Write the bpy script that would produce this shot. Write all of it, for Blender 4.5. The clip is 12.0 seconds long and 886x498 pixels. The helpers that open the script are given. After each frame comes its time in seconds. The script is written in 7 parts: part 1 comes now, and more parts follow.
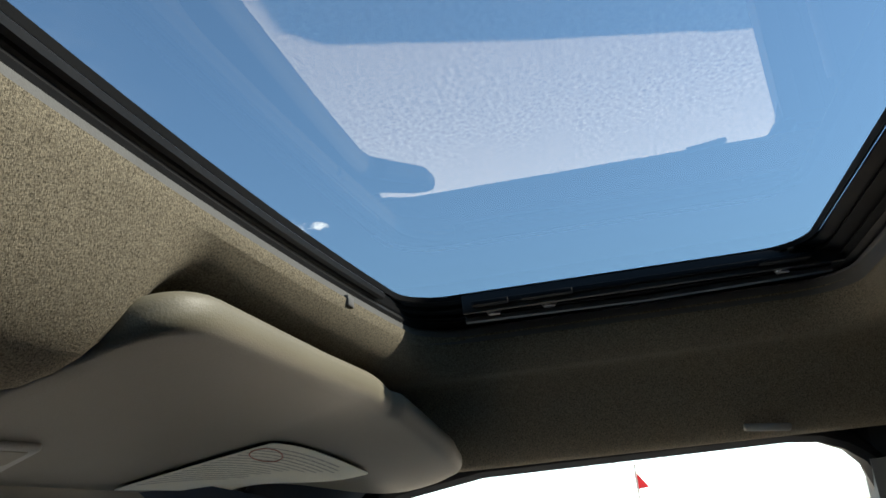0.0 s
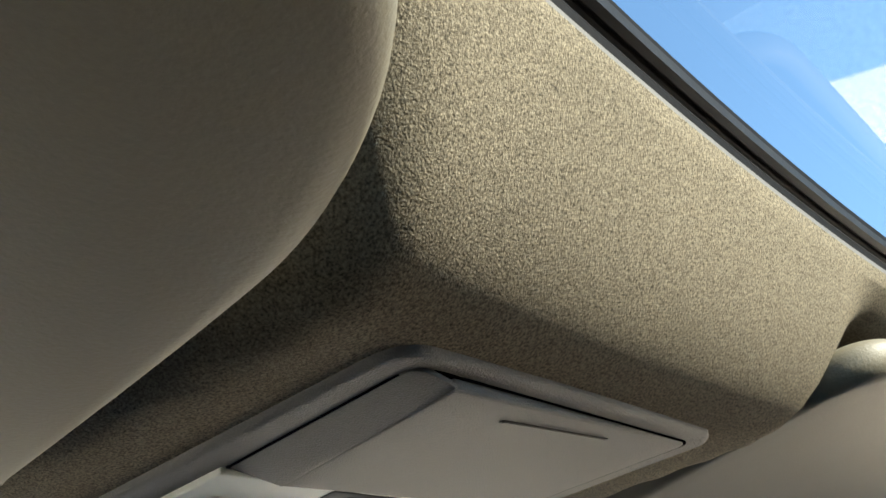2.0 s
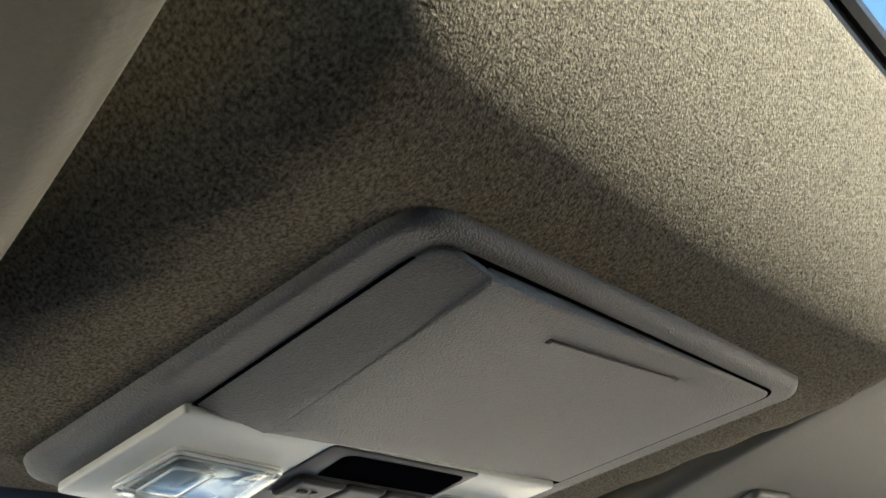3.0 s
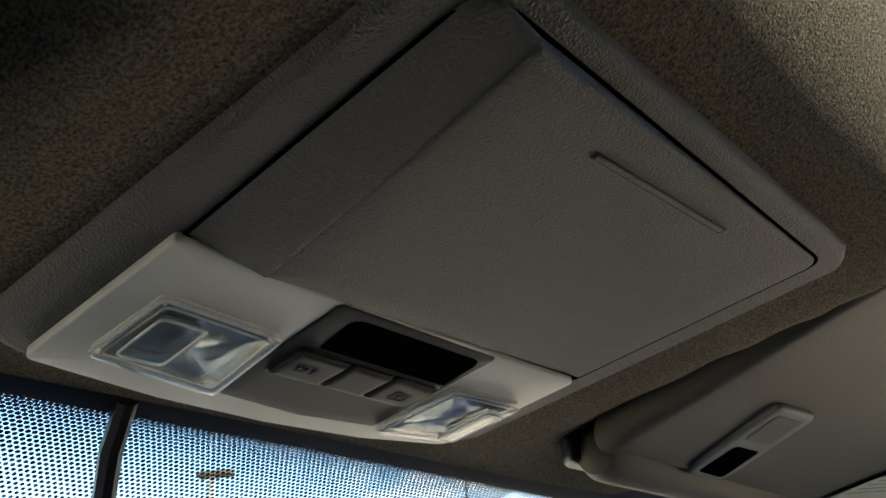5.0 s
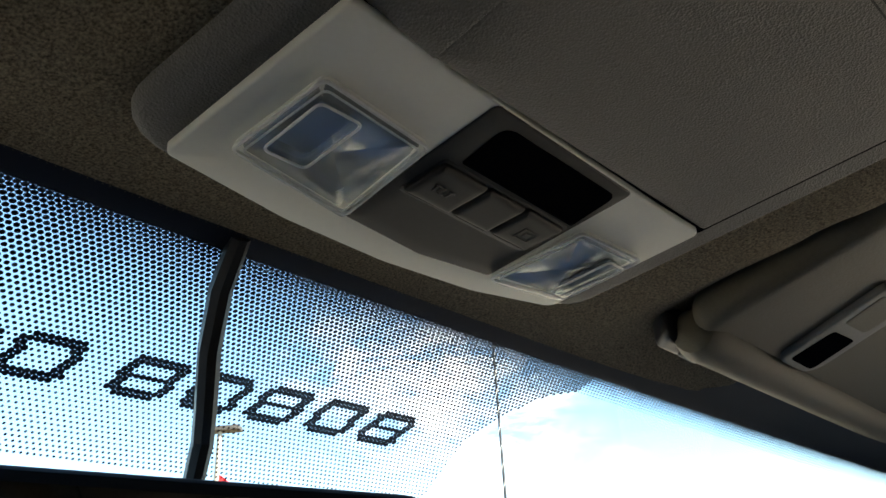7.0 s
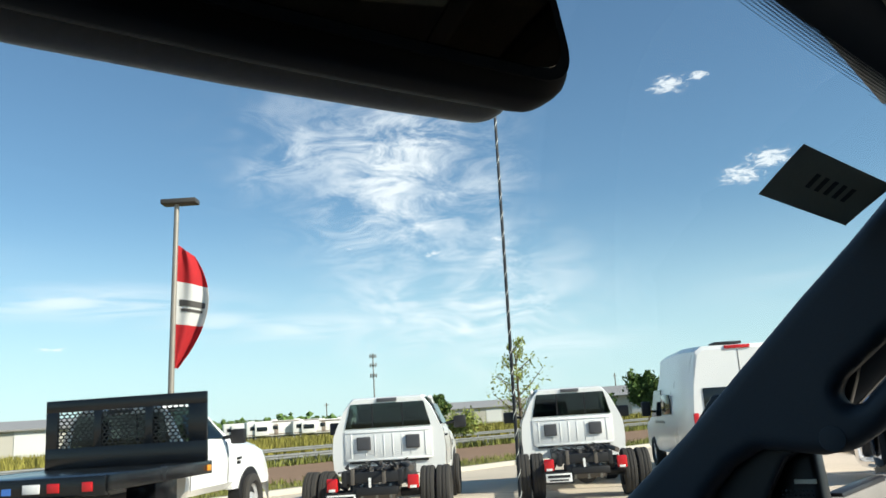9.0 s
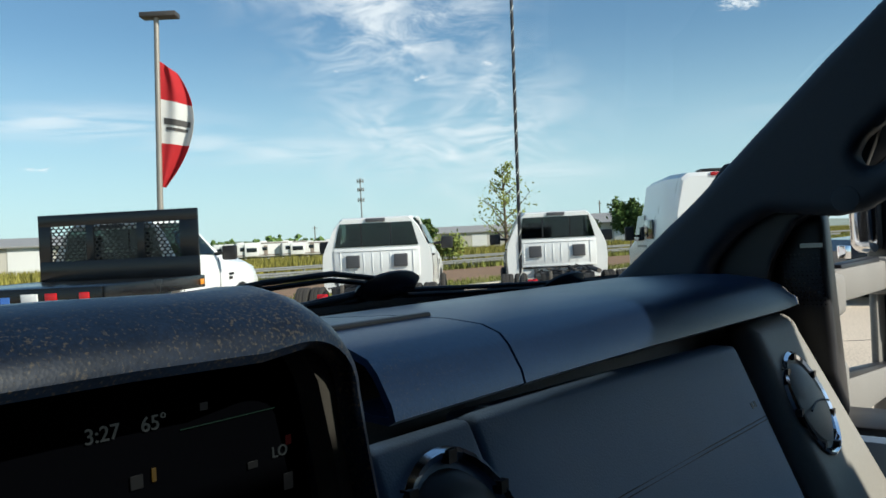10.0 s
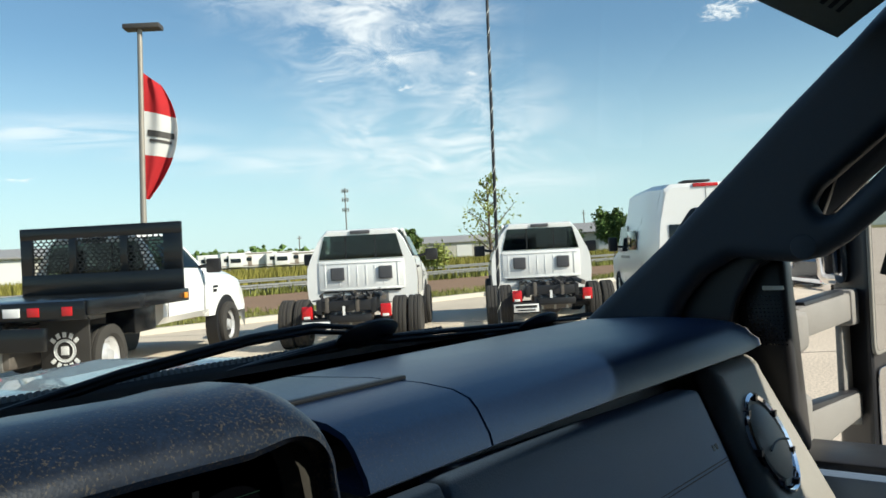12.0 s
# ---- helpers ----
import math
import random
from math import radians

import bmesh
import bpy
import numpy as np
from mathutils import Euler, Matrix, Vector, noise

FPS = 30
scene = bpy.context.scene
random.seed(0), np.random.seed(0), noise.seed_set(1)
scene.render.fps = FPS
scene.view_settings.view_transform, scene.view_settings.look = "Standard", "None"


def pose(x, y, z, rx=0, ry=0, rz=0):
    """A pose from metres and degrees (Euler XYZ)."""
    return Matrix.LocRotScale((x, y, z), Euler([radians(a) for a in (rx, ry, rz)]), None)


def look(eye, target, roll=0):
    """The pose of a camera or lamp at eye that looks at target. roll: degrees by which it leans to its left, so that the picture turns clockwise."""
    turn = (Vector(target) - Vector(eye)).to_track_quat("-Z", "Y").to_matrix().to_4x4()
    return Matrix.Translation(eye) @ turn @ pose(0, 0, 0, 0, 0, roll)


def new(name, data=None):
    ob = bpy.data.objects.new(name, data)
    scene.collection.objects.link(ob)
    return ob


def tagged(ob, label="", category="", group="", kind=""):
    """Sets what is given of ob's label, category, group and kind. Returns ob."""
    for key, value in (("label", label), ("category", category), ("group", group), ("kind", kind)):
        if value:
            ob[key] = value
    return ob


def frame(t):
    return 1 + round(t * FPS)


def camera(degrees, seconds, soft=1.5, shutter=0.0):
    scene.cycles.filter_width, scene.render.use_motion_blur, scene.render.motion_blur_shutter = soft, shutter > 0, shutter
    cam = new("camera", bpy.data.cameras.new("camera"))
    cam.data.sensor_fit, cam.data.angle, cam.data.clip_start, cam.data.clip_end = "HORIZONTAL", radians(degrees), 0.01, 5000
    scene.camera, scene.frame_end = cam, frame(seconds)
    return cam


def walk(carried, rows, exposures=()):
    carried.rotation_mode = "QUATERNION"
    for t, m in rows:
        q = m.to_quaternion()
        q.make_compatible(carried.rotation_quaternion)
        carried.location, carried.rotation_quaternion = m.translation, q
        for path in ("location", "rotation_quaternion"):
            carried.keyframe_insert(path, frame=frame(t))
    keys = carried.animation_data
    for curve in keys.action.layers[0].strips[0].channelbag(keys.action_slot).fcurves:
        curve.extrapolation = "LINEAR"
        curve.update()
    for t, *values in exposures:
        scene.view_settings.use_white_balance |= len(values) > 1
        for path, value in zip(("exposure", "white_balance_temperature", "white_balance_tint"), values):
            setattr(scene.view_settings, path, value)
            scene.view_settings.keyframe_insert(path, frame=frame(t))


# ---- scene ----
cam = camera(56.2, 12.0, soft=1.6)
PATH = [
    (0, (-0.2157, -0.0331, 1.7207), (1.6432, 0.3127, 2.3725), -5.59),
    (0.5, (-0.2838, 0.0049, 1.7237), (1.4734, 0.6754, 2.4040), -4.73),
    (0.6, (-0.2942, 0.0109, 1.7237), (1.4290, 0.7417, 2.4283), -4.89),
    (1, (-0.3321, 0.0184, 1.7233), (1.2272, 0.9667, 2.5415), -5.25),
    (1.5, (-0.3261, 0.0356, 1.7200), (1.0700, 1.1510, 2.6185), -4.71),
    (2, (-0.3192, 0.0798, 1.7041), (1.0246, 1.2284, 2.6395), -5.37),
    (2.5, (-0.2755, 0.1150, 1.7006), (1.0411, 1.2786, 2.6559), -6.08),
    (3, (-0.2509, 0.1504, 1.6988), (1.0527, 1.3077, 2.6793), -4.89),
    (3.5, (-0.2240, 0.1735, 1.6889), (1.0945, 1.3308, 2.6491), -5.25),
    (3.7, (-0.2197, 0.1885, 1.6841), (1.1044, 1.3402, 2.6434), -5.50),
    (5.3, (-0.2226, 0.2152, 1.6637), (1.1304, 1.3231, 2.6343), -5.37),
    (5.5, (-0.2237, 0.2268, 1.6606), (1.1307, 1.3322, 2.6320), -5.13),
    (6, (-0.2199, 0.2295, 1.6526), (1.1454, 1.3315, 2.6127), -5.28),
    (6.5, (-0.2188, 0.2523, 1.6400), (1.1615, 1.3624, 2.5685), -5.17),
    (6.7, (-0.2287, 0.2572, 1.6382), (1.1259, 1.4069, 2.5565), -4.19),
    (8.3, (-0.2291, 0.3723, 1.5483), (1.2356, 1.5089, 2.2984), -4.31),
    (8.5, (-0.2184, 0.3767, 1.5408), (1.2647, 1.5365, 2.2157), -4.14),
    (8.7, (-0.2187, 0.3796, 1.5310), (1.2875, 1.5599, 2.1125), -3.83),
    (8.9, (-0.2158, 0.3874, 1.5162), (1.3105, 1.5894, 1.9912), -3.62),
    (9, (-0.2131, 0.3879, 1.5075), (1.3264, 1.6004, 1.9070), -3.61),
    (9.5, (-0.1817, 0.3989, 1.4688), (1.3889, 1.6304, 1.5975), -3.20),
    (10, (-0.2076, 0.4307, 1.4374), (1.3680, 1.6625, 1.4208), -2.73),
    (10.5, (-0.2160, 0.4194, 1.4505), (1.3658, 1.6430, 1.4273), -2.73),
    (11, (-0.2240, 0.4128, 1.4637), (1.3678, 1.6236, 1.4621), -2.86),
    (11.5, (-0.2288, 0.4145, 1.4620), (1.3666, 1.6206, 1.4654), -2.93),
    (12, (-0.2316, 0.4000, 1.4771), (1.3668, 1.6021, 1.4821), -2.91),
]
walk(cam, [(t, look(eye, target, roll)) for t, eye, target, roll in PATH],
     exposures=[(0, 2.35, 6800, 10), (0.5, 2.2, 6800, 10), (1.0, 2.0, 6800, 10), (1.5, 2.7, 6900, 10), (2.0, 3.55, 7000, 8), (2.5, 3.75, 6700, 8), (3.7, 3.75, 6600, 8), (5.3, 2.5, 7000, 9),
                (6.0, 2.45, 7000, 9), (6.7, 2.5, 7000, 9), (8.3, 1.3, 7100, 9), (8.7, 0.95, 6900, 8), (9.0, 0.65, 6500, 8), (9.5, 0.45, 6400, 8), (10.5, 0.42, 6300, 8), (11.0, 0.5, 6450, 8), (12, 0.6, 6600, 8)])

# ---- light ----
SUN_DIR = Vector((0.17, -0.83, 0.54)).normalized()
world = bpy.data.worlds.new("sky")
scene.world = world
world.use_nodes = True


def build_world():
    """Clear afternoon sky with thin streaks and a few small heaps of cloud."""
    nt = world.node_tree
    nt.nodes.clear()
    L = nt.links.new
    N = nt.nodes.new
    out, bg, sky = N("ShaderNodeOutputWorld"), N("ShaderNodeBackground"), N("ShaderNodeTexSky")
    sky.sky_type = "NISHITA"
    sky.sun_disc = False
    sky.sun_elevation = math.asin(SUN_DIR.z)
    sky.sun_rotation = math.atan2(SUN_DIR.x, SUN_DIR.y)
    sky.air_density, sky.dust_density, sky.ozone_density = 1.0, 0.2, 1.1
    bg.inputs[1].default_value = 0.088
    tc = N("ShaderNodeTexCoord")
    sep = N("ShaderNodeSeparateXYZ")
    L(tc.outputs["Generated"], sep.inputs[0])

    def math2(op, a, b=0.0, clamp=False):
        m = N("ShaderNodeMath")
        m.operation = op
        m.use_clamp = clamp
        for k, v in enumerate((a, b)):
            if isinstance(v, (int, float)):
                m.inputs[k].default_value = v
            else:
                L(v, m.inputs[k])
        return m.outputs[0]

    def step(v, lo, hi, top=1.0):
        r = N("ShaderNodeMapRange")
        r.interpolation_type = "SMOOTHSTEP"
        r.inputs["From Min"].default_value, r.inputs["From Max"].default_value = lo, hi
        r.inputs["To Max"].default_value = top
        L(v, r.inputs["Value"])
        return r.outputs[0]

    # bearing from straight ahead, and height over the horizon, in degrees
    az = math2("MULTIPLY", math2("ARCTAN2", sep.outputs[0], sep.outputs[1]), 57.2958)
    el = math2("MULTIPLY", math2("ARCSINE", sep.outputs[2]), 57.2958)
    dirs = N("ShaderNodeCombineXYZ")
    L(az, dirs.inputs[0])
    L(el, dirs.inputs[1])

    def noise(turn, scale, detail, warp, shift, rough=0.6):
        mp = N("ShaderNodeMapping")
        mp.inputs["Rotation"].default_value = (0, 0, radians(turn))
        mp.inputs["Scale"].default_value = (scale[0], scale[1], 1)
        mp.inputs["Location"].default_value = shift
        L(dirs.outputs[0], mp.inputs[0])
        n = N("ShaderNodeTexNoise")
        n.inputs["Scale"].default_value, n.inputs["Detail"].default_value, n.inputs["Distortion"].default_value = 1.0, detail, warp
        n.inputs["Roughness"].default_value = rough
        L(mp.outputs[0], n.inputs[0])
        return n.outputs[0]

    def spot(a, e, wa, we, power=1.0):
        """A soft oval round one bearing and height."""
        da = math2("POWER", math2("DIVIDE", math2("SUBTRACT", az, a), wa), 2.0)
        de = math2("POWER", math2("DIVIDE", math2("SUBTRACT", el, e), we), 2.0)
        return math2("MULTIPLY", math2("EXPONENT", math2("MULTIPLY", math2("ADD", da, de), -1.0)), power)

    def most(*vs):
        v = vs[0]
        for w in vs[1:]:
            v = math2("MAXIMUM", v, w)
        return v

    # a tall fan of ice cloud ahead, combed by the wind
    fan = most(spot(49, 18, 5.5, 8), spot(52.5, 13, 4.5, 4.5, 1.25), spot(53, 7.5, 7, 4, 1.0), spot(42, 19, 5, 3, 0.6))
    comb = math2("MULTIPLY", step(noise(28, (0.20, 0.55), 9, 0.7, (3.1, 0.4, 0), 0.68), 0.36, 0.68), step(noise(-30, (0.11, 0.13), 3, 0.2, (7.3, 2.2, 0)), 0.28, 0.62))
    fan = math2("MULTIPLY", math2("MULTIPLY", fan, comb), 1.35, True)
    # flat streaks low down
    low_band = most(spot(28, 8.6, 7, 0.9), spot(36, 7.2, 4, 0.7, 0.7), spot(43, 6.6, 6, 0.8, 0.9), spot(58, 4.5, 6, 0.9, 0.7), spot(85, 7, 12, 1.4, 0.5), spot(12, 11, 8, 1.2, 0.5), spot(-20, 9, 25, 2, 0.6))
    streak = math2("MULTIPLY", low_band, step(noise(3, (0.13, 1.1), 6, 0.5, (1.0, 4.0, 0)), 0.33, 0.60))
    # little heaps
    puffs = most(spot(68.6, 20.9, 1.5, 0.65), spot(70.6, 21.2, 0.8, 0.4), spot(72.4, 14.4, 1.8, 0.75), spot(74.3, 15.2, 1.8, 0.8), spot(26.1, 5.65, 1.3, 0.25, 0.8), spot(51.2, 11.2, 1.3, 0.35, 0.75), spot(45.3, 11.9, 0.7, 0.3, 0.6), spot(55.6, 12.0, 0.9, 0.45, 0.8))
    lump = math2("MULTIPLY", math2("SUBTRACT", noise(25, (1.1, 2.9), 9, 0.9, (2.0, 9.0, 0), 0.75), 0.5), 2.6)
    puffs = step(math2("ADD", puffs, lump), 0.46, 1.05, 0.95)
    amt = math2("MULTIPLY", most(fan, math2("MULTIPLY", streak, 0.75), puffs), 0.80, True)
    mix = N("ShaderNodeMix")
    mix.data_type = "RGBA"
    L(amt, mix.inputs["Factor"])
    mix.inputs["B"].default_value = (9.0, 9.1, 9.2, 1)
    # thin white haze low over the horizon
    hz = N("ShaderNodeMapRange")
    hz.interpolation_type = "SMOOTHSTEP"
    hz.inputs["From Min"].default_value, hz.inputs["From Max"].default_value = 0.26, -0.02
    hz.inputs["To Max"].default_value = 0.75
    L(sep.outputs[2], hz.inputs["Value"])
    low = N("ShaderNodeMix")
    low.data_type = "RGBA"
    L(hz.outputs[0], low.inputs["Factor"])
    blue = N("ShaderNodeMix")
    blue.data_type = "RGBA"
    blue.blend_type = "MULTIPLY"
    blue.inputs["Factor"].default_value = 1.0
    blue.inputs["B"].default_value = (0.78, 0.97, 1.03, 1)
    L(sky.outputs[0], blue.inputs["A"])
    L(blue.outputs["Result"], low.inputs["A"])
    low.inputs["B"].default_value = (5.5, 7.4, 8.2, 1)
    L(low.outputs["Result"], mix.inputs["A"])
    L(mix.outputs["Result"], bg.inputs[0])
    L(bg.outputs[0], out.inputs[0])


build_world()
sun = new("sun", bpy.data.lights.new("sun", "SUN"))
sun.data.energy, sun.data.angle, sun.data.color = 5.0, radians(0.53), (1.0, 0.92, 0.80)
sun.matrix_world = look(SUN_DIR * 50, (0, 0, 0))


# ---- tools ----
def lerp(a, b, k):
    return a + (b - a) * k


def smooth(a, b, x):
    k = max(0.0, min(1.0, (x - a) / (b - a)))
    return k * k * (3 - 2 * k)


def nodes_of(name):
    m = bpy.data.materials.new(name)
    m.use_nodes = True
    return m, m.node_tree, m.node_tree.nodes["Principled BSDF"]


def pbr(name, base, rough=0.6, metal=0.0, spec=0.5, var=0.12, scale=6.0, grain=0.1, gscale=400.0, bump=0.0,
        bscale=600.0, kind="noise", dist=0.001, rvar=0.08, stretch=(1, 1, 1), coat=0.0, island=0.0, dust=0.0):
    """A surface with blotches, fine grain and fine relief, in metres."""
    m, nt, b = nodes_of(name)
    L = nt.links.new
    tc = nt.nodes.new("ShaderNodeTexCoord")
    mp = nt.nodes.new("ShaderNodeMapping")
    mp.inputs["Scale"].default_value = stretch
    L(tc.outputs["Object"], mp.inputs[0])
    n1 = nt.nodes.new("ShaderNodeTexNoise")
    n1.inputs["Scale"].default_value, n1.inputs["Detail"].default_value = scale, 4
    n2 = nt.nodes.new("ShaderNodeTexNoise")
    n2.inputs["Scale"].default_value, n2.inputs["Detail"].default_value = gscale, 2
    L(mp.outputs[0], n1.inputs[0])
    L(mp.outputs[0], n2.inputs[0])
    a = nt.nodes.new("ShaderNodeMath")
    a.operation = "MULTIPLY_ADD"
    L(n1.outputs[0], a.inputs[0])
    a.inputs[1].default_value, a.inputs[2].default_value = 2 * var, 1 - var
    c = nt.nodes.new("ShaderNodeMath")
    c.operation = "MULTIPLY_ADD"
    L(n2.outputs[0], c.inputs[0])
    c.inputs[1].default_value, c.inputs[2].default_value = 2 * grain, 1 - grain
    d = nt.nodes.new("ShaderNodeMath")
    d.operation = "MULTIPLY"
    L(a.outputs[0], d.inputs[0])
    L(c.outputs[0], d.inputs[1])
    last = d
    if island:
        oi = nt.nodes.new("ShaderNodeNewGeometry")
        e = nt.nodes.new("ShaderNodeMath")
        e.operation = "MULTIPLY_ADD"
        L(oi.outputs["Random Per Island"], e.inputs[0])
        e.inputs[1].default_value, e.inputs[2].default_value = 2 * island, 1 - island
        g = nt.nodes.new("ShaderNodeMath")
        g.operation = "MULTIPLY"
        L(d.outputs[0], g.inputs[0])
        L(e.outputs[0], g.inputs[1])
        last = g
    mul = nt.nodes.new("ShaderNodeVectorMath")
    mul.operation = "SCALE"
    mul.inputs[0].default_value = base
    L(last.outputs[0], mul.inputs["Scale"])
    if dust:
        # pale brown specks, thicker in patches
        sp = nt.nodes.new("ShaderNodeTexNoise")
        sp.inputs["Scale"].default_value, sp.inputs["Detail"].default_value = 760.0, 2
        L(mp.outputs[0], sp.inputs[0])
        pa = nt.nodes.new("ShaderNodeTexNoise")
        pa.inputs["Scale"].default_value, pa.inputs["Detail"].default_value = 5.0, 2
        L(mp.outputs[0], pa.inputs[0])
        ad = nt.nodes.new("ShaderNodeMath")
        ad.operation = "MULTIPLY_ADD"
        L(pa.outputs[0], ad.inputs[0])
        ad.inputs[1].default_value = 0.45
        L(sp.outputs[0], ad.inputs[2])
        th = nt.nodes.new("ShaderNodeMapRange")
        th.inputs["From Min"].default_value, th.inputs["From Max"].default_value = 0.80, 0.95
        th.inputs["To Max"].default_value = dust
        L(ad.outputs[0], th.inputs["Value"])
        mxd = nt.nodes.new("ShaderNodeMix")
        mxd.data_type = "RGBA"
        L(th.outputs[0], mxd.inputs["Factor"])
        L(mul.outputs[0], mxd.inputs["A"])
        mxd.inputs["B"].default_value = (0.13, 0.108, 0.082, 1)
        L(mxd.outputs["Result"], b.inputs["Base Color"])
    else:
        L(mul.outputs[0], b.inputs["Base Color"])
    r = nt.nodes.new("ShaderNodeMath")
    r.operation = "MULTIPLY_ADD"
    L(n1.outputs[0], r.inputs[0])
    r.inputs[1].default_value, r.inputs[2].default_value = 2 * rvar, rough - rvar
    L(r.outputs[0], b.inputs["Roughness"])
    b.inputs["Metallic"].default_value = metal
    b.inputs["Specular IOR Level"].default_value = spec
    b.inputs["Coat Weight"].default_value = coat
    if bump:
        if kind == "voronoi":
            t = nt.nodes.new("ShaderNodeTexVoronoi")
            t.inputs["Scale"].default_value = bscale
        else:
            t = nt.nodes.new("ShaderNodeTexNoise")
            t.inputs["Scale"].default_value, t.inputs["Detail"].default_value = bscale, 3
        L(mp.outputs[0], t.inputs[0])
        bp = nt.nodes.new("ShaderNodeBump")
        bp.inputs["Strength"].default_value, bp.inputs["Distance"].default_value = bump, dist
        L(t.outputs[0], bp.inputs["Height"])
        L(bp.outputs[0], b.inputs["Normal"])
    return m


def glow(name, colour, strength):
    m, nt, b = nodes_of(name)
    b.inputs["Base Color"].default_value = (0, 0, 0, 1)
    b.inputs["Emission Color"].default_value = (*colour, 1)
    b.inputs["Emission Strength"].default_value = strength
    return m


def glass_mat(name, tint, gloss=0.02, low=0.04):
    """Thin glass: see-through, tinted, with a gloss that grows towards grazing views."""
    m = bpy.data.materials.new(name)
    m.use_nodes = True
    nt = m.node_tree
    nt.nodes.clear()
    L = nt.links.new
    out = nt.nodes.new("ShaderNodeOutputMaterial")
    tr = nt.nodes.new("ShaderNodeBsdfTransparent")
    tr.inputs[0].default_value = (*tint, 1)
    gl = nt.nodes.new("ShaderNodeBsdfGlossy")
    gl.inputs["Roughness"].default_value = gloss
    mx = nt.nodes.new("ShaderNodeMixShader")
    lw = nt.nodes.new("ShaderNodeLayerWeight")
    lw.inputs[0].default_value = 0.5
    p = nt.nodes.new("ShaderNodeMath")
    p.operation = "POWER"
    p.inputs[1].default_value = 5.0
    a = nt.nodes.new("ShaderNodeMath")
    a.operation = "MULTIPLY_ADD"
    a.inputs[1].default_value, a.inputs[2].default_value = 1 - low, low
    L(lw.outputs["Facing"], p.inputs[0])
    L(p.outputs[0], a.inputs[0])
    L(a.outputs[0], mx.inputs[0])
    L(tr.outputs[0], mx.inputs[1])
    L(gl.outputs[0], mx.inputs[2])
    L(mx.outputs[0], out.inputs[0])
    return m


def sheer(name, colour, share=0.5, var=0.1, scale=20.0):
    """Thin cloth or paper that glows through from behind."""
    m = pbr(name, colour, 0.8, spec=0.15, var=var, scale=scale)
    nt = m.node_tree
    b, out = nt.nodes["Principled BSDF"], nt.nodes["Material Output"]
    tr = nt.nodes.new("ShaderNodeBsdfTranslucent")
    nt.links.new(b.inputs["Base Color"].links[0].from_socket, tr.inputs[0])
    mx = nt.nodes.new("ShaderNodeMixShader")
    mx.inputs[0].default_value = share
    nt.links.new(b.outputs[0], mx.inputs[1])
    nt.links.new(tr.outputs[0], mx.inputs[2])
    nt.links.new(mx.outputs[0], out.inputs[0])
    return m


def part(name, bm, material, parent=None, label="", smooth=True, angle=40):
    me = bpy.data.meshes.new(name)
    bmesh.ops.recalc_face_normals(bm, faces=bm.faces[:])
    if smooth:
        for f in bm.faces:
            f.smooth = True
        lim = radians(angle)
        for e in bm.edges:
            if len(e.link_faces) == 2 and e.calc_face_angle(0) > lim:
                e.smooth = False
    bm.to_mesh(me)
    bm.free()
    me.materials.append(material)
    ob = new(name, me)
    if parent is not None:
        ob.parent = parent
    if label:
        ob["label"] = label
    return ob


def share(name, mesh, parent, m=None, label=""):
    """One more object on a mesh that already exists."""
    ob = new(name, mesh)
    ob.parent = parent
    if m is not None:
        ob.matrix_basis = m
    if label:
        ob["label"] = label
    return ob


def thing(name, label, category, group="", kind="", at=(0, 0, 0), turn=0.0):
    ob = new(name)
    ob.matrix_basis = pose(at[0], at[1], at[2], 0, 0, turn)
    return tagged(ob, label, category, group, kind)


def bevel_all(bm, r, seg=2):
    bmesh.ops.bevel(bm, geom=bm.edges[:], offset=r, segments=seg, affect="EDGES", profile=0.5)
    return bm


def box_bm(x0, x1, y0, y1, z0, z1, bevel=0.0, seg=2):
    bm = bmesh.new()
    bmesh.ops.create_cube(bm, size=1)
    for v in bm.verts:
        v.co = Vector((x0 if v.co.x < 0 else x1, y0 if v.co.y < 0 else y1, z0 if v.co.z < 0 else z1))
    return bevel_all(bm, bevel, seg) if bevel else bm


def hexa_bm(lower, upper, bevel=0.0, seg=2):
    """A body between two four-cornered faces given in the same order."""
    bm = bmesh.new()
    a = [bm.verts.new(p) for p in lower]
    b = [bm.verts.new(p) for p in upper]
    bm.faces.new(a[::-1])
    bm.faces.new(b)
    for i in range(4):
        bm.faces.new((a[i], a[(i + 1) % 4], b[(i + 1) % 4], b[i]))
    return bevel_all(bm, bevel, seg) if bevel else bm


def grid_bm(rows, close_u=False, close_v=False, caps=False):
    """A sheet or tube through rows of points."""
    bm = bmesh.new()
    vs = [[bm.verts.new(p) for p in r] for r in rows]
    nu, nv = len(vs), len(vs[0])
    for i in range(nu if close_u else nu - 1):
        for j in range(nv if close_v else nv - 1):
            a, b = vs[i], vs[(i + 1) % nu]
            k = (j + 1) % nv
            bm.faces.new((a[j], a[k], b[k], b[j]))
    if caps:
        bm.faces.new(vs[0][::-1])
        bm.faces.new(vs[-1])
    return bm


def add_bm(bm, other):
    """Joins other into bm."""
    me = bpy.data.meshes.new("tmp")
    other.to_mesh(me)
    other.free()
    bm.from_mesh(me)
    bpy.data.meshes.remove(me)
    return bm


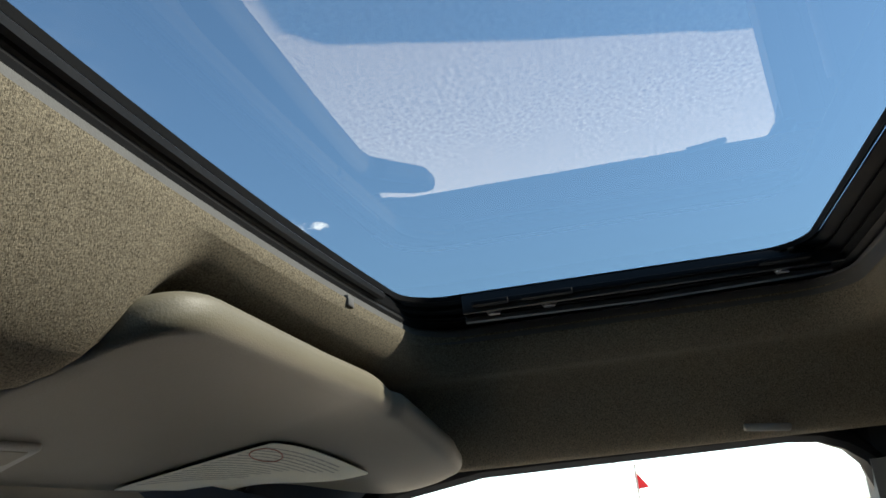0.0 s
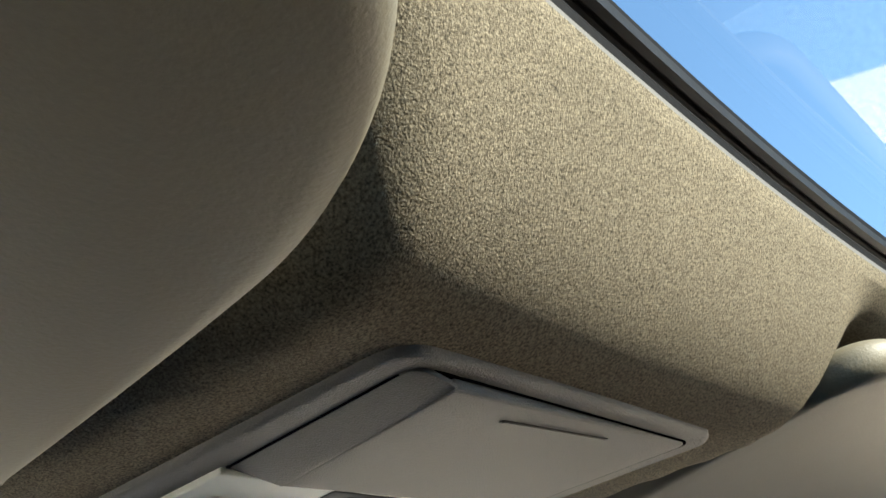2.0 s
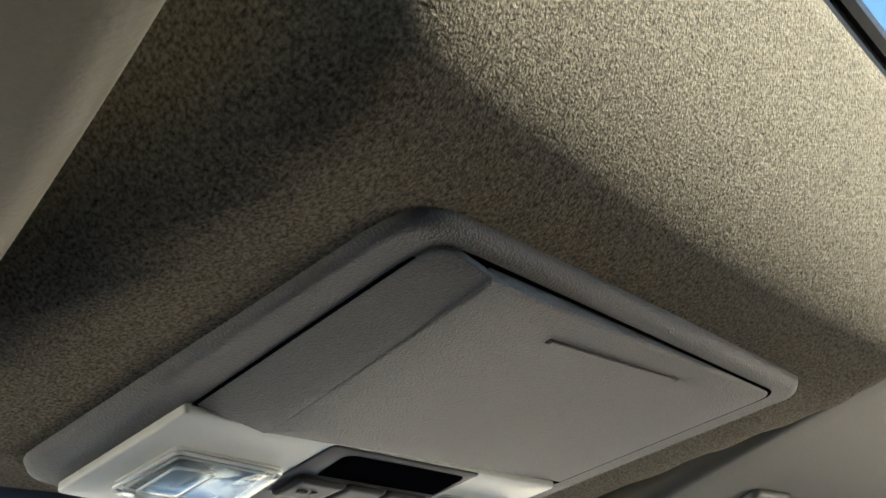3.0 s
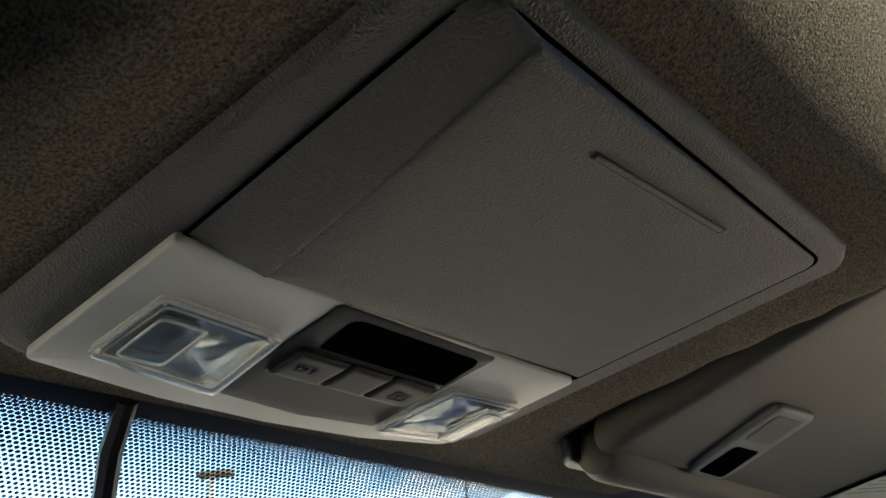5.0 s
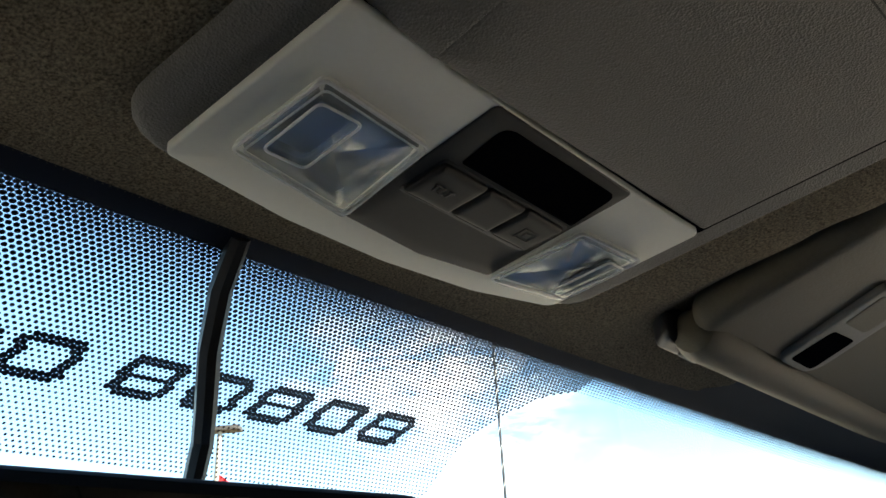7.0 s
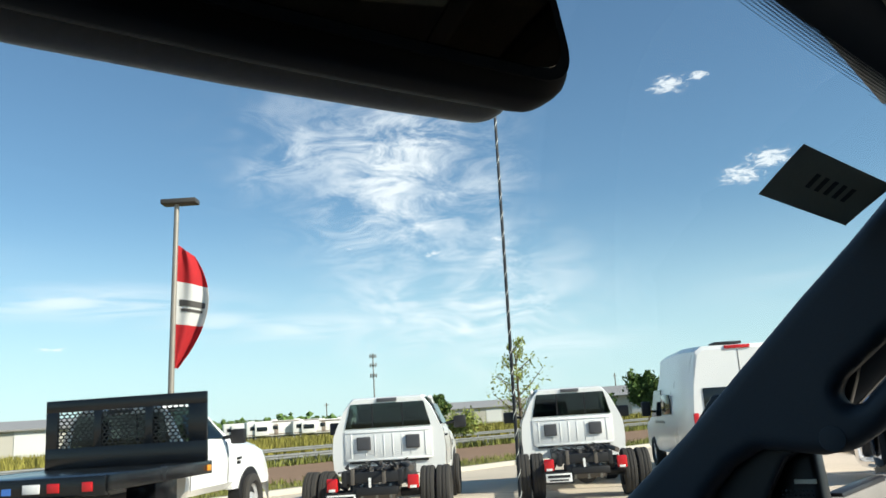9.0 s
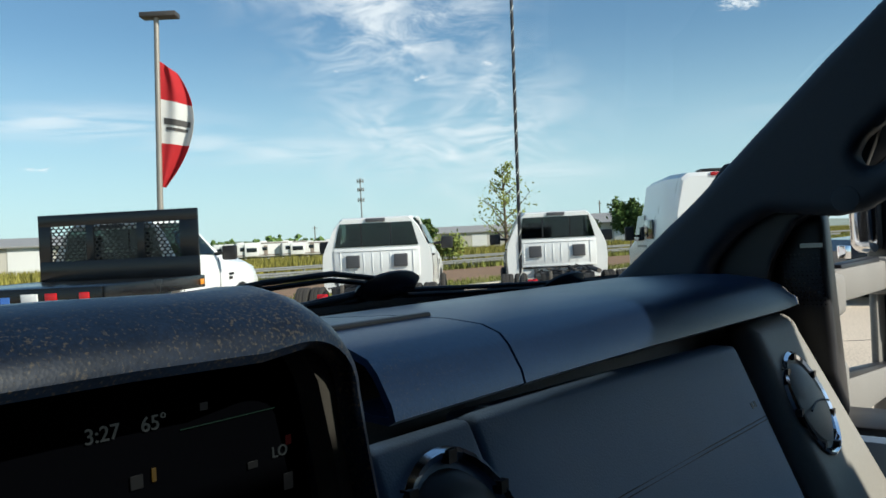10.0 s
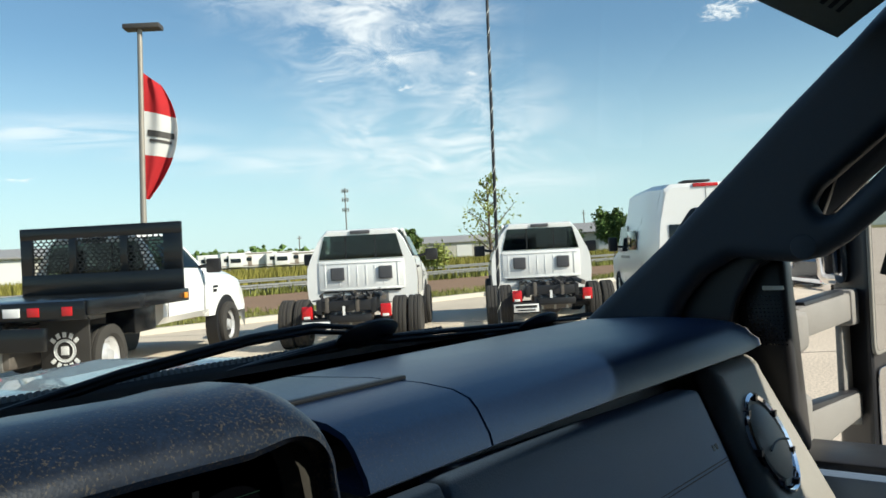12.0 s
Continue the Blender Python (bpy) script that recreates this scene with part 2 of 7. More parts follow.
def soft_plate_bm(outline, place, h, r, step):
    """A plate of any outline whose rim rolls off with radius r. place(x, y, h) -> a point."""
    segs = list(zip(outline, outline[1:] + outline[:1]))

    def nearest(p):
        best, at = 1e9, p
        for a, b in segs:
            d = b - a
            k = max(0.0, min(1.0, (p - a).dot(d) / max(1e-12, d.dot(d))))
            q = a + d * k
            w = (p - q).length
            if w < best:
                best, at = w, q
        return best, at

    def inside(p):
        odd = False
        for a, b in segs:
            if (a.y > p.y) != (b.y > p.y) and p.x < a.x + (b.x - a.x) * (p.y - a.y) / (b.y - a.y):
                odd = not odd
        return odd

    x0, y0 = min(p.x for p in outline), min(p.y for p in outline)
    nx = int((max(p.x for p in outline) - x0) / step) + 3
    ny = int((max(p.y for p in outline) - y0) / step) + 3
    pts = {(i, j): Vector((x0 + (i - 1) * step, y0 + (j - 1) * step)) for i in range(nx + 1) for j in range(ny + 1)}
    isin = {k: inside(p) for k, p in pts.items()}
    bm = bmesh.new()
    made = {}

    def vert(k):
        if k not in made:
            d, q = nearest(pts[k])
            if not isin[k] or d < 0.25 * step:
                made[k] = bm.verts.new(place(q.x, q.y, h - r))
            else:
                e = r - min(d, r)
                made[k] = bm.verts.new(place(pts[k].x, pts[k].y, h - r + math.sqrt(r * r - e * e)))
        return made[k]

    for i in range(nx):
        for j in range(ny):
            c = [(i, j), (i + 1, j), (i + 1, j + 1), (i, j + 1)]
            if any(isin[k] for k in c):
                bm.faces.new([vert(k) for k in c])
    rim = [e for e in bm.edges if len(e.link_faces) == 1]
    back = {}
    to_back = place(0, 0, 0) - place(0, 0, h - r)
    for e in rim:
        for v in e.verts:
            if v not in back:
                back[v] = bm.verts.new(v.co + to_back)
    for e in rim:
        a, b = e.verts
        bm.faces.new((a, b, back[b], back[a]))
    bmesh.ops.recalc_face_normals(bm, faces=bm.faces[:])
    return bm


def thick(bm, d):
    """Gives a sheet a thickness."""
    bmesh.ops.recalc_face_normals(bm, faces=bm.faces[:])
    bmesh.ops.solidify(bm, geom=bm.faces[:], thickness=d)
    return bm


def tube_bm(points, r, seg=8):
    """A round bar along points; r a number or one for each point."""
    pts = [Vector(p) for p in points]
    rs = r if isinstance(r, (list, tuple)) else [r] * len(pts)
    rows, up = [], Vector((0.3, 0.2, 1)).normalized()
    for i, p in enumerate(pts):
        t = (pts[min(i + 1, len(pts) - 1)] - pts[max(i - 1, 0)]).normalized()
        if abs(t.dot(up)) > 0.95:
            up = Vector((1, 0.1, 0)).normalized()
        a = t.cross(up).normalized()
        b = t.cross(a).normalized()
        rows.append([p + (a * math.cos(2 * math.pi * k / seg) + b * math.sin(2 * math.pi * k / seg)) * rs[i] for k in range(seg)])
    return grid_bm(rows, close_v=True, caps=True)


def lathe_bm(profile, seg=24, axis="y", caps=True):
    """A turned body: profile of (along the axis, radius)."""
    rows = []
    for h, r in profile:
        row = []
        for k in range(seg):
            c, s = math.cos(2 * math.pi * k / seg) * r, math.sin(2 * math.pi * k / seg) * r
            row.append({"y": (c, h, s), "x": (h, c, s), "z": (c, s, h)}[axis])
        rows.append(row)
    return grid_bm(rows, close_v=True, caps=caps)


def round_outline(corners, r, n=6):
    """A closed polygon with rounded corners; r a number or one for each corner."""
    out, k = [], len(corners)
    for i in range(k):
        p = Vector(corners[i]).to_2d()
        a, b = Vector(corners[i - 1]).to_2d(), Vector(corners[(i + 1) % k]).to_2d()
        ri = r[i] if isinstance(r, (list, tuple)) else r
        u, w = (a - p).normalized(), (b - p).normalized()
        d = min(ri / max(0.05, math.tan(u.angle(w) / 2)), (a - p).length * 0.49, (b - p).length * 0.49)
        s, e = p + u * d, p + w * d
        for j in range(n + 1):
            q = j / n
            out.append(s * (1 - q) ** 2 + p * 2 * q * (1 - q) + e * q * q)
    return out


def finer(outline, d):
    """The same outline with points no further apart than d."""
    out = []
    for a, q in zip(outline, outline[1:] + outline[:1]):
        n = max(1, math.ceil((q - a).length / d))
        out += [a.lerp(q, k / n) for k in range(n)]
    return out


def slab_bm(outline, place, h, r, seg=3, both=True, fill=(0.8, 0.5, 0.2)):
    """A plate with rounded rims. outline: 2-D points; place(x, y, h) -> a point, h counted from the back face to the front."""
    n = len(outline)
    c = sum(outline, Vector((0, 0))) / n
    nor = []
    for i in range(n):
        t = (outline[(i + 1) % n] - outline[i - 1]).normalized()
        q = Vector((t.y, -t.x))
        if q.dot(outline[i] - c) < 0:
            q = -q
        nor.append(q)
    steps = [(0.0, 0.0)] if not both else [(r * (1 - math.sin(a)), r * (1 - math.cos(a))) for a in [math.pi / 2 * k / seg for k in range(seg + 1)]]
    steps = [(r * (1 - math.sin(math.pi / 2 * k / seg)), r * (1 - math.cos(math.pi / 2 * k / seg))) for k in range(seg + 1)] if both else [(0, 0)]
    steps = steps + [(r * (1 - math.cos(math.pi / 2 * k / seg)), h - r + r * math.sin(math.pi / 2 * k / seg)) for k in range(seg + 1)]
    rows = [[place(*(p - q * ins), z) for p, q in zip(outline, nor)] for ins, z in steps]
    last = [p - q * r for p, q in zip(outline, nor)]
    for k in fill:
        rows.append([place(*(c + (p - c) * k), h) for p in last])
    bm = grid_bm(rows, close_v=True)
    bm.verts.ensure_lookup_table()
    m = len(rows) * n
    top = [bm.verts[m - n + i] for i in range(n)]
    mid = bm.verts.new(place(c.x, c.y, h))
    for i in range(n):
        bm.faces.new((top[i], top[(i + 1) % n], mid))
    return bm


def text_mesh(words, size, depth=0.0003):
    cu = bpy.data.curves.new("words", "FONT")
    cu.body, cu.size, cu.extrude, cu.align_x = words, size, depth, "LEFT"
    ob = bpy.data.objects.new("words", cu)
    me = bpy.data.meshes.new_from_object(ob)
    bpy.data.objects.remove(ob)
    return me


def text_part(words, size, material, parent, m, label=""):
    me = text_mesh(words, size)
    me.materials.append(material)
    ob = new("lettering", me)
    ob.parent = parent
    ob.matrix_basis = m
    if label:
        ob["label"] = label
    return ob


# ---- materials ----
M_LINER = pbr("liner_cloth", (0.150, 0.128, 0.093), 0.95, spec=0.10, var=0.12, scale=9, grain=1.5, gscale=1000, bump=0.55, bscale=1500, dist=0.0012, stretch=(1.0, 0.75, 0.75))
M_VISOR = pbr("visor_vinyl", (0.135, 0.120, 0.086), 0.55, spec=0.35, var=0.12, scale=12, grain=0.10, gscale=600, bump=0.35, bscale=650, dist=0.0006)
M_CONSOLE = pbr("console_plastic", (0.115, 0.112, 0.105), 0.55, spec=0.35, var=0.07, scale=10, grain=0.22, gscale=1300, bump=0.9, bscale=1100, kind="voronoi", dist=0.0004)
M_LAMPGREY = pbr("lamp_plate_plastic", (0.74, 0.75, 0.69), 0.42, spec=0.4, var=0.04, scale=15, grain=0.03, bump=0.08, bscale=900, dist=0.0003)
M_BLACK = pbr("black_plastic", (0.016, 0.017, 0.02), 0.42, spec=0.4, var=0.1, scale=20, bump=0.15, bscale=800, dist=0.0003)
M_GLOSSBLACK = pbr("gloss_black", (0.004, 0.005, 0.012), 0.08, spec=0.5, var=0.05, rvar=0.02)
M_MIRRORBLACK = pbr("mirror_black", (0.008, 0.009, 0.011), 0.6, spec=0.2, var=0.1, scale=20)
M_SHELLGREY = pbr("shell_grey", (0.42, 0.42, 0.39), 0.5, spec=0.35, var=0.06, scale=20, bump=0.1, bscale=700, dist=0.0003)
M_STRIP = pbr("satin_strip", (0.13, 0.115, 0.095), 0.35, spec=0.5, var=0.15, scale=15, bump=0.05, bscale=500, dist=0.0003)
# pad vinyl lightened to look as if the sun fell on it
M_SUNLITEND = pbr("sunlit_pad_end", (0.17, 0.16, 0.14), 0.55, spec=0.4, var=0.1, scale=12, bump=0.25, bscale=800, kind="voronoi", dist=0.0004)
M_SMOKED = pbr("smoked_display", (0.003, 0.0033, 0.0045), 0.22, spec=0.0, var=0.05)
M_FRAME = pbr("frame_rubber", (0.0045, 0.0045, 0.005), 0.6, spec=0.14, var=0.3, scale=30, bump=0.2, bscale=300, dist=0.0005)
M_RUBBER = pbr("seal_rubber", (0.010, 0.010, 0.011), 0.45, spec=0.25, var=0.2, scale=30, bump=0.2, bscale=300, dist=0.0005)
M_BUTTON = pbr("button_plastic", (0.030, 0.031, 0.030), 0.5, spec=0.2, var=0.05, bump=0.1, bscale=900, dist=0.0003)
M_MARK = pbr("button_print", (0.075, 0.075, 0.073), 0.6, spec=0.2, var=0.1)
# blue sheen of the sky is mixed into the next three base colours
M_DASH = pbr("skyblue_dash_vinyl", (0.012, 0.034, 0.086), 0.34, spec=0.45, var=0.25, scale=7, grain=0.25, gscale=350, bump=0.3, bscale=800, kind="voronoi", dist=0.0003, dust=0.35)
M_DUST = pbr("dusty_skyblue_vinyl", (0.014, 0.026, 0.052), 0.36, spec=0.42, var=0.4, scale=45, grain=0.5, gscale=500, bump=0.10, bscale=700, kind="voronoi", dist=0.0003, dust=0.85)
M_GLOVE = pbr("skyblue_glove_vinyl", (0.155, 0.225, 0.325), 0.55, spec=0.4, var=0.10, scale=9, grain=0.08, gscale=600, bump=0.4, bscale=700, kind="voronoi", dist=0.0005)
M_TRIM = pbr("trim_grey", (0.24, 0.235, 0.21), 0.5, spec=0.4, var=0.05, scale=12, bump=0.25, bscale=800, kind="voronoi", dist=0.0004)
M_PILLAR = pbr("pillar_plastic", (0.032, 0.040, 0.052), 0.55, spec=0.4, var=0.10, scale=8, bump=0.25, bscale=800, kind="voronoi", dist=0.0005)
M_CHROME = pbr("chrome", (0.8, 0.8, 0.82), 0.09, metal=1.0, var=0.03, rvar=0.03)
M_ARM = pbr("mirror_arm_plastic", (0.22, 0.215, 0.20), 0.6, spec=0.4, var=0.1, scale=20, grain=0.3, gscale=500, bump=0.25, bscale=500, kind="voronoi", dist=0.001)
M_MIRROR = pbr("mirror_silver", (0.55, 0.56, 0.58), 0.03, metal=1.0, var=0.03, rvar=0.01)
M_DIMMIRROR = pbr("dimmed_mirror_silver", (0.20, 0.19, 0.165), 0.04, metal=1.0, var=0.03, rvar=0.01)
M_ROOFGLASS = glass_mat("roof_glass", (0.33, 0.36, 0.375), 0.012, 0.085)
M_WINDSHIELD = glass_mat("windshield_glass", (0.92, 0.96, 0.96), 0.02, 0.03)
M_PRIVACY = glass_mat("privacy_glass", (0.10, 0.11, 0.11), 0.02, 0.04)
M_LENS = glass_mat("lamp_lens", (0.90, 0.92, 0.92), 0.05, 0.06)
M_FRIT = pbr("frit_enamel", (0.006, 0.010, 0.022), 0.5, spec=0.3, var=0.1)
M_PAPER = pbr("label_paper", (0.80, 0.76, 0.62), 0.7, spec=0.2, var=0.10, scale=40, grain=0.05)
M_INK = pbr("print_ink", (0.42, 0.39, 0.32), 0.7, var=0.1)
M_TAG = sheer("tag_card", (0.34, 0.33, 0.28), 0.45)
M_TAGINK = pbr("tag_ink", (0.05, 0.05, 0.05), 0.7)
M_REFLECTOR = pbr("lamp_reflector", (0.62, 0.63, 0.61), 0.24, metal=0.6, var=0.15, scale=60, bump=0.35, bscale=60, dist=0.003)
M_PAD = pbr("lens_pad", (0.28, 0.33, 0.40), 0.3, spec=0.5, var=0.1, scale=80)
M_CLEARRIM = pbr("clear_rim_plastic", (0.78, 0.80, 0.80), 0.15, spec=0.8, var=0.05, scale=60)
M_STEEL = pbr("steel", (0.30, 0.30, 0.31), 0.4, metal=0.9, var=0.2, scale=15)
M_GREYSTRIP = pbr("edge_strip", (0.085, 0.082, 0.078), 0.6, spec=0.3, var=0.15, scale=30, bump=0.2)
M_FLOOR = pbr("cabin_carpet", (0.035, 0.032, 0.03), 0.95, spec=0.1, var=0.15, scale=10, grain=0.3, bump=0.5)
M_BODY = pbr("white_paint", (0.78, 0.78, 0.76), 0.22, spec=0.5, var=0.03, scale=3, grain=0.02, rvar=0.05, coat=0.4)
M_HOOD = pbr("silver_paint", (0.26, 0.27, 0.28), 0.25, spec=0.5, metal=0.3, var=0.05, scale=3, rvar=0.05, coat=0.5)
M_GLOW = glow("screen_glow", (0.70, 0.85, 0.85), 0.016)
M_AMBER = glow("amber_glow", (1.0, 0.6, 0.1), 0.035)


# ---- cab: headliner and sunroof ----
def lip_z(x, y):
    return 1.907


def roof_base(x, y):
    """Height of the headliner away from the sunroof."""
    ax = abs(x)
    mid = 1.816 - 0.09 * max(-0.3, y - 0.27)
    side = lerp(1.880, 1.812, smooth(0.28, 0.50, y)) - 0.088 * smooth(0.68, 0.80, ax)
    k = 0.0 if x > 0 else 0.016 * (1 - smooth(0.23, 0.44, y))
    inner = (0.165 - k, 0.235 - k)
    z = lerp(side, mid, 1 - smooth(inner[0], inner[1], ax)) if y > 0 else side
    front = 1.803 - 0.03 * (x / 0.55) ** 2
    return lerp(z, front, smooth(0.46, 0.535, y))


def header_y(x):
    return 0.562 - 0.10 * (x / 0.72) ** 2


def ring_of(hx, y0, y1, r, n=10):
    """A rounded rectangle bowed forwards in front, as a closed ring."""
    ring = []
    for cx, cy, a0 in ((hx - r, y1 - r, 0), (-hx + r, y1 - r, 90), (-hx + r, y0 + r, 180), (hx - r, y0 + r, 270)):
        for k in range(n + 1):
            a = radians(a0 + 90 * k / n)
            ring.append(Vector((cx + r * math.cos(a), cy + r * math.sin(a))))
        q = ring[-1]
        nx = {0: Vector((-hx + r, y1)), 90: Vector((-hx, y0 + r)), 180: Vector((hx - r, y0)), 270: Vector((hx, y1 - r))}[a0]
        for k in range(1, 120):
            ring.append(q.lerp(nx, k / 120))
    return [Vector((p.x, p.y - (0.104 * p.x * p.x * smooth(-0.05, 0.15, p.y)))) for p in ring]


def opening(grow=0.0):
    """The edge of the headliner round the sunroof."""
    return ring_of(0.630 + grow, -0.275 - grow, 0.193 + grow, 0.050 + grow * 0.6)


def pane_ring(grow=0.0):
    """The edge of the clear glass."""
    return ring_of(0.579 + grow, -0.232 - grow, 0.193 + grow, 0.045 + grow * 0.6)


def build_headliner():
    ring = opening()
    rows = []
    edge = []
    for p in ring:
        d = p - Vector((0, -0.05))
        k = 10.0
        if d.x:
            k = min(k, 0.805 / abs(d.x))
        if d.y > 0:
            kk = k
            for _ in range(12):
                kk = min(k, (header_y(d.x * kk) + 0.05) / d.y)
            k = kk
        else:
            k = min(k, 1.75 / max(1e-6, -d.y))
        edge.append(Vector((0, -0.05)) + d * k)
    n = 48
    for i in range(n + 1):
        s = (i / n) ** 1.5
        row = []
        for a, b in zip(ring, edge):
            p = a.lerp(b, s)
            d = (p - a).length
            side = smooth(0.53, 0.625, abs(a.x))
            k = max(0.0, 1 - d / lerp(0.110, 0.040, side)) ** lerp(3.0, 1.3, side)
            z = roof_base(p.x, p.y)
            row.append((p.x, p.y, z + (lip_z(a.x, a.y) - z) * k))
        rows.append(row)
    # the rolled edge of the cloth turns up at the opening
    up = [[(a.x * 0.995, a.y - 0.002 * (1 if a.y > 0 else -1), lip_z(a.x, a.y) + 0.009) for a in ring]]
    ob = part("headliner", grid_bm(up + rows, close_v=True), M_LINER, angle=80)
    tagged(ob, "brown woven cloth headliner curving up to the sunroof", "headliner", kind="structure")


build_headliner()


def build_sunroof():
    t = thing("sunroof", "closed tinted glass sunroof in a black rubber frame", "sunroof", at=(0, -0.03, 1.9))
    o = Vector((0, -0.03, 1.9))

    def between(k, z, lift=0.0):
        return [(lerp(p.x, q.x, k), lerp(p.y, q.y, k) - o.y - lift, z - o.z) for p, q in zip(opening(), pane_ring())]

    part("edge_strip", grid_bm([between(0.035, 1.909), between(0.055, 1.9165), between(0.075, 1.9225), between(0.16, 1.9235)], close_v=True), M_GREYSTRIP, t, "grey plastic strip along the cloth edge")
    prof = [(0.16, 1.9230), (0.10, 1.9265), (0.26, 1.9300), (0.16, 1.9315), (0.45, 1.932), (0.40, 1.936), (0.75, 1.937), (0.72, 1.941), (0.99, 1.943)]
    part("frame", grid_bm([between(k, z, 0.0015 * (i % 2)) for i, (k, z) in enumerate(prof)], close_v=True), M_FRAME, t, "black ribbed rubber frame", angle=20)
    seal = [[(p.x, p.y - o.y, z - o.z) for p in pane_ring(g)] for g, z in ((0.001, 1.946), (-0.004, 1.9425), (-0.006, 1.947))]
    part("glass_seal", grid_bm(seal, close_v=True), M_FRAME, t)
    outer = [[(p.x, p.y - o.y, z - o.z) for p in pane_ring(g)] for g, z in ((0.0035, 1.9482), (0.060, 1.9500), (0.112, 1.9510), (0.114, 1.9745))]
    part("outer_seal", grid_bm(outer, close_v=True), M_FRAME, t)
    bm = bmesh.new()
    bm.faces.new([bm.verts.new((p.x, p.y - o.y, 1.9735 - o.z)) for p in pane_ring(0.113)])
    part("glass_pane", bm, M_ROOFGLASS, t, "blue-tinted glass pane", smooth=False)
    # rails, brackets and screws along both sides
    for s in (-1, 1):
        part("rail", box_bm(min(s * 0.566, s * 0.598), max(s * 0.566, s * 0.598), -0.20, 0.12, 0.031, 0.036, 0.001), M_FRAME, t)
        part("rail", box_bm(min(s * 0.572, s * 0.578), max(s * 0.572, s * 0.578), -0.23, 0.13, 0.026, 0.045, 0.001), M_RUBBER, t)
        for y, w in ((0.10, 0.035), (0.045, 0.05), (-0.175, 0.045)):
            part("bracket", box_bm(min(s * 0.560, s * 0.596), max(s * 0.560, s * 0.596), y - w / 2, y + w / 2, 0.030, 0.0345, 0.0015), M_FRAME, t)
            bm = lathe_bm([(0.024, 0.006), (0.027, 0.0075), (0.033, 0.0075)], 12, "z")
            bmesh.ops.translate(bm, verts=bm.verts[:], vec=(s * 0.583, y, 0))
            part("bolt", bm, M_STEEL, t)
        part("drain_channel", tube_bm([(s * 0.59, 0.13, 0.024), (s * 0.594, -0.05, 0.022), (s * 0.588, -0.22, 0.024)], 0.004, 6), M_BLACK, t)
    part("wind_deflector", tube_bm([(x, 0.218 - 0.104 * x * x, 0.036) for x in [k * 0.05 for k in range(-10, 11)]], 0.004, 6), M_RUBBER, t)
    part("edge_clip", box_bm(0.425, 0.440, 0.200, 0.206, 0.010, 0.019, 0.001), M_GREYSTRIP, t, "grey plastic clip")


build_sunroof()


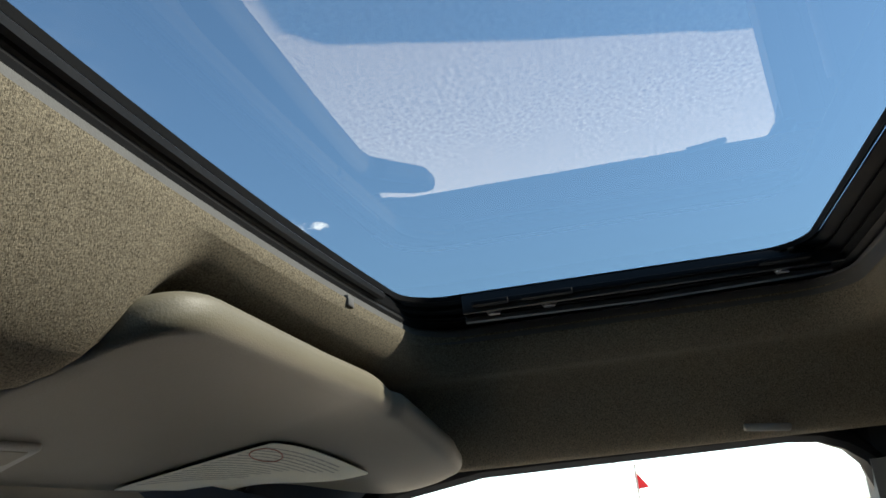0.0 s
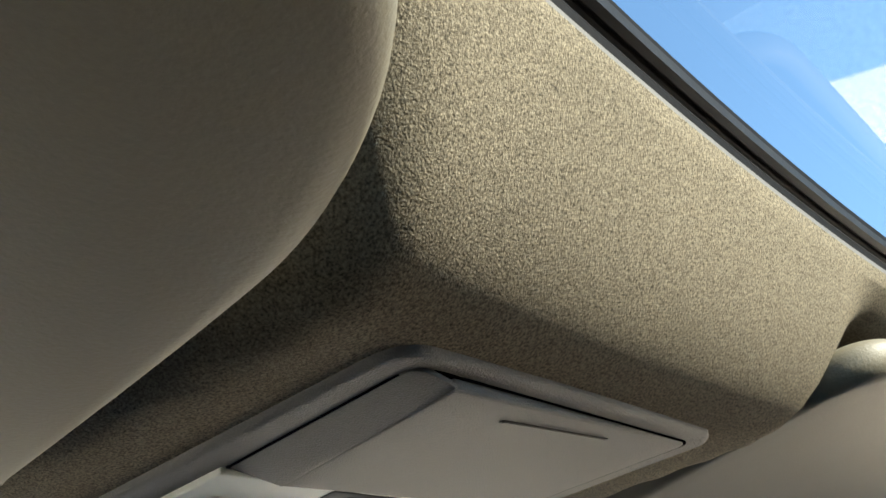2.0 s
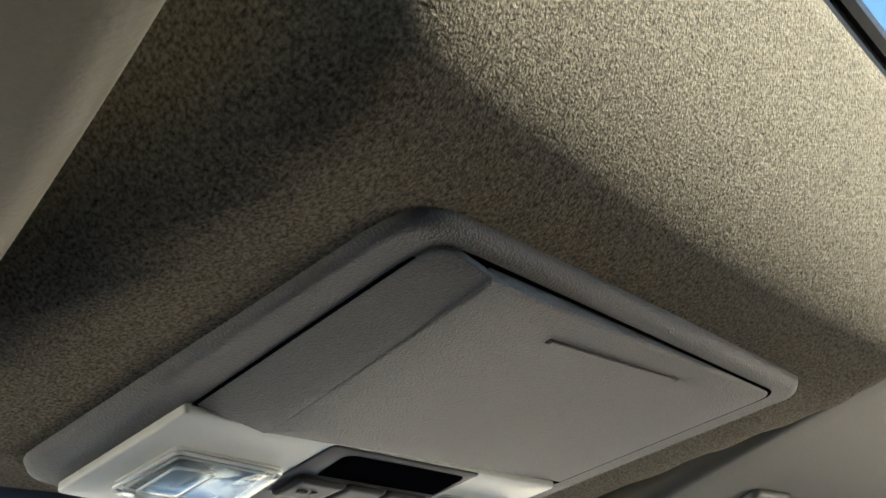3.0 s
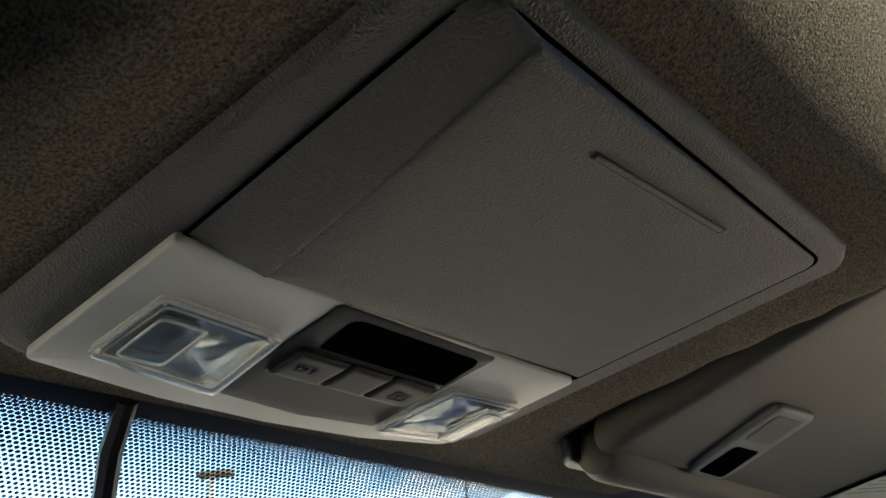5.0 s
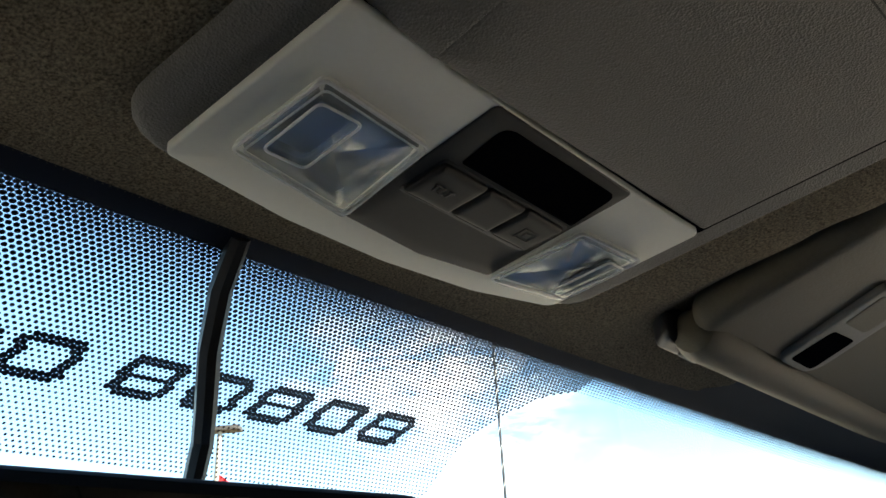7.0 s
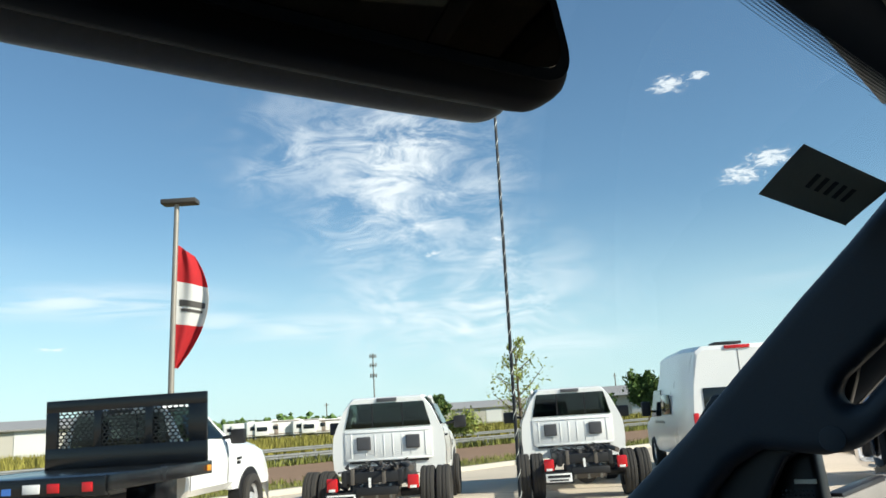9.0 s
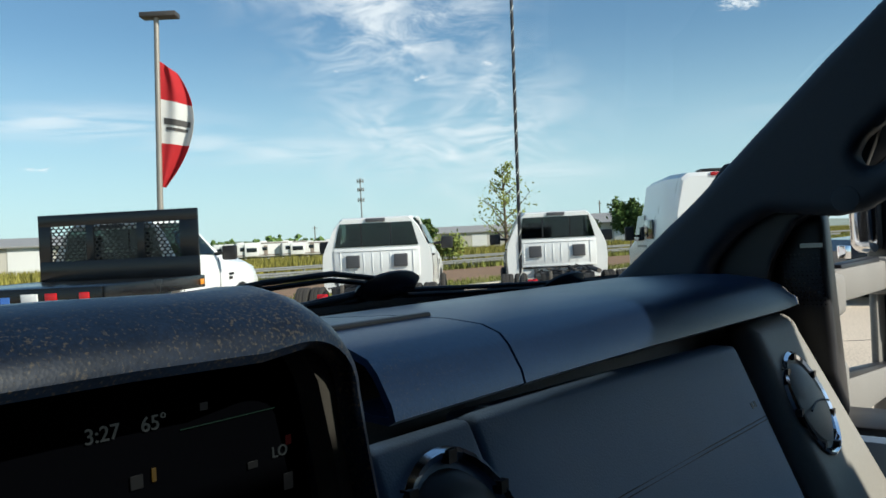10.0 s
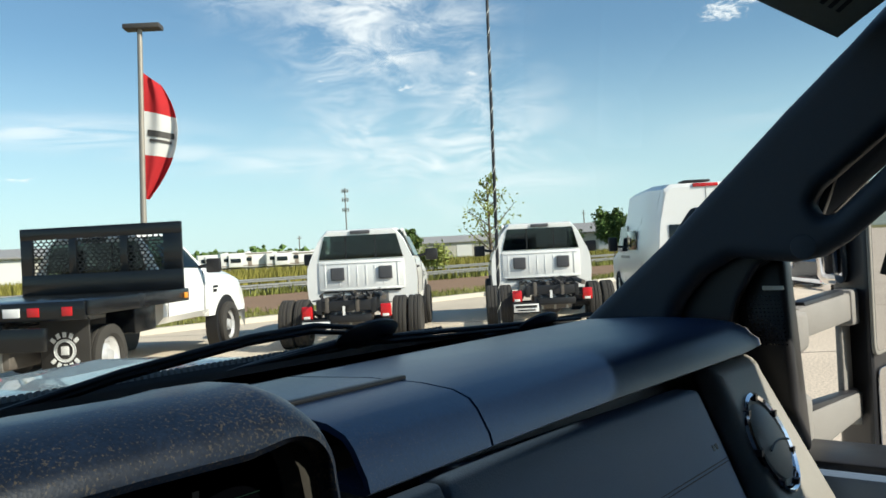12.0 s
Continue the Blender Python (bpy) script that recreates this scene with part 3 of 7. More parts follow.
# ---- overhead console ----
def build_console():
    t = thing("overhead_console", "grey plastic overhead console with map lamps and sunglass bin", "overhead console", at=(0, 0.38, 1.80))
    slope = 0.095

    def on(x, y, h):
        return Vector((x, y - 0.38, 1.80 - slope * (y - 0.40) - 1.80 - h + 0.0))

    def plate(name, corners, r, h0, h1, mtl, label="", edge=0.003, parent=t, n=6, seg=3):
        base = lambda x, y, h: on(x, y, h0 + h)
        return part(name, slab_bm(round_outline(corners, r, n), base, h1 - h0, edge, seg), mtl, parent, label)

    # h grows downwards; the face of the lamp plate lies at 0
    plate("housing", [(-0.121, 0.273), (0.112, 0.271), (0.125, 0.277), (0.125, 0.488), (-0.0, 0.508), (-0.133, 0.497)],
          [0.02, 0.01, 0.012, 0.02, 0.06, 0.03], -0.018, -0.0005, M_CONSOLE, "dark grey housing with rounded rim", 0.0055, seg=5)
    gap = plate("bin_gap", [(-0.1062, 0.2805), (0.1074, 0.2805), (0.1074, 0.405), (-0.1064, 0.405)], [0.016, 0.008, 0.003, 0.003], -0.004, 0.0002, M_SMOKED, "", 0.0003)
    flat = lambda x, y, h: on(x, y, -0.003 + lerp(0.0026, -0.0022, (x + 0.08) / 0.187) + h)
    door = part("bin_door", slab_bm(round_outline([(-0.084, 0.2815), (0.1060, 0.2815), (0.1060, 0.401), (-0.076, 0.401)], [0.001, 0.008, 0.002, 0.001]), flat, 0.0060, 0.0016), M_CONSOLE, t,
                "textured sunglass bin door")
    # its driver's edge is folded up to the rim
    fold = lambda x, y, h: on(x, y, lerp(-0.0022, 0.0031, min(1, max(0, (x + 0.1055) / 0.0255))) + h)
    part("door_fold", slab_bm(round_outline([(-0.1055, 0.2805), (-0.0832, 0.2806), (-0.0752, 0.401), (-0.1055, 0.401)], [0.016, 0.001, 0.001, 0.002]), fold, 0.0024, 0.0006), M_CONSOLE, door)
    for q, h0, h1, m in (([(-0.037, 0.2958), (0.043, 0.2928), (0.043, 0.2958), (-0.037, 0.2988)], 0.0056, 0.0064, M_BUTTON), ([(-0.036, 0.2962), (0.040, 0.2932), (0.040, 0.2950), (-0.036, 0.2980)], 0.0062, 0.0070, M_CONSOLE)):
        part("slot", slab_bm(round_outline(q, 0.0006), lambda x, y, h: flat(x, y, h0 + h), h1 - h0, 0.0002), m, door)
    front = [(-0.1085, 0.4015), (-0.077, 0.4015), (-0.065, 0.4030), (-0.041, 0.4030), (0.047, 0.4030), (0.070, 0.4030), (0.104, 0.4020), (0.1045, 0.487),
             (0.055, 0.4985), (0.0, 0.5025), (-0.055, 0.5005), (-0.112, 0.4920)]
    plate("lamp_plate", front, [0.002, 0.01, 0.01, 0.001, 0.001, 0.004, 0.004, 0.008, 0.05, 0.05, 0.05, 0.004], -0.003, 0.0030, M_LAMPGREY, "pale grey lamp plate", 0.0012)
    plate("switch_bezel", [(-0.0415, 0.4035), (0.0475, 0.4035), (0.050, 0.4835), (0.008, 0.4885), (-0.0390, 0.4845)], [0.003, 0.003, 0.003, 0.02, 0.003],
          -0.002, 0.0036, M_BUTTON, "dark switch bezel", 0.0012)
    plate("display", [(-0.030, 0.4085), (0.0425, 0.4085), (0.0455, 0.4335), (-0.0265, 0.4325)], [0.006, 0.006, 0.001, 0.001], 0.0030, 0.0040, M_SMOKED,
          "glossy black blank display", 0.0003)
    plate("button_well", [(-0.0335, 0.4345), (0.0465, 0.4350), (0.0440, 0.4600), (-0.0340, 0.4585)], 0.003, 0.003, 0.0039, M_BLACK, "", 0.0002)
    for k, (x0, x1) in enumerate(((-0.0325, -0.0065), (-0.0058, 0.0175), (0.0182, 0.0440))):
        b = plate("button", [(x0, 0.4355), (x1, 0.4360), (x1 - 0.001, 0.4570), (x0 - 0.001, 0.4565)], 0.002, 0.0030, 0.0062, M_BUTTON, "", 0.0022)
        if k == 0:
            m = Matrix.Translation(on(-0.0275, 0.4485, 0.0063)) @ Matrix.Rotation(radians(180), 4, "X")
            text_part("TILT", 0.0056, M_MARK, b, m)
        if k == 2:
            for (a0, a1, b0, b1) in ((0.027, 0.036, 0.444, 0.4446), (0.027, 0.036, 0.4505, 0.4511), (0.027, 0.0276, 0.444, 0.451), (0.0354, 0.036, 0.444, 0.451), (0.0300, 0.0335, 0.446, 0.449)):
                plate("pictogram", [(a0, b0), (a1, b0), (a1, b1), (a0, b1)], 0.0001, 0.0061, 0.0065, M_MARK, "", 0.0001, b, 1, 1)
    # two map lamps under clear lenses
    for corners, tab in (([(-0.0955, 0.4285), (-0.0445, 0.4325), (-0.0400, 0.4820), (-0.0975, 0.4735)], (-0.0925, -0.0745, 0.434, 0.4635)),
                         ([(0.0525, 0.4325), (0.0975, 0.4300), (0.0940, 0.4760), (0.0495, 0.4825)], (0.0790, 0.0915, 0.436, 0.470))):
        lamp = part("map_lamp", slab_bm(round_outline(corners, 0.003), lambda x, y, h: on(x, y, 0.0024 + h), 0.0012, 0.0005), M_LAMPGREY, t, "map lamp under a clear lens")
        c = sum((Vector(q) for q in corners), Vector((0, 0))) / 4
        shrink = [tuple(c + (Vector(q) - c) * 0.93) for q in corners]

        def bowl(x, y, h, c=c):
            d = (Vector((x, y)) - c).length
            wave = 0.0007 * math.sin(x * 900) * math.sin(y * 700)
            return on(x, y, 0.0028 + h + 0.0016 * (1 - min(1, d / 0.03)) + wave)

        part("reflector", slab_bm(round_outline(shrink, 0.004), bowl, 0.0012, 0.0004), M_REFLECTOR, lamp, "silvery faceted reflector")
        rim = round_outline(corners, 0.003)
        part("lens_rim", tube_bm([on(p.x, p.y, 0.0055) for p in rim + rim[:1]], 0.0008, 6), M_CLEARRIM, lamp)
        part("lens_rim", tube_bm([on(*(c + (p - c) * 0.90), 0.0062) for p in rim + rim[:1]], 0.0005, 6), M_CLEARRIM, lamp)
        part("lens", slab_bm(round_outline(corners, 0.003), lambda x, y, h: on(x, y, 0.0052 + h), 0.0022, 0.0010, both=False), M_LENS, lamp, "clear plastic lens")
        x0, x1, y0, y1 = tab
        part("lens_button", slab_bm(round_outline([(x0, y0), (x1, y0), (x1, y1), (x0, y1)], 0.003), lambda x, y, h: on(x, y, 0.0070 + h), 0.0028, 0.0012), M_LENS, lamp,
             "clear press button")
        part("button_pad", slab_bm(round_outline([(x0 + 0.002, y0 + 0.002), (x1 - 0.002, y0 + 0.002), (x1 - 0.002, y1 - 0.004), (x0 + 0.002, y1 - 0.004)], 0.001), lambda x, y, h: on(x, y, 0.0058 + h), 0.0006, 0.0002), M_PAD, lamp)
        ring = round_outline([(x0, y0), (x1, y0), (x1, y1), (x0, y1)], 0.003)
        part("button_rim", tube_bm([on(p.x, p.y, 0.0092) for p in ring + ring[:1]], 0.0006, 6), M_CLEARRIM, lamp)


build_console()


# ---- sun visors ----
def visor_panel(side):
    def place(x, y, h):
        if side > 0:
            z = 1.790 + 0.205 * (0.455 - y) - 0.066 * smooth(0.50, 0.77, x) * smooth(0.42, 0.2, y)
        else:
            z = 1.792 - 0.034 * smooth(0.52, 0.76, x) * smooth(0.42, 0.2, y)
        return Vector((side * x, y, z + 0.024 - h))

    if side > 0:
        out = round_outline([(0.199, 0.458), (0.174, 0.184), (0.400, 0.181), (0.560, 0.175), (0.576, 0.167), (0.690, 0.144), (0.745, 0.146), (0.762, 0.18), (0.737, 0.453)],
                            [0.016, 0.050, 0.05, 0.012, 0.012, 0.04, 0.02, 0.02, 0.02], 8)
    else:
        out = [Vector(p) for p in ((0.181, 0.460), (0.185, 0.42), (0.205, 0.260), (0.216, 0.196), (0.250, 0.136), (0.310, 0.104), (0.40, 0.104), (0.735, 0.104), (0.765, 0.16), (0.735, 0.452), (0.69, 0.460))]
        for _ in range(3):
            out = [a.lerp(q, k) for a, q in zip(out, out[1:] + out[:1]) for k in (0.25, 0.75)]
    return slab_bm(finer(out, 0.015), place, 0.026, 0.011, 5, fill=[1 - k / 18 for k in range(1, 18)]), place


def build_visor_things():
    bm, place = visor_panel(1)
    t = thing("sun_visor", "beige vinyl sun visor folded up against the headliner", "sun visor", "sun visors")
    panel = part("visor_panel", bm, M_VISOR, t, "beige vinyl panel")
    part("hinge_roll", tube_bm([(x, 0.460, 1.7935) for x in (0.205, 0.209, 0.219, 0.5, 0.730)], [0.006, 0.013, 0.0165, 0.0165, 0.014], 18), M_VISOR, t)
    part("hinge_pin", tube_bm([(0.245, 0.478, 1.794), (0.285, 0.472, 1.790), (0.32, 0.460, 1.789)], 0.0045, 8), M_LAMPGREY, t, "pale hinge pin")

    def low(x, y, h):
        return place(x, y, 0.026 + h)

    # the vanity mirror's frame, long and narrow, with two wells
    outer = [(0.258, 0.364), (0.306, 0.360), (0.336, 0.442), (0.286, 0.442)]
    frame = part("vanity_frame", slab_bm(round_outline(outer, [0.006, 0.006, 0.014, 0.010]), lambda x, y, h: low(x, y, h - 0.001), 0.0055, 0.0022), M_TRIM, t, "grey vanity mirror frame")
    for a in ([(0.267, 0.369), (0.299, 0.366), (0.308, 0.394), (0.278, 0.396)], [(0.282, 0.404), (0.312, 0.402), (0.325, 0.436), (0.291, 0.436)]):
        part("well", slab_bm(round_outline(a, 0.004), lambda x, y, h: low(x, y, 0.0042 + h), 0.0008, 0.0003), M_VISOR if a[0][1] < 0.38 else M_SMOKED, frame)
    # the warning label
    la = [(0.530, 0.286), (0.660, 0.233), (0.703, 0.415), (0.502, 0.433)]
    label = part("warning_label", slab_bm(finer(round_outline(la, 0.003), 0.012), lambda x, y, h: low(x, y, 0.0026 + h), 0.0008, 0.0002, fill=[1 - k / 10 for k in range(1, 10)]), M_PAPER, t, "cream paper warning label")
    a, b, d = Vector(la[0]), Vector(la[1]), Vector(la[3])
    rng = random.Random(4)
    for r in range(15):
        u = 0.06
        v = 0.08 + r * 0.058
        while u < 0.92:
            w = rng.uniform(0.08, 0.22)
            if u + w > 0.94:
                break
            q = [a + (b - a) * uu + (d - a) * vv for uu, vv in ((u, v), (u + w, v), (u + w, v + 0.016), (u, v + 0.016))]
            part("printed_line", slab_bm(q, lambda x, y, h: low(x, y, 0.0036 + h), 0.0002, 0.0001, 1), M_INK, label)
            u += w + 0.015
    c = a + (b - a) * 0.26 + (d - a) * 0.22
    ring = [low(c.x + 0.026 * math.cos(k * 0.3142), c.y + 0.013 * math.sin(k * 0.3142), 0.0038) for k in range(21)]
    part("printed_ring", tube_bm(ring, 0.0007, 4), pbr("red_print", (0.5, 0.20, 0.14), 0.7), label)
    # a copy mirrored to the driver's side, plain
    bm, _ = visor_panel(-1)
    t2 = thing("sun_visor", "dark-shaded beige vinyl sun visor over the driver", "sun visor", "sun visors")
    part("visor_panel", bm, M_VISOR, t2)
    part("hinge_roll", tube_bm([(-x, 0.462, 1.800) for x in (0.216, 0.219, 0.229, 0.5, 0.730)], [0.004, 0.010, 0.0135, 0.0135, 0.012], 14), M_VISOR, t2)
    # the clips that hold the visors' inner ends
    for s in (1, -1):
        c = thing("visor_clip", "small dark plastic visor clip fixed to the headliner", "clip", "visor clips")
        out = round_outline([(0.196, 0.470), (0.235, 0.462), (0.262, 0.472), (0.252, 0.486), (0.212, 0.486)], 0.006)
        part("clip_body", slab_bm(out, lambda x, y, h: Vector((s * x, y, 1.812 - h)), 0.022, 0.005), M_BLACK, c)
        part("clip_tongue", slab_bm(round_outline([(0.225, 0.466), (0.254, 0.472), (0.248, 0.481), (0.226, 0.480)], 0.003), lambda x, y, h: Vector((s * x, y, 1.790 - h)), 0.003, 0.001), M_TRIM, c)


build_visor_things()

# ---- windshield ----
def ws(x, s, out=0.0):
    """A place on the windshield: x across, s from the header (0) to the cowl (1), out metres off the glass, outwards."""
    y = 0.557 + 0.42 * s - (0.10 - 0.05 * s) * (x / 0.72) ** 2
    z = 1.80 - 0.03 * (x / 0.55) ** 2 - 0.39 * math.copysign(abs(s) ** 1.3, s)
    return Vector((x, y + 0.68 * out, z + 0.73 * out))


def build_windshield():
    t = thing("windshield", "clear curved windshield with a dotted shade band", "windshield", kind="structure")
    rows = [[ws(lerp(-1, 1, j / 24) * (0.735 + 0.05 * s), s) for j in range(25)] for s in [k / 16 * 1.16 for k in range(-1, 17)]]
    g = part("glass_pane", grid_bm(rows), M_WINDSHIELD, t)
    g.visible_shadow = False
    # the printed band: rows of dots that shrink downwards, larger inside the block figures
    pitch, per = 0.0031, 0.49
    figs = []
    for k in range(9):
        x0 = 0.137 - k * 0.0392 - (0.012 if k > 4 else 0)
        figs.append((x0 - 0.031, x0, 0.146, 0.192))

    def in_figure(x, s):
        for k, (x0, x1, s0, s1) in enumerate(figs):
            q = x + (s - 0.17) * 0.15
            if x0 <= q <= x1 and s0 <= s <= s1:
                u, v = (q - x0) / (x1 - x0), (s - s0) / (s1 - s0)
                if min(u, 1 - u) + min(v, 1 - v) < 0.13:
                    return False
                return min(u, 1 - u) < 0.20 or min(v, 1 - v) < 0.17 or (k % 2 == 0 and abs(v - 0.52) < 0.09)
        return False

    def low_edge(x):
        ax = abs(x)
        if ax < 0.186:
            return 0.27
        if ax < 0.246:
            q = (ax - 0.186) / 0.06
            return lerp(0.165, 0.040, 1 - (1 - q) ** 2)
        return 0.040 + 0.004 * smooth(0.3, 0.6, ax)

    verts, faces = [], []
    ns = int(0.28 * per / (pitch * 0.866))
    for r in range(-6, ns):
        s = r * pitch * 0.866 / per
        nx = int(1.40 / pitch)
        for c in range(nx):
            x = -0.70 + (c + 0.5 * (r % 2)) * pitch
            e = low_edge(x)
            if s > e:
                continue
            k = max(0.0, s) / 0.24
            rad = pitch * lerp(0.56, 0.24, min(1, k * 1.15) ** 0.75)
            if abs(x) > 0.24:
                rad = pitch * lerp(0.55, 0.2, max(0.0, s) / e)
            if in_figure(x, s):
                rad = pitch * 0.56
            p = ws(x, s, -0.0008)
            i = len(verts)
            seg = 7
            for q in range(seg):
                a = 2 * math.pi * q / seg
                d = ws(x + rad * math.cos(a), s + rad * math.sin(a) / per, -0.0008)
                verts.append(d)
            faces.append(tuple(range(i, i + seg)))
    me = bpy.data.meshes.new("shade_band")
    me.from_pydata(verts, [], faces)
    me.materials.append(M_FRIT)
    band = new("shade_band", me)
    band.parent = t
    tagged(band, "dark blue dotted shade band with block figures", kind="stuff")
    # black border under the header
    rows = [[ws(lerp(-1, 1, j / 40) * 0.73, s, -0.001) for j in range(41)] for s in (-0.16, -0.10, -0.05, 0.002)]
    part("border", grid_bm(rows), M_FRIT, t)


build_windshield()


def build_tag():
    t = thing("stock_tag", "grey paper tag with handwritten marks stuck to the windshield", "tag")
    c = [(0.555, 0.169), (0.561, 0.277), (0.713, 0.266), (0.717, 0.162)]

    def place(u, v, off):
        a, b = lerp(c[0][0], c[3][0], u), lerp(c[1][0], c[2][0], u)
        s = lerp(lerp(c[0][1], c[3][1], u), lerp(c[1][1], c[2][1], u), v)
        return ws(lerp(a, b, v), s, -off)

    rows = [[place(u / 8, v / 6, 0.0018) for u in range(9)] for v in range(7)]
    part("tag_card", thick(grid_bm(rows), 0.0004), M_TAG, t)
    for k in range(5):
        u0 = 0.30 + k * 0.10
        rows = [[place(u0 + du + 0.02 * v, v, 0.0026) for du in (0, 0.025, 0.05)] for v in (0.34, 0.48, 0.62)]
        part("handwritten_mark", grid_bm(rows), M_TAGINK, t)


build_tag()


def build_rear_mirror():
    """Turned towards the driver; its length runs from the driver's end to the far end, and its lower edge bows."""
    a, b = Vector((-0.176, 0.640, 1.670)), Vector((0.100, 0.561, 1.672))
    t = thing("rear_view_mirror", "black rear-view mirror hanging from the windshield", "rear-view mirror", at=(a + b) / 2)
    u = (b - a).normalized()
    n = Vector((-u.y, u.x, 0)) * -1
    n = (n + Vector((0, 0, 0.092))).normalized()
    w = u.cross(n).normalized()
    if w.z < 0:
        w = -w
    half = (b - a).length / 2

    def place(x, y, h):
        return u * x + w * (y - (0.003 * (1 - (x / half) ** 2) if y < 0 else 0)) + n * (h - 0.018)

    def shape(g):
        cs = [(-half + g, -0.0300 + g), (-half * 0.5, -0.0315 + g), (0.0, -0.0325 + g), (half * 0.5, -0.0330 + g), (half - g, -0.0335 + g), (half - g - 0.006, 0.034 - g), (-half + g, 0.042 - g)]
        return round_outline(cs, [0.014 - g * 0.5, 0.02, 0.02, 0.02, 0.022 - g * 0.5, 0.024 - g * 0.5, 0.022 - g * 0.5], 8)

    part("housing", slab_bm(shape(0), place, 0.030, 0.011, 5), M_MIRRORBLACK, t, "black plastic housing")
    # the pale back shell hangs lower than the black face
    back = lambda x, y, h: place(x * 0.985, y, -h * 0.8) + w * (0.0015 + 0.002 * x / half if y < 0 else 0)
    part("back_shell", slab_bm(shape(0.003), back, 0.034, 0.014, 4), M_SHELLGREY, t, "grey back shell")
    part("bezel", slab_bm(shape(0.0045), lambda x, y, h: place(x, y, 0.0295 + h), 0.0012, 0.0006), M_MIRRORBLACK, t)
    part("mirror_glass", slab_bm(shape(0.0095), lambda x, y, h: place(x, y, 0.0304 + h), 0.0008, 0.0003), M_DIMMIRROR, t, "darkened mirror glass", smooth=False)
    o = (a + b) / 2
    arm = [ws(-0.02, 0.36, -0.004) - o, Vector((-0.018, 0.66, 1.69)) - o, Vector((-0.018, 0.63, 1.675)) - o]
    part("mount_arm", tube_bm(arm, 0.009, 10), M_BLACK, t)
    cable = [Vector((-0.042, 0.548, 1.803)), Vector((-0.037, 0.568, 1.786)), Vector((-0.028, 0.588, 1.766)), Vector((-0.014, 0.610, 1.746)), Vector((-0.005, 0.625, 1.733)), Vector((-0.008, 0.630, 1.700))]
    part("cable_cover", tube_bm([p - o for p in cable], [0.0050, 0.0055, 0.0055, 0.0055, 0.0055, 0.0050], 8), M_BLACK, t, "black cable cover")


build_rear_mirror()


# ---- dashboard ----
DASH = (-0.017, -0.001, -0.014)


def dash_shift(x):
    return -0.018 * smooth(0.25, 0.78, abs(x))


def build_dashboard():
    t = thing("dashboard", "dusty dark vinyl dashboard with a padded passenger side", "dashboard", at=DASH)
    xs = [-0.80, -0.6, -0.4, -0.2, 0.0, 0.105, 0.15, 0.2, 0.219]
    xs2 = [0.2215, 0.3, 0.4, 0.5, 0.6, 0.68, 0.735, 0.762]
    prof = [(1.03, 1.358), (0.95, 1.386), (0.88, 1.4010), (0.80, 1.4045), (0.752, 1.4035), (0.726, 1.4005), (0.713, 1.3955), (0.707, 1.389), (0.6985, 1.374), (0.6965, 1.3665),
            (0.701, 1.3640), (0.735, 1.366)]

    def pad(some, end=False, prof=prof):
        rows = []
        for x in some:
            k = smooth(0.70, 0.765, x) if end else 0
            rows.append([(x - (0.012 * k * j / 11), y + dash_shift(x) + 0.006 * k, z - 0.010 * k * (1 if j < 8 else 0)) for j, (y, z) in enumerate(prof)])
        return grid_bm(rows)

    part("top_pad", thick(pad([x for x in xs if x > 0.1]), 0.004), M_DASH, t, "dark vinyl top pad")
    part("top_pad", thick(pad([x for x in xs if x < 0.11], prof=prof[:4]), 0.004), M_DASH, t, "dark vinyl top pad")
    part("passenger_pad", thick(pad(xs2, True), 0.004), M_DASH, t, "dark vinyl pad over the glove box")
    # closed end of the pad, sunlight painted in as a paler grey
    k = [(0.7625 - 0.012 * j / 11, y + dash_shift(0.762) + 0.006, z - 0.010 * (1 if j < 8 else 0)) for j, (y, z) in enumerate(prof) if 1 < j < 11]
    bm = bmesh.new()
    bm.faces.new([bm.verts.new(p) for p in k])
    part("pad_end", thick(bm, 0.003), M_SUNLITEND, t, "end of the pad, painted paler as if sunlit", smooth=False)
    # slot in the top
    part("slot", box_bm(0.085, 0.228, 0.771, 0.778, 1.4025, 1.4068, 0.0015), M_BLACK, t, "narrow dark slot")
    # dark recess and face below the pad
    face = lambda z: 0.697 + 0.44 * (z - 1.33) + 0.012
    rows = [[(x, face(z) + 0.045 + dash_shift(x) * 0.6, z) for z in (1.372, 1.30, 1.20, 1.05)] for x in (0.09, 0.3, 0.5, 0.7, 0.80)]
    part("lower_face", thick(grid_bm(rows), 0.006), M_BLACK, t, "black recess under the pad")
    part("knee_face", box_bm(-0.80, 0.09, 0.715, 0.75, 1.02, 1.36, 0.01), M_BLACK, t)
    # glove box door with a double seam
    g = thing("glove_box", "grey vinyl glove box door with sky blue in its colour and a double seam", "glove box", at=DASH)

    def on(x, z, h):
        return Vector((x, face(z) - 0.012 - h + dash_shift(x) * 0.6 + 0.008, z))

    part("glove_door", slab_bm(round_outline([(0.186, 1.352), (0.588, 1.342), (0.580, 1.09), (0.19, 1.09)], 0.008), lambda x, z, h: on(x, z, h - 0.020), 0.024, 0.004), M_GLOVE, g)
    for dz in (0, 0.0028):
        part("seam", tube_bm([on(lerp(0.19, 0.582, k / 10), lerp(1.2805, 1.2790, k / 10) - dz, 0.0041) for k in range(11)], 0.0005, 4), M_BLACK, g)
    for k in range(2):
        part("stamp", slab_bm([Vector((0.561 + 0.007 * k, 1.289)), Vector((0.566 + 0.007 * k, 1.289)), Vector((0.566 + 0.007 * k, 1.294)), Vector((0.561 + 0.007 * k, 1.294))],
                              lambda x, z, h: on(x, z, 0.0038 + h), 0.0006, 0.0002, 1), M_BLACK, g)
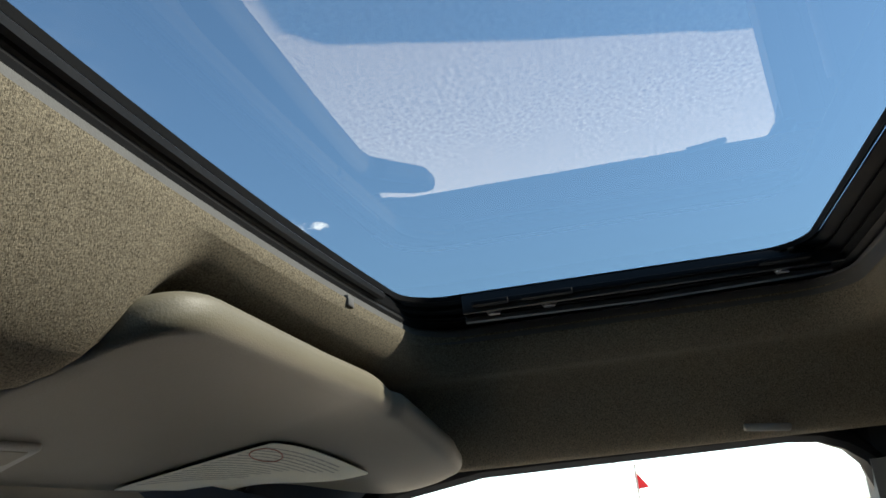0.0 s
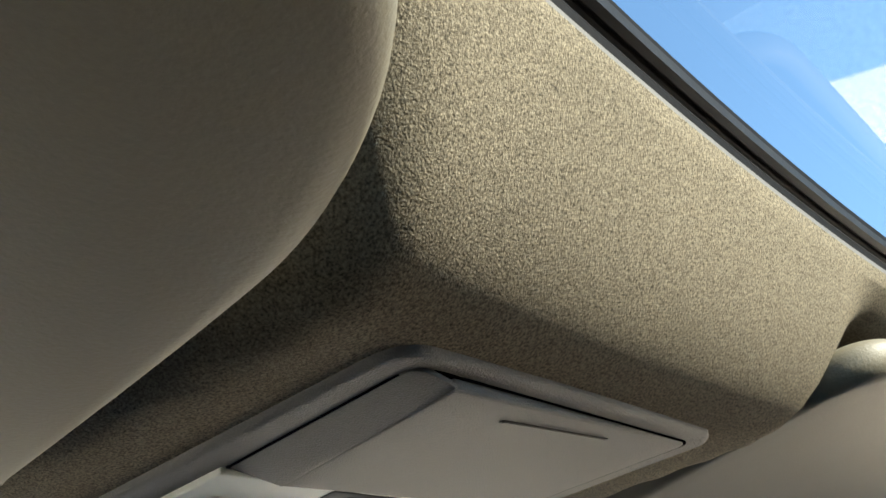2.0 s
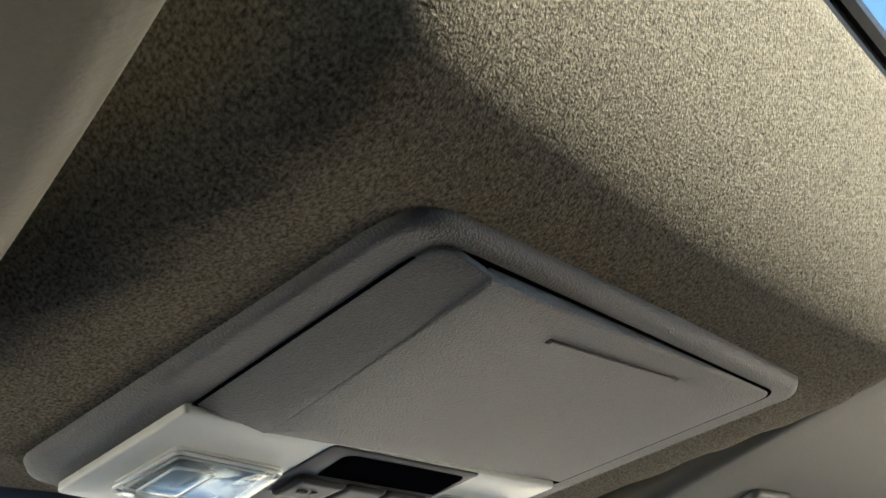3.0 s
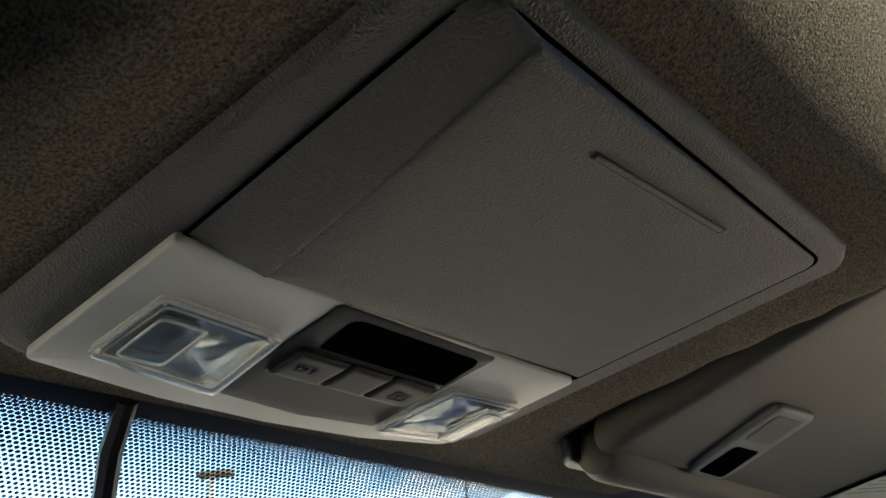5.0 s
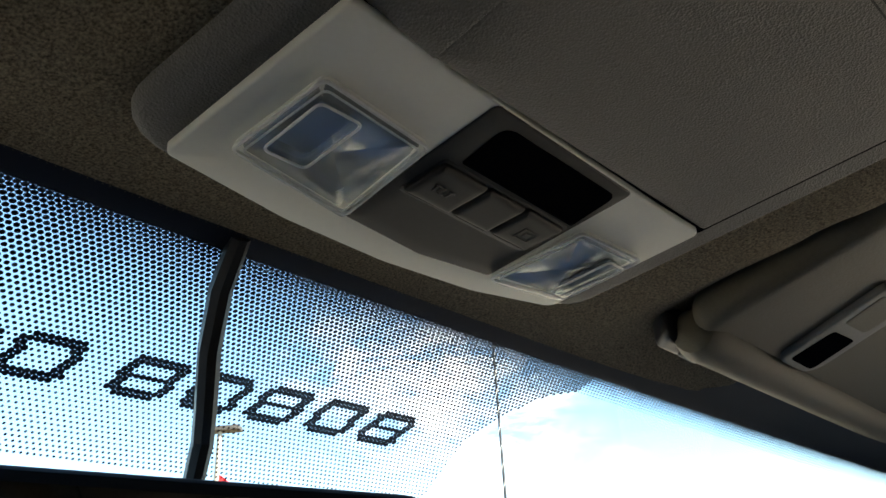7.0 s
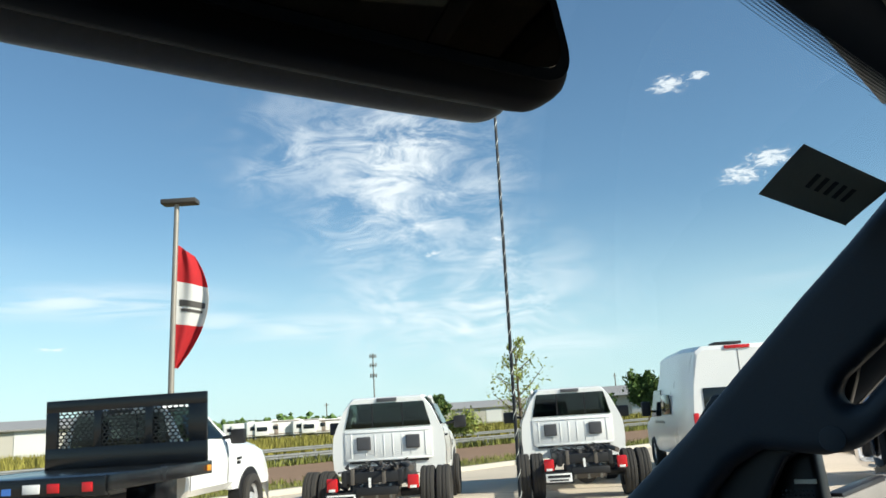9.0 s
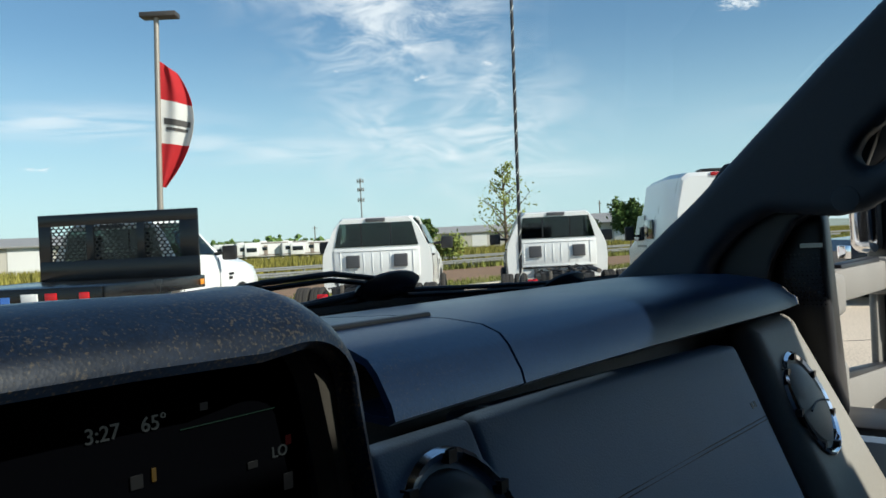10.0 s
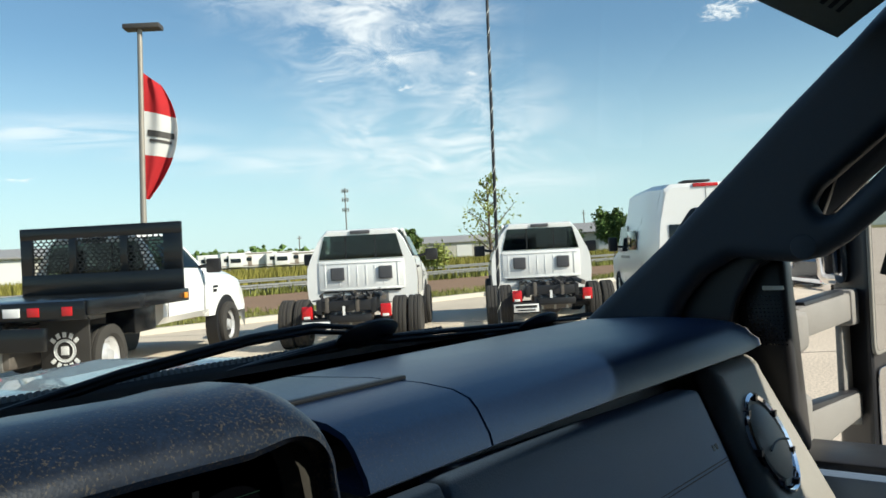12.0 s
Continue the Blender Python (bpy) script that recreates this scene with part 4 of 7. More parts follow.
    # right-hand trim plate with the round vent
    r = thing("side_vent_trim", "grey trim plate with a round chrome air vent", "air vent", "air vents", at=DASH)
    part("trim_plate", slab_bm(round_outline([(0.628, 1.356), (0.752, 1.356), (0.800, 1.17), (0.800, 1.06), (0.622, 1.06)], [0.010, 0.006, 0.03, 0.03, 0.004]),
                               lambda x, z, h: on(x, z, h - 0.020), 0.034, 0.012, 4), M_TRIM, r)

    def vent(parent, cx, cz, rad, face_mat, lift):
        def ring(rr, h):
            return [on(cx + rr * math.cos(k * math.pi / 16), cz + rr * 1.03 * math.sin(k * math.pi / 16), h) for k in range(32)]
        part("chrome_ring", grid_bm([ring(rad, lift), ring(rad + 0.0005, lift + 0.004), ring(rad - 0.002, lift + 0.006), ring(rad - 0.0055, lift + 0.004), ring(rad - 0.006, lift)], close_v=True),
             M_CHROME, parent, "chrome vent ring")
        d = part("vent_disc", grid_bm([ring(rad - 0.006, lift - 0.004), ring(rad - 0.009, lift - 0.004), ring(rad - 0.012, lift + 0.004), ring(rad * 0.5, lift + 0.009), ring(rad * 0.02, lift + 0.010)], close_v=True), face_mat, parent)
        part("disc_slit", tube_bm([on(cx + rad * q, cz + 0.006 * math.cos(q * 2.2) - 0.004, lift + 0.0102) for q in (-0.62, -0.4, -0.15, 0.1, 0.35, 0.62)], 0.0011, 5), M_BLACK, d)
        for k in range(7):
            a = 0.5 + k * math.pi * 2 / 7
            part("ring_notch", box_bm(-0.0035, 0.0035, -0.003, 0.003, -0.0035, 0.0035), M_BLACK, parent).matrix_basis = Matrix.Translation(on(cx + (rad - 0.003) * math.cos(a), cz + (rad - 0.003) * math.sin(a), lift + 0.0035))

    vent(r, 0.676, 1.276, 0.047, M_TRIM, 0.013)
    # centre vent and its plate, beside the screen
    c = thing("centre_vent_trim", "grey trim plate with a round chrome centre vent", "air vent", "air vents", at=DASH)
    part("trim_plate", slab_bm(round_outline([(0.099, 1.353), (0.179, 1.352), (0.183, 1.08), (0.099, 1.08)], 0.004), lambda x, z, h: on(x, z, h - 0.004), 0.011, 0.003), M_GLOVE, c)
    vent(c, 0.140, 1.296, 0.048, M_BLACK, 0.007)
    return t


build_dashboard()


def build_centre_stack():
    t = thing("centre_stack", "dusty black centre stack hooding a dark touch screen", "centre console", at=DASH)
    # hood over the screen: a brow that turns down at its end into the cheek; path of its outer edge and outward way
    path = [(x, 1.4385 - 0.004 * ((x + 0.15) / 0.19) ** 4, 0.0, 1.0) for x in (-0.34, -0.28, -0.2, -0.12, -0.05, 0.0)]
    for k in range(1, 11):
        q = math.pi / 2 * k / 10
        path.append((0.013 + 0.045 * math.sin(q), 1.3935 + 0.045 * math.cos(q), math.sin(q), math.cos(q)))
    path += [(0.062, 1.37, 1.0, 0.1), (0.074, 1.31, 1.0, 0.15), (0.088, 1.22, 1.0, 0.15), (0.108, 1.10, 1.0, 0.15)]
    prof = [(0.80, -0.018), (0.755, -0.0065), (0.715, -0.0005), (0.694, 0.0), (0.680, -0.003), (0.668, -0.009), (0.6625, -0.0155), (0.661, -0.0215), (0.664, -0.0250), (0.700, -0.0265)]
    rows = []
    for x, z, nx, nz in path:
        k = lerp(1.0, 0.46, nx * nx)
        rows.append([(x + nx * o * k, y + 0.004 * nx, z + nz * o * k) for y, o in prof])
    part("hood", thick(grid_bm(rows), 0.003), M_DUST, t, "dusty black hood over the screen")
    part("cheek_strip", grid_bm([[(x + dx, 0.676 + dy, z) for dx, dy in ((0.0, 0.012), (0.003, 0.002), (0.010, 0.0), (0.017, 0.003), (0.019, 0.014))] for x, z in ((0.028, 1.412), (0.036, 1.398), (0.042, 1.37), (0.052, 1.31), (0.068, 1.22), (0.09, 1.10))]),
         M_STRIP, t, "satin brown edge strip")
    s = part("screen", box_bm(-0.30, 0.050, 0.700, 0.712, 1.10, 1.420), M_SMOKED, t, "dark touch screen showing time and temperature")
    # text lies on the glass, facing the seats
    def face(x, z):
        return Matrix.Translation((x, 0.6992, z)) @ Matrix.Rotation(radians(90), 4, "X") @ Matrix.Rotation(radians(0), 4, "Z")

    dim = glow("dim_glow", (0.55, 0.6, 0.62), 0.007)
    text_part("3:27", 0.0076, M_GLOW, s, face(-0.0482, 1.3890), "clock digits")
    text_part("65\u00b0", 0.0076, M_GLOW, s, face(-0.0270, 1.3890), "outside temperature")
    text_part("LO", 0.0064, M_GLOW, s, face(0.0312, 1.3662), "fan setting")
    part("status_bar", box_bm(-0.011, 0.034, 0.6990, 0.6995, 1.3864, 1.3867), glow("green_glow", (0.1, 0.5, 0.3), 0.02), s)
    for x, z, w, h, m in ((0.0010, 1.3965, 0.0035, 0.003, dim), (0.0220, 1.3690, 0.005, 0.003, dim), (0.0420, 1.3745, 0.003, 0.004, glow("red_glow", (0.6, 0.1, 0.1), 0.012)),
                          (-0.0290, 1.3740, 0.005, 0.005, dim), (-0.0205, 1.3750, 0.0018, 0.0050, M_AMBER), (0.0400, 1.3560, 0.005, 0.007, dim)):
        x, z = x - 0.0032, z - 0.0045
        part("pictogram", box_bm(x, x + w, 0.6989, 0.6994, z, z + h, 0.0002, 1), m, s)
    part("cheek_core", hexa_bm([(0.050, 0.715, 1.10), (0.100, 0.700, 1.10), (0.100, 0.80, 1.10), (0.050, 0.80, 1.10)], [(0.030, 0.715, 1.400), (0.050, 0.700, 1.398), (0.050, 0.80, 1.398), (0.030, 0.80, 1.400)], 0.004), M_BLACK, t)


build_centre_stack()


# ---- right pillar, door and outside mirror ----
def build_pillar(side):
    """The windshield pillar's trim."""
    rows = []
    n = 16
    for k in range(n + 1):
        s = k / n
        z = lerp(1.80, 1.33, s)
        x0 = 0.738 + 0.012 * s
        y0 = 0.897 - (z - 1.368) * 1.155
        wide = lerp(0.125, 0.105, s)
        row = [(x0 + 0.012, y0 + 0.012, z + 0.006), (x0 - 0.004, y0 + 0.004, z), (x0 - 0.006, y0 - 0.02, z), (x0 + 0.004, y0 - wide * 0.55, z - 0.006), (x0 + 0.028, y0 - wide * 0.92, z - 0.012),
               (x0 + 0.055, y0 - wide * 1.0, z - 0.016), (x0 + 0.075, y0 - wide * 0.9, z - 0.014)]
        rows.append([(side * p[0], p[1], p[2]) for p in row])
    ob = part("pillar_trim", thick(grid_bm(rows), 0.004), M_PILLAR)
    tagged(ob, "dark plastic windshield pillar trim", "pillar", kind="structure")


build_pillar(1)
build_pillar(-1)


def build_grab_handle():
    """The wide lower trim of the pillar and the grip that is slotted off it."""
    t = thing("grab_handle", "dark plastic grab handle and trim on the windshield pillar", "grab handle")

    def place(y, z, h):
        return Vector((0.752 - h, y, z))

    # one moulding: the wide web, the slot and the grip below it
    web = [(0.905, 1.345), (0.905, 1.376), (0.845, 1.427), (0.794, 1.470), (0.720, 1.540), (0.646, 1.610), (0.540, 1.705), (0.40, 1.800), (0.40, 1.700),
           (0.543, 1.578), (0.610, 1.524), (0.619, 1.508), (0.612, 1.493), (0.597, 1.497), (0.545, 1.545), (0.40, 1.672), (0.40, 1.625), (0.547, 1.500), (0.585, 1.467), (0.612, 1.450),
           (0.642, 1.445), (0.678, 1.449), (0.709, 1.453), (0.743, 1.434), (0.772, 1.403), (0.784, 1.375), (0.795, 1.345)]
    part("moulding", soft_plate_bm(round_outline(web, [0.004, 0.01, 0.02, 0.02, 0.02, 0.02, 0.04, 0.01, 0.01, 0.02, 0.012, 0.008, 0.008, 0.008, 0.02, 0.006, 0.006, 0.02, 0.02, 0.02, 0.02, 0.02, 0.02, 0.02, 0.02, 0.02, 0.004]), place, 0.030, 0.015, 0.0045), M_PILLAR, t)
    back = [(0.90, 1.33), (0.90, 1.358), (0.70, 1.545), (0.625, 1.60), (0.60, 1.535), (0.625, 1.472), (0.69, 1.442), (0.715, 1.40), (0.735, 1.33)]
    part("pillar_inner", slab_bm(round_outline(back, 0.004), lambda y, z, h: Vector((0.772 - h, y, z)), 0.016, 0.002, 2), M_BLACK, t)
    bm = lathe_bm([(0.0, 0.014), (-0.0015, 0.013), (-0.002, 0.010)], 20, "x")
    bmesh.ops.translate(bm, verts=bm.verts[:], vec=(0.7226, 0.629, 1.462))
    part("screw_cap", bm, M_PILLAR, t)


build_grab_handle()


def build_door(side):
    t = thing("door_right" if side > 0 else "door_left", "dark front door with an open view through its window", "door", kind="structure")
    s = side

    def bx(name, x0, x1, *r, m=M_BLACK, bev=0.004, label=""):
        a, b = sorted((s * x0, s * x1))
        return part(name, box_bm(a, b, *r, bev), m, t, label)

    bx("door_panel", 0.80, 0.83, -0.42, 0.80, 0.55, 1.196, m=M_GLOVE, bev=0.012)
    bx("door_skin", 0.90, 0.935, -0.46, 1.02, 0.48, 1.188, m=M_BODY, bev=0.01)
    bx("belt_seal", 0.825, 0.939, -0.42, 0.72, 1.186, 1.204)
    # window frame: header, rear post, front post
    def post(name, pts, w=0.022, m=M_BLACK):
        part(name, tube_bm([(s * p[0], p[1], p[2]) for p in pts], w, 8), m, t)
    post("window_header", [(0.835, 0.40, 1.715), (0.838, 0.25, 1.780), (0.838, 0.14, 1.797), (0.84, -0.22, 1.800), (0.84, -0.258, 1.796), (0.841, -0.288, 1.783), (0.843, -0.307, 1.760), (0.845, -0.317, 1.72)], 0.014)
    part("corner_web", hexa_bm([(s * 0.847, -0.325, 1.755), (s * 0.860, -0.325, 1.755), (s * 0.860, -0.311, 1.755), (s * 0.847, -0.311, 1.755)][::s],
                               [(s * 0.847, -0.325, 1.82), (s * 0.860, -0.325, 1.82), (s * 0.860, -0.262, 1.82), (s * 0.847, -0.262, 1.82)][::s]), M_BLACK, t, smooth=False)
    bx("corner_gusset", 0.846, 0.862, -0.42, -0.312, 1.70, 1.835)
    post("rear_post", [(0.845, -0.335, 1.76), (0.86, -0.338, 1.5), (0.865, -0.340, 1.22)], 0.036)
    post("front_post", [(0.84, 0.395, 1.74), (0.86, 0.58, 1.56), (0.868, 0.715, 1.43), (0.87, 0.74, 1.20)], 0.015)
    # a dark band added to cut off the window's reflection in the roof glass; it slants down and forward behind the
    # pillar
    edge = [(0.215, 1.812), (0.229, 1.792), (0.300, 1.665), (0.352, 1.605), (0.400, 1.530), (0.440, 1.495), (0.466, 1.470), (0.480, 1.432), (0.490, 1.400)]
    rows = [[(s * x, y + d, z + 0.3 * d) for x, d in ((0.838, 0.0), (0.838, 0.085), (0.850, 0.085), (0.850, 0.0))] for y, z in edge]
    part("frame_band", grid_bm(rows, close_v=True, caps=True), M_BLACK, t)


def build_trim_clip():
    t = thing("trim_clip", "pale oblong trim clip on the headliner over the door", "clip", at=(0.7680, -0.192, 1.8005))
    t.rotation_euler = (radians(8), radians(42), radians(4))
    part("clip_body", bevel_all(box_bm(-0.0045, 0.0045, -0.025, 0.025, -0.0025, 0.004), 0.003, 3), M_TRIM, t)


build_trim_clip()
build_door(1)
build_door(-1)


def build_tweeter():
    t = thing("tweeter_panel", "black corner panel with a perforated tweeter grille", "speaker", at=DASH)
    low = [(0.800, 0.716, 1.29), (0.800, 0.660, 1.28), (0.850, 0.655, 1.22), (0.850, 0.78, 1.26)]
    up = [(0.806, 0.722, 1.452), (0.806, 0.668, 1.462), (0.85, 0.672, 1.47), (0.85, 0.74, 1.46)]
    part("corner_panel", hexa_bm(low, up, 0.008, 3), M_BLACK, t)
    part("sail_panel", hexa_bm([(0.812, 0.70, 1.19), (0.830, 0.70, 1.19), (0.830, 1.04, 1.19), (0.812, 1.04, 1.19)], [(0.812, 0.70, 1.53), (0.830, 0.70, 1.53), (0.830, 0.78, 1.53), (0.812, 0.78, 1.53)], 0.004), M_BLACK, t)
    bm = bmesh.new()
    for r in range(13):
        for c in range(9):
            y, z = 0.712 - c * 0.0047 - 0.0006 * r, 1.418 - r * 0.0047
            q = bmesh.ops.create_circle(bm, segments=6, radius=0.0013, cap_ends=True)
            for v in q["verts"]:
                v.co = Vector((0.7985 - 0.0005, y + v.co.x, z + v.co.y))
    part("grille_holes", bm, M_GLOSSBLACK, t, smooth=False)
    part("badge", box_bm(0.7968, 0.7985, 0.668, 0.692, 1.4255, 1.4305, 0.0005, 1), M_LAMPGREY, t, "small pale badge bar")


build_tweeter()


def build_side_mirror(side):
    s = side
    t = thing("side_mirror", "grey towing mirror on two telescopic arms outside the door", "side mirror", "side mirrors", at=DASH)

    def block(x0, x1, y0, y1, top0, bot0, top1, bot1):
        """A bar from x0 to x1 whose top and underside run from the first pair of heights to the second."""
        lo = [(s * x0, y1, bot0), (s * x0, y0, bot0), (s * x1, y0, bot1), (s * x1, y1, bot1)]
        hi = [(s * x0, y1, top0), (s * x0, y0, top0), (s * x1, y0, top1), (s * x1, y1, top1)]
        return hexa_bm(lo[::s], hi[::s])

    def arm(tip, top0, bot0, top1, bot1, ptop, pbot, end, ctop, cbot):
        a = part("arm", bevel_all(block(0.93, tip + 0.04, 0.684, 0.712, top0, bot0, top1, bot1), 0.005), M_ARM, t, "grey telescopic arm")
        part("arm_seam", bevel_all(block(0.97, tip, 0.687, 0.709, top0 + 0.005, top0 - 0.01, top1 + 0.007, top1 - 0.01), 0.003), M_BLACK, a)
        part("collar", bevel_all(block(tip + 0.025, end, 0.680, 0.715, ctop, cbot, ctop - 0.006, cbot - 0.014), 0.006), M_ARM, a, "grey collar")
        part("pivot", bevel_all(block(0.895, 0.965, 0.680, 0.722, ptop, pbot, ptop - 0.006, pbot + 0.006), 0.012, 3), M_ARM, a)

    arm(1.215, 1.393, 1.350, 1.391, 1.345, 1.395, 1.328, 1.52, 1.396, 1.338)
    arm(1.280, 1.253, 1.192, 1.221, 1.180, 1.283, 1.187, 1.55, 1.226, 1.164)
    part("post", bevel_all(block(1.255, 1.50, 0.700, 0.712, 1.36, 1.20, 1.36, 1.18), 0.005, 2), M_ARM, t, "brown-grey post between the arms")
    cap = [(1.285, 1.402), (1.400, 1.398), (1.415, 1.50), (1.400, 1.58), (1.330, 1.56), (1.275, 1.49)]
    part("cap", slab_bm(round_outline(cap, 0.02), lambda x, z, h: Vector((s * x, 0.745 - h, z + 0.004 * math.sin(x * 70))), 0.05, 0.020, 5), M_CHROME, t, "bright chrome mirror cap")
    hl = [(s * 1.36, 0.735, 1.08), (s * 1.285, 0.664, 1.08), (s * 1.68, 0.630, 1.08), (s * 1.72, 0.72, 1.08)]
    hu = [(s * 1.36, 0.735, 1.63), (s * 1.248, 0.657, 1.63), (s * 1.68, 0.618, 1.63), (s * 1.72, 0.72, 1.63)]
    part("housing", bevel_all(hexa_bm(hl[::s], hu[::s]), 0.016, 4), M_BLACK, t, "black mirror housing")

    def glass(x, z, h):
        return Vector((s * x, lerp(0.657, 0.618, (x - 0.248 - 1.0) / 0.432) + 0.0075 * (1.63 - z) / 0.55 - h, z))

    part("glass_rim", slab_bm(round_outline([(1.270, 1.285), (1.66, 1.285), (1.66, 1.612), (1.256, 1.612)], 0.024), lambda x, z, h: glass(x, z, h - 0.002), 0.006, 0.002), M_TRIM, t, "pale rim of the mirror glass")
    part("mirror_glass", slab_bm(round_outline([(1.278, 1.292), (1.653, 1.292), (1.653, 1.605), (1.264, 1.605)], 0.02), lambda x, z, h: glass(x, z, h + 0.0035), 0.0012, 0.0004), M_MIRROR, t, "flat mirror glass", smooth=False)
    part("spot_mirror", slab_bm(round_outline([(1.300, 1.110), (1.653, 1.110), (1.653, 1.262), (1.292, 1.262)], 0.018), lambda x, z, h: glass(x, z, h + 0.0005), 0.002, 0.0006), M_MIRROR, t, smooth=False)


build_side_mirror(1)


# ---- the rest of the cab, closed round the camera, and the bonnet ----
def build_shell():
    def st(name, bm, m, label, cat):
        tagged(part(name, bm, m), label, cat, kind="structure")

    inner = pane_ring(0.115)
    outer = []
    for p in inner:
        d = p - Vector((0, -0.05))
        k = min(0.86 / max(1e-6, abs(d.x)), (0.60 if d.y > 0 else 1.95) / max(1e-6, abs(d.y)))
        outer.append(Vector((0, -0.05)) + d * k)
    rows = [[(p.x, p.y, 1.972) for p in inner], [(lerp(p.x, q.x, 0.15), lerp(p.y, q.y, 0.15), 1.980) for p, q in zip(inner, outer)],
            [(lerp(p.x, q.x, 0.7), lerp(p.y, q.y, 0.7), 1.968) for p, q in zip(inner, outer)], [(q.x, q.y, 1.90 if q.y < 0.4 else 1.84) for q in outer]]
    st("roof", grid_bm(rows, close_v=True), M_BODY, "white painted steel roof", "roof")
    for s in (1, -1):
        st("roof_rail", box_bm(min(s * 0.82, s * 0.88), max(s * 0.82, s * 0.88), -2.0, 0.38, 1.815, 1.93, 0.02), M_BODY, "white roof rail over the doors", "roof rail")
        st("pillar_skin", tube_bm([(s * 0.80, 0.35, 1.86), (s * 0.83, 0.475, 1.74), (s * 0.86, 0.705, 1.53), (s * 0.87, 0.93, 1.28)], 0.045, 14), M_BLACK, "black outer skin of the windshield pillar", "pillar")
        st("rear_door", box_bm(min(s * 0.83, s * 0.93), max(s * 0.83, s * 0.93), -1.95, -0.42, 0.48, 1.24, 0.01), M_PILLAR, "plain dark rear door", "door")
        st("pillar_middle", box_bm(min(s * 0.82, s * 0.90), max(s * 0.82, s * 0.90), -0.50, -0.38, 1.2, 1.86, 0.01), M_PILLAR, "dark middle pillar", "pillar")
        st("pillar_rear", box_bm(min(s * 0.80, s * 0.90), max(s * 0.80, s * 0.90), -2.05, -1.45, 1.2, 1.88, 0.01), M_PILLAR, "dark rear pillar", "pillar")
    for s in (1, -1):
        st("rear_window", box_bm(min(s * 0.855, s * 0.859), max(s * 0.855, s * 0.859), -1.46, -0.49, 1.235, 1.82), M_PRIVACY, "dark tinted rear door window", "window")
    # unseen panel, added across the driver's window to keep that side dark
    st("side_panel", box_bm(-0.862, -0.858, -0.42, 0.68, 1.235, 1.80), M_PILLAR, "plain dark panel added to block light at the driver's window", "wall")
    st("header_beam", box_bm(-0.80, 0.80, 0.30, 0.44, 1.90, 1.935, 0.01), M_PILLAR, "dark roof header beam", "beam")
    st("rear_wall", box_bm(-0.88, 0.88, -2.05, -1.98, 0.5, 1.9), M_PILLAR, "plain dark rear wall of the cab", "wall")
    st("floor", box_bm(-0.88, 0.88, -2.0, 1.0, 0.55, 0.60), M_FLOOR, "brown cabin carpet", "floor")
    st("firewall", box_bm(-0.85, 0.85, 1.0, 1.06, 0.5, 1.36), M_BLACK, "black bulkhead behind the dashboard", "wall")
    rows = []
    for y, z, w in ((1.13, 1.330, 0.80), (1.3, 1.350, 0.82), (1.7, 1.338, 0.80), (2.1, 1.280, 0.76), (2.3, 1.18, 0.72), (2.34, 0.8, 0.7)):
        rows.append([(w * k / 8, y - 0.10 * (k / 8) ** 2, z - 0.05 * (abs(k) / 8) ** 4 - (0.02 if abs(k) in (3, 4) else 0)) for k in range(-8, 9)])
    st("bonnet", thick(grid_bm(rows), 0.01), M_HOOD, "silver painted bonnet", "bonnet")
    for s in (1, -1):
        st("fender", box_bm(min(s * 0.78, s * 0.98), max(s * 0.78, s * 0.98), 0.98, 2.2, 0.6, 1.215, 0.04), M_BODY, "white painted front fender", "fender")
    rows = [[(x, y - 0.06 * (x / 0.8) ** 2, z) for x in [k * 0.1 for k in range(-8, 9)]] for y, z in ((0.985, 1.384), (1.03, 1.372), (1.06, 1.362), (1.13, 1.334))]
    st("cowl", thick(grid_bm(rows), 0.006), M_BLACK, "black plastic cowl under the windshield", "cowl")


build_shell()


M_RIB = pbr("cowl_rib", (0.16, 0.16, 0.155), 0.7, spec=0.3, var=0.2, scale=30)


def build_cowl_grille():
    t = thing("cowl_grille", "black slotted cowl grille below the windshield", "grille")
    part("grille_frame", thick(grid_bm([[(x, 1.075 - 0.02 * (x / 0.6) ** 2 + d, 1.3715 - 0.36 * d) for d in (-0.016, 0.014)] for x in [-0.42 + 0.1 * k for k in range(11)]]), 0.02), M_BLACK, t)
    me = None
    for k in range(150):
        x = -0.40 + k * 0.0068
        if me is None:
            ob = part("slat", box_bm(-0.0019, 0.0019, -0.010, 0.010, -0.003, 0.003), M_RIB, t, smooth=False)
            me = ob.data
        else:
            ob = share("slat", me, t)
        ob.matrix_basis = pose(x, 1.075 - 0.02 * (x / 0.6) ** 2, 1.375, -20, 0, 0)


build_cowl_grille()


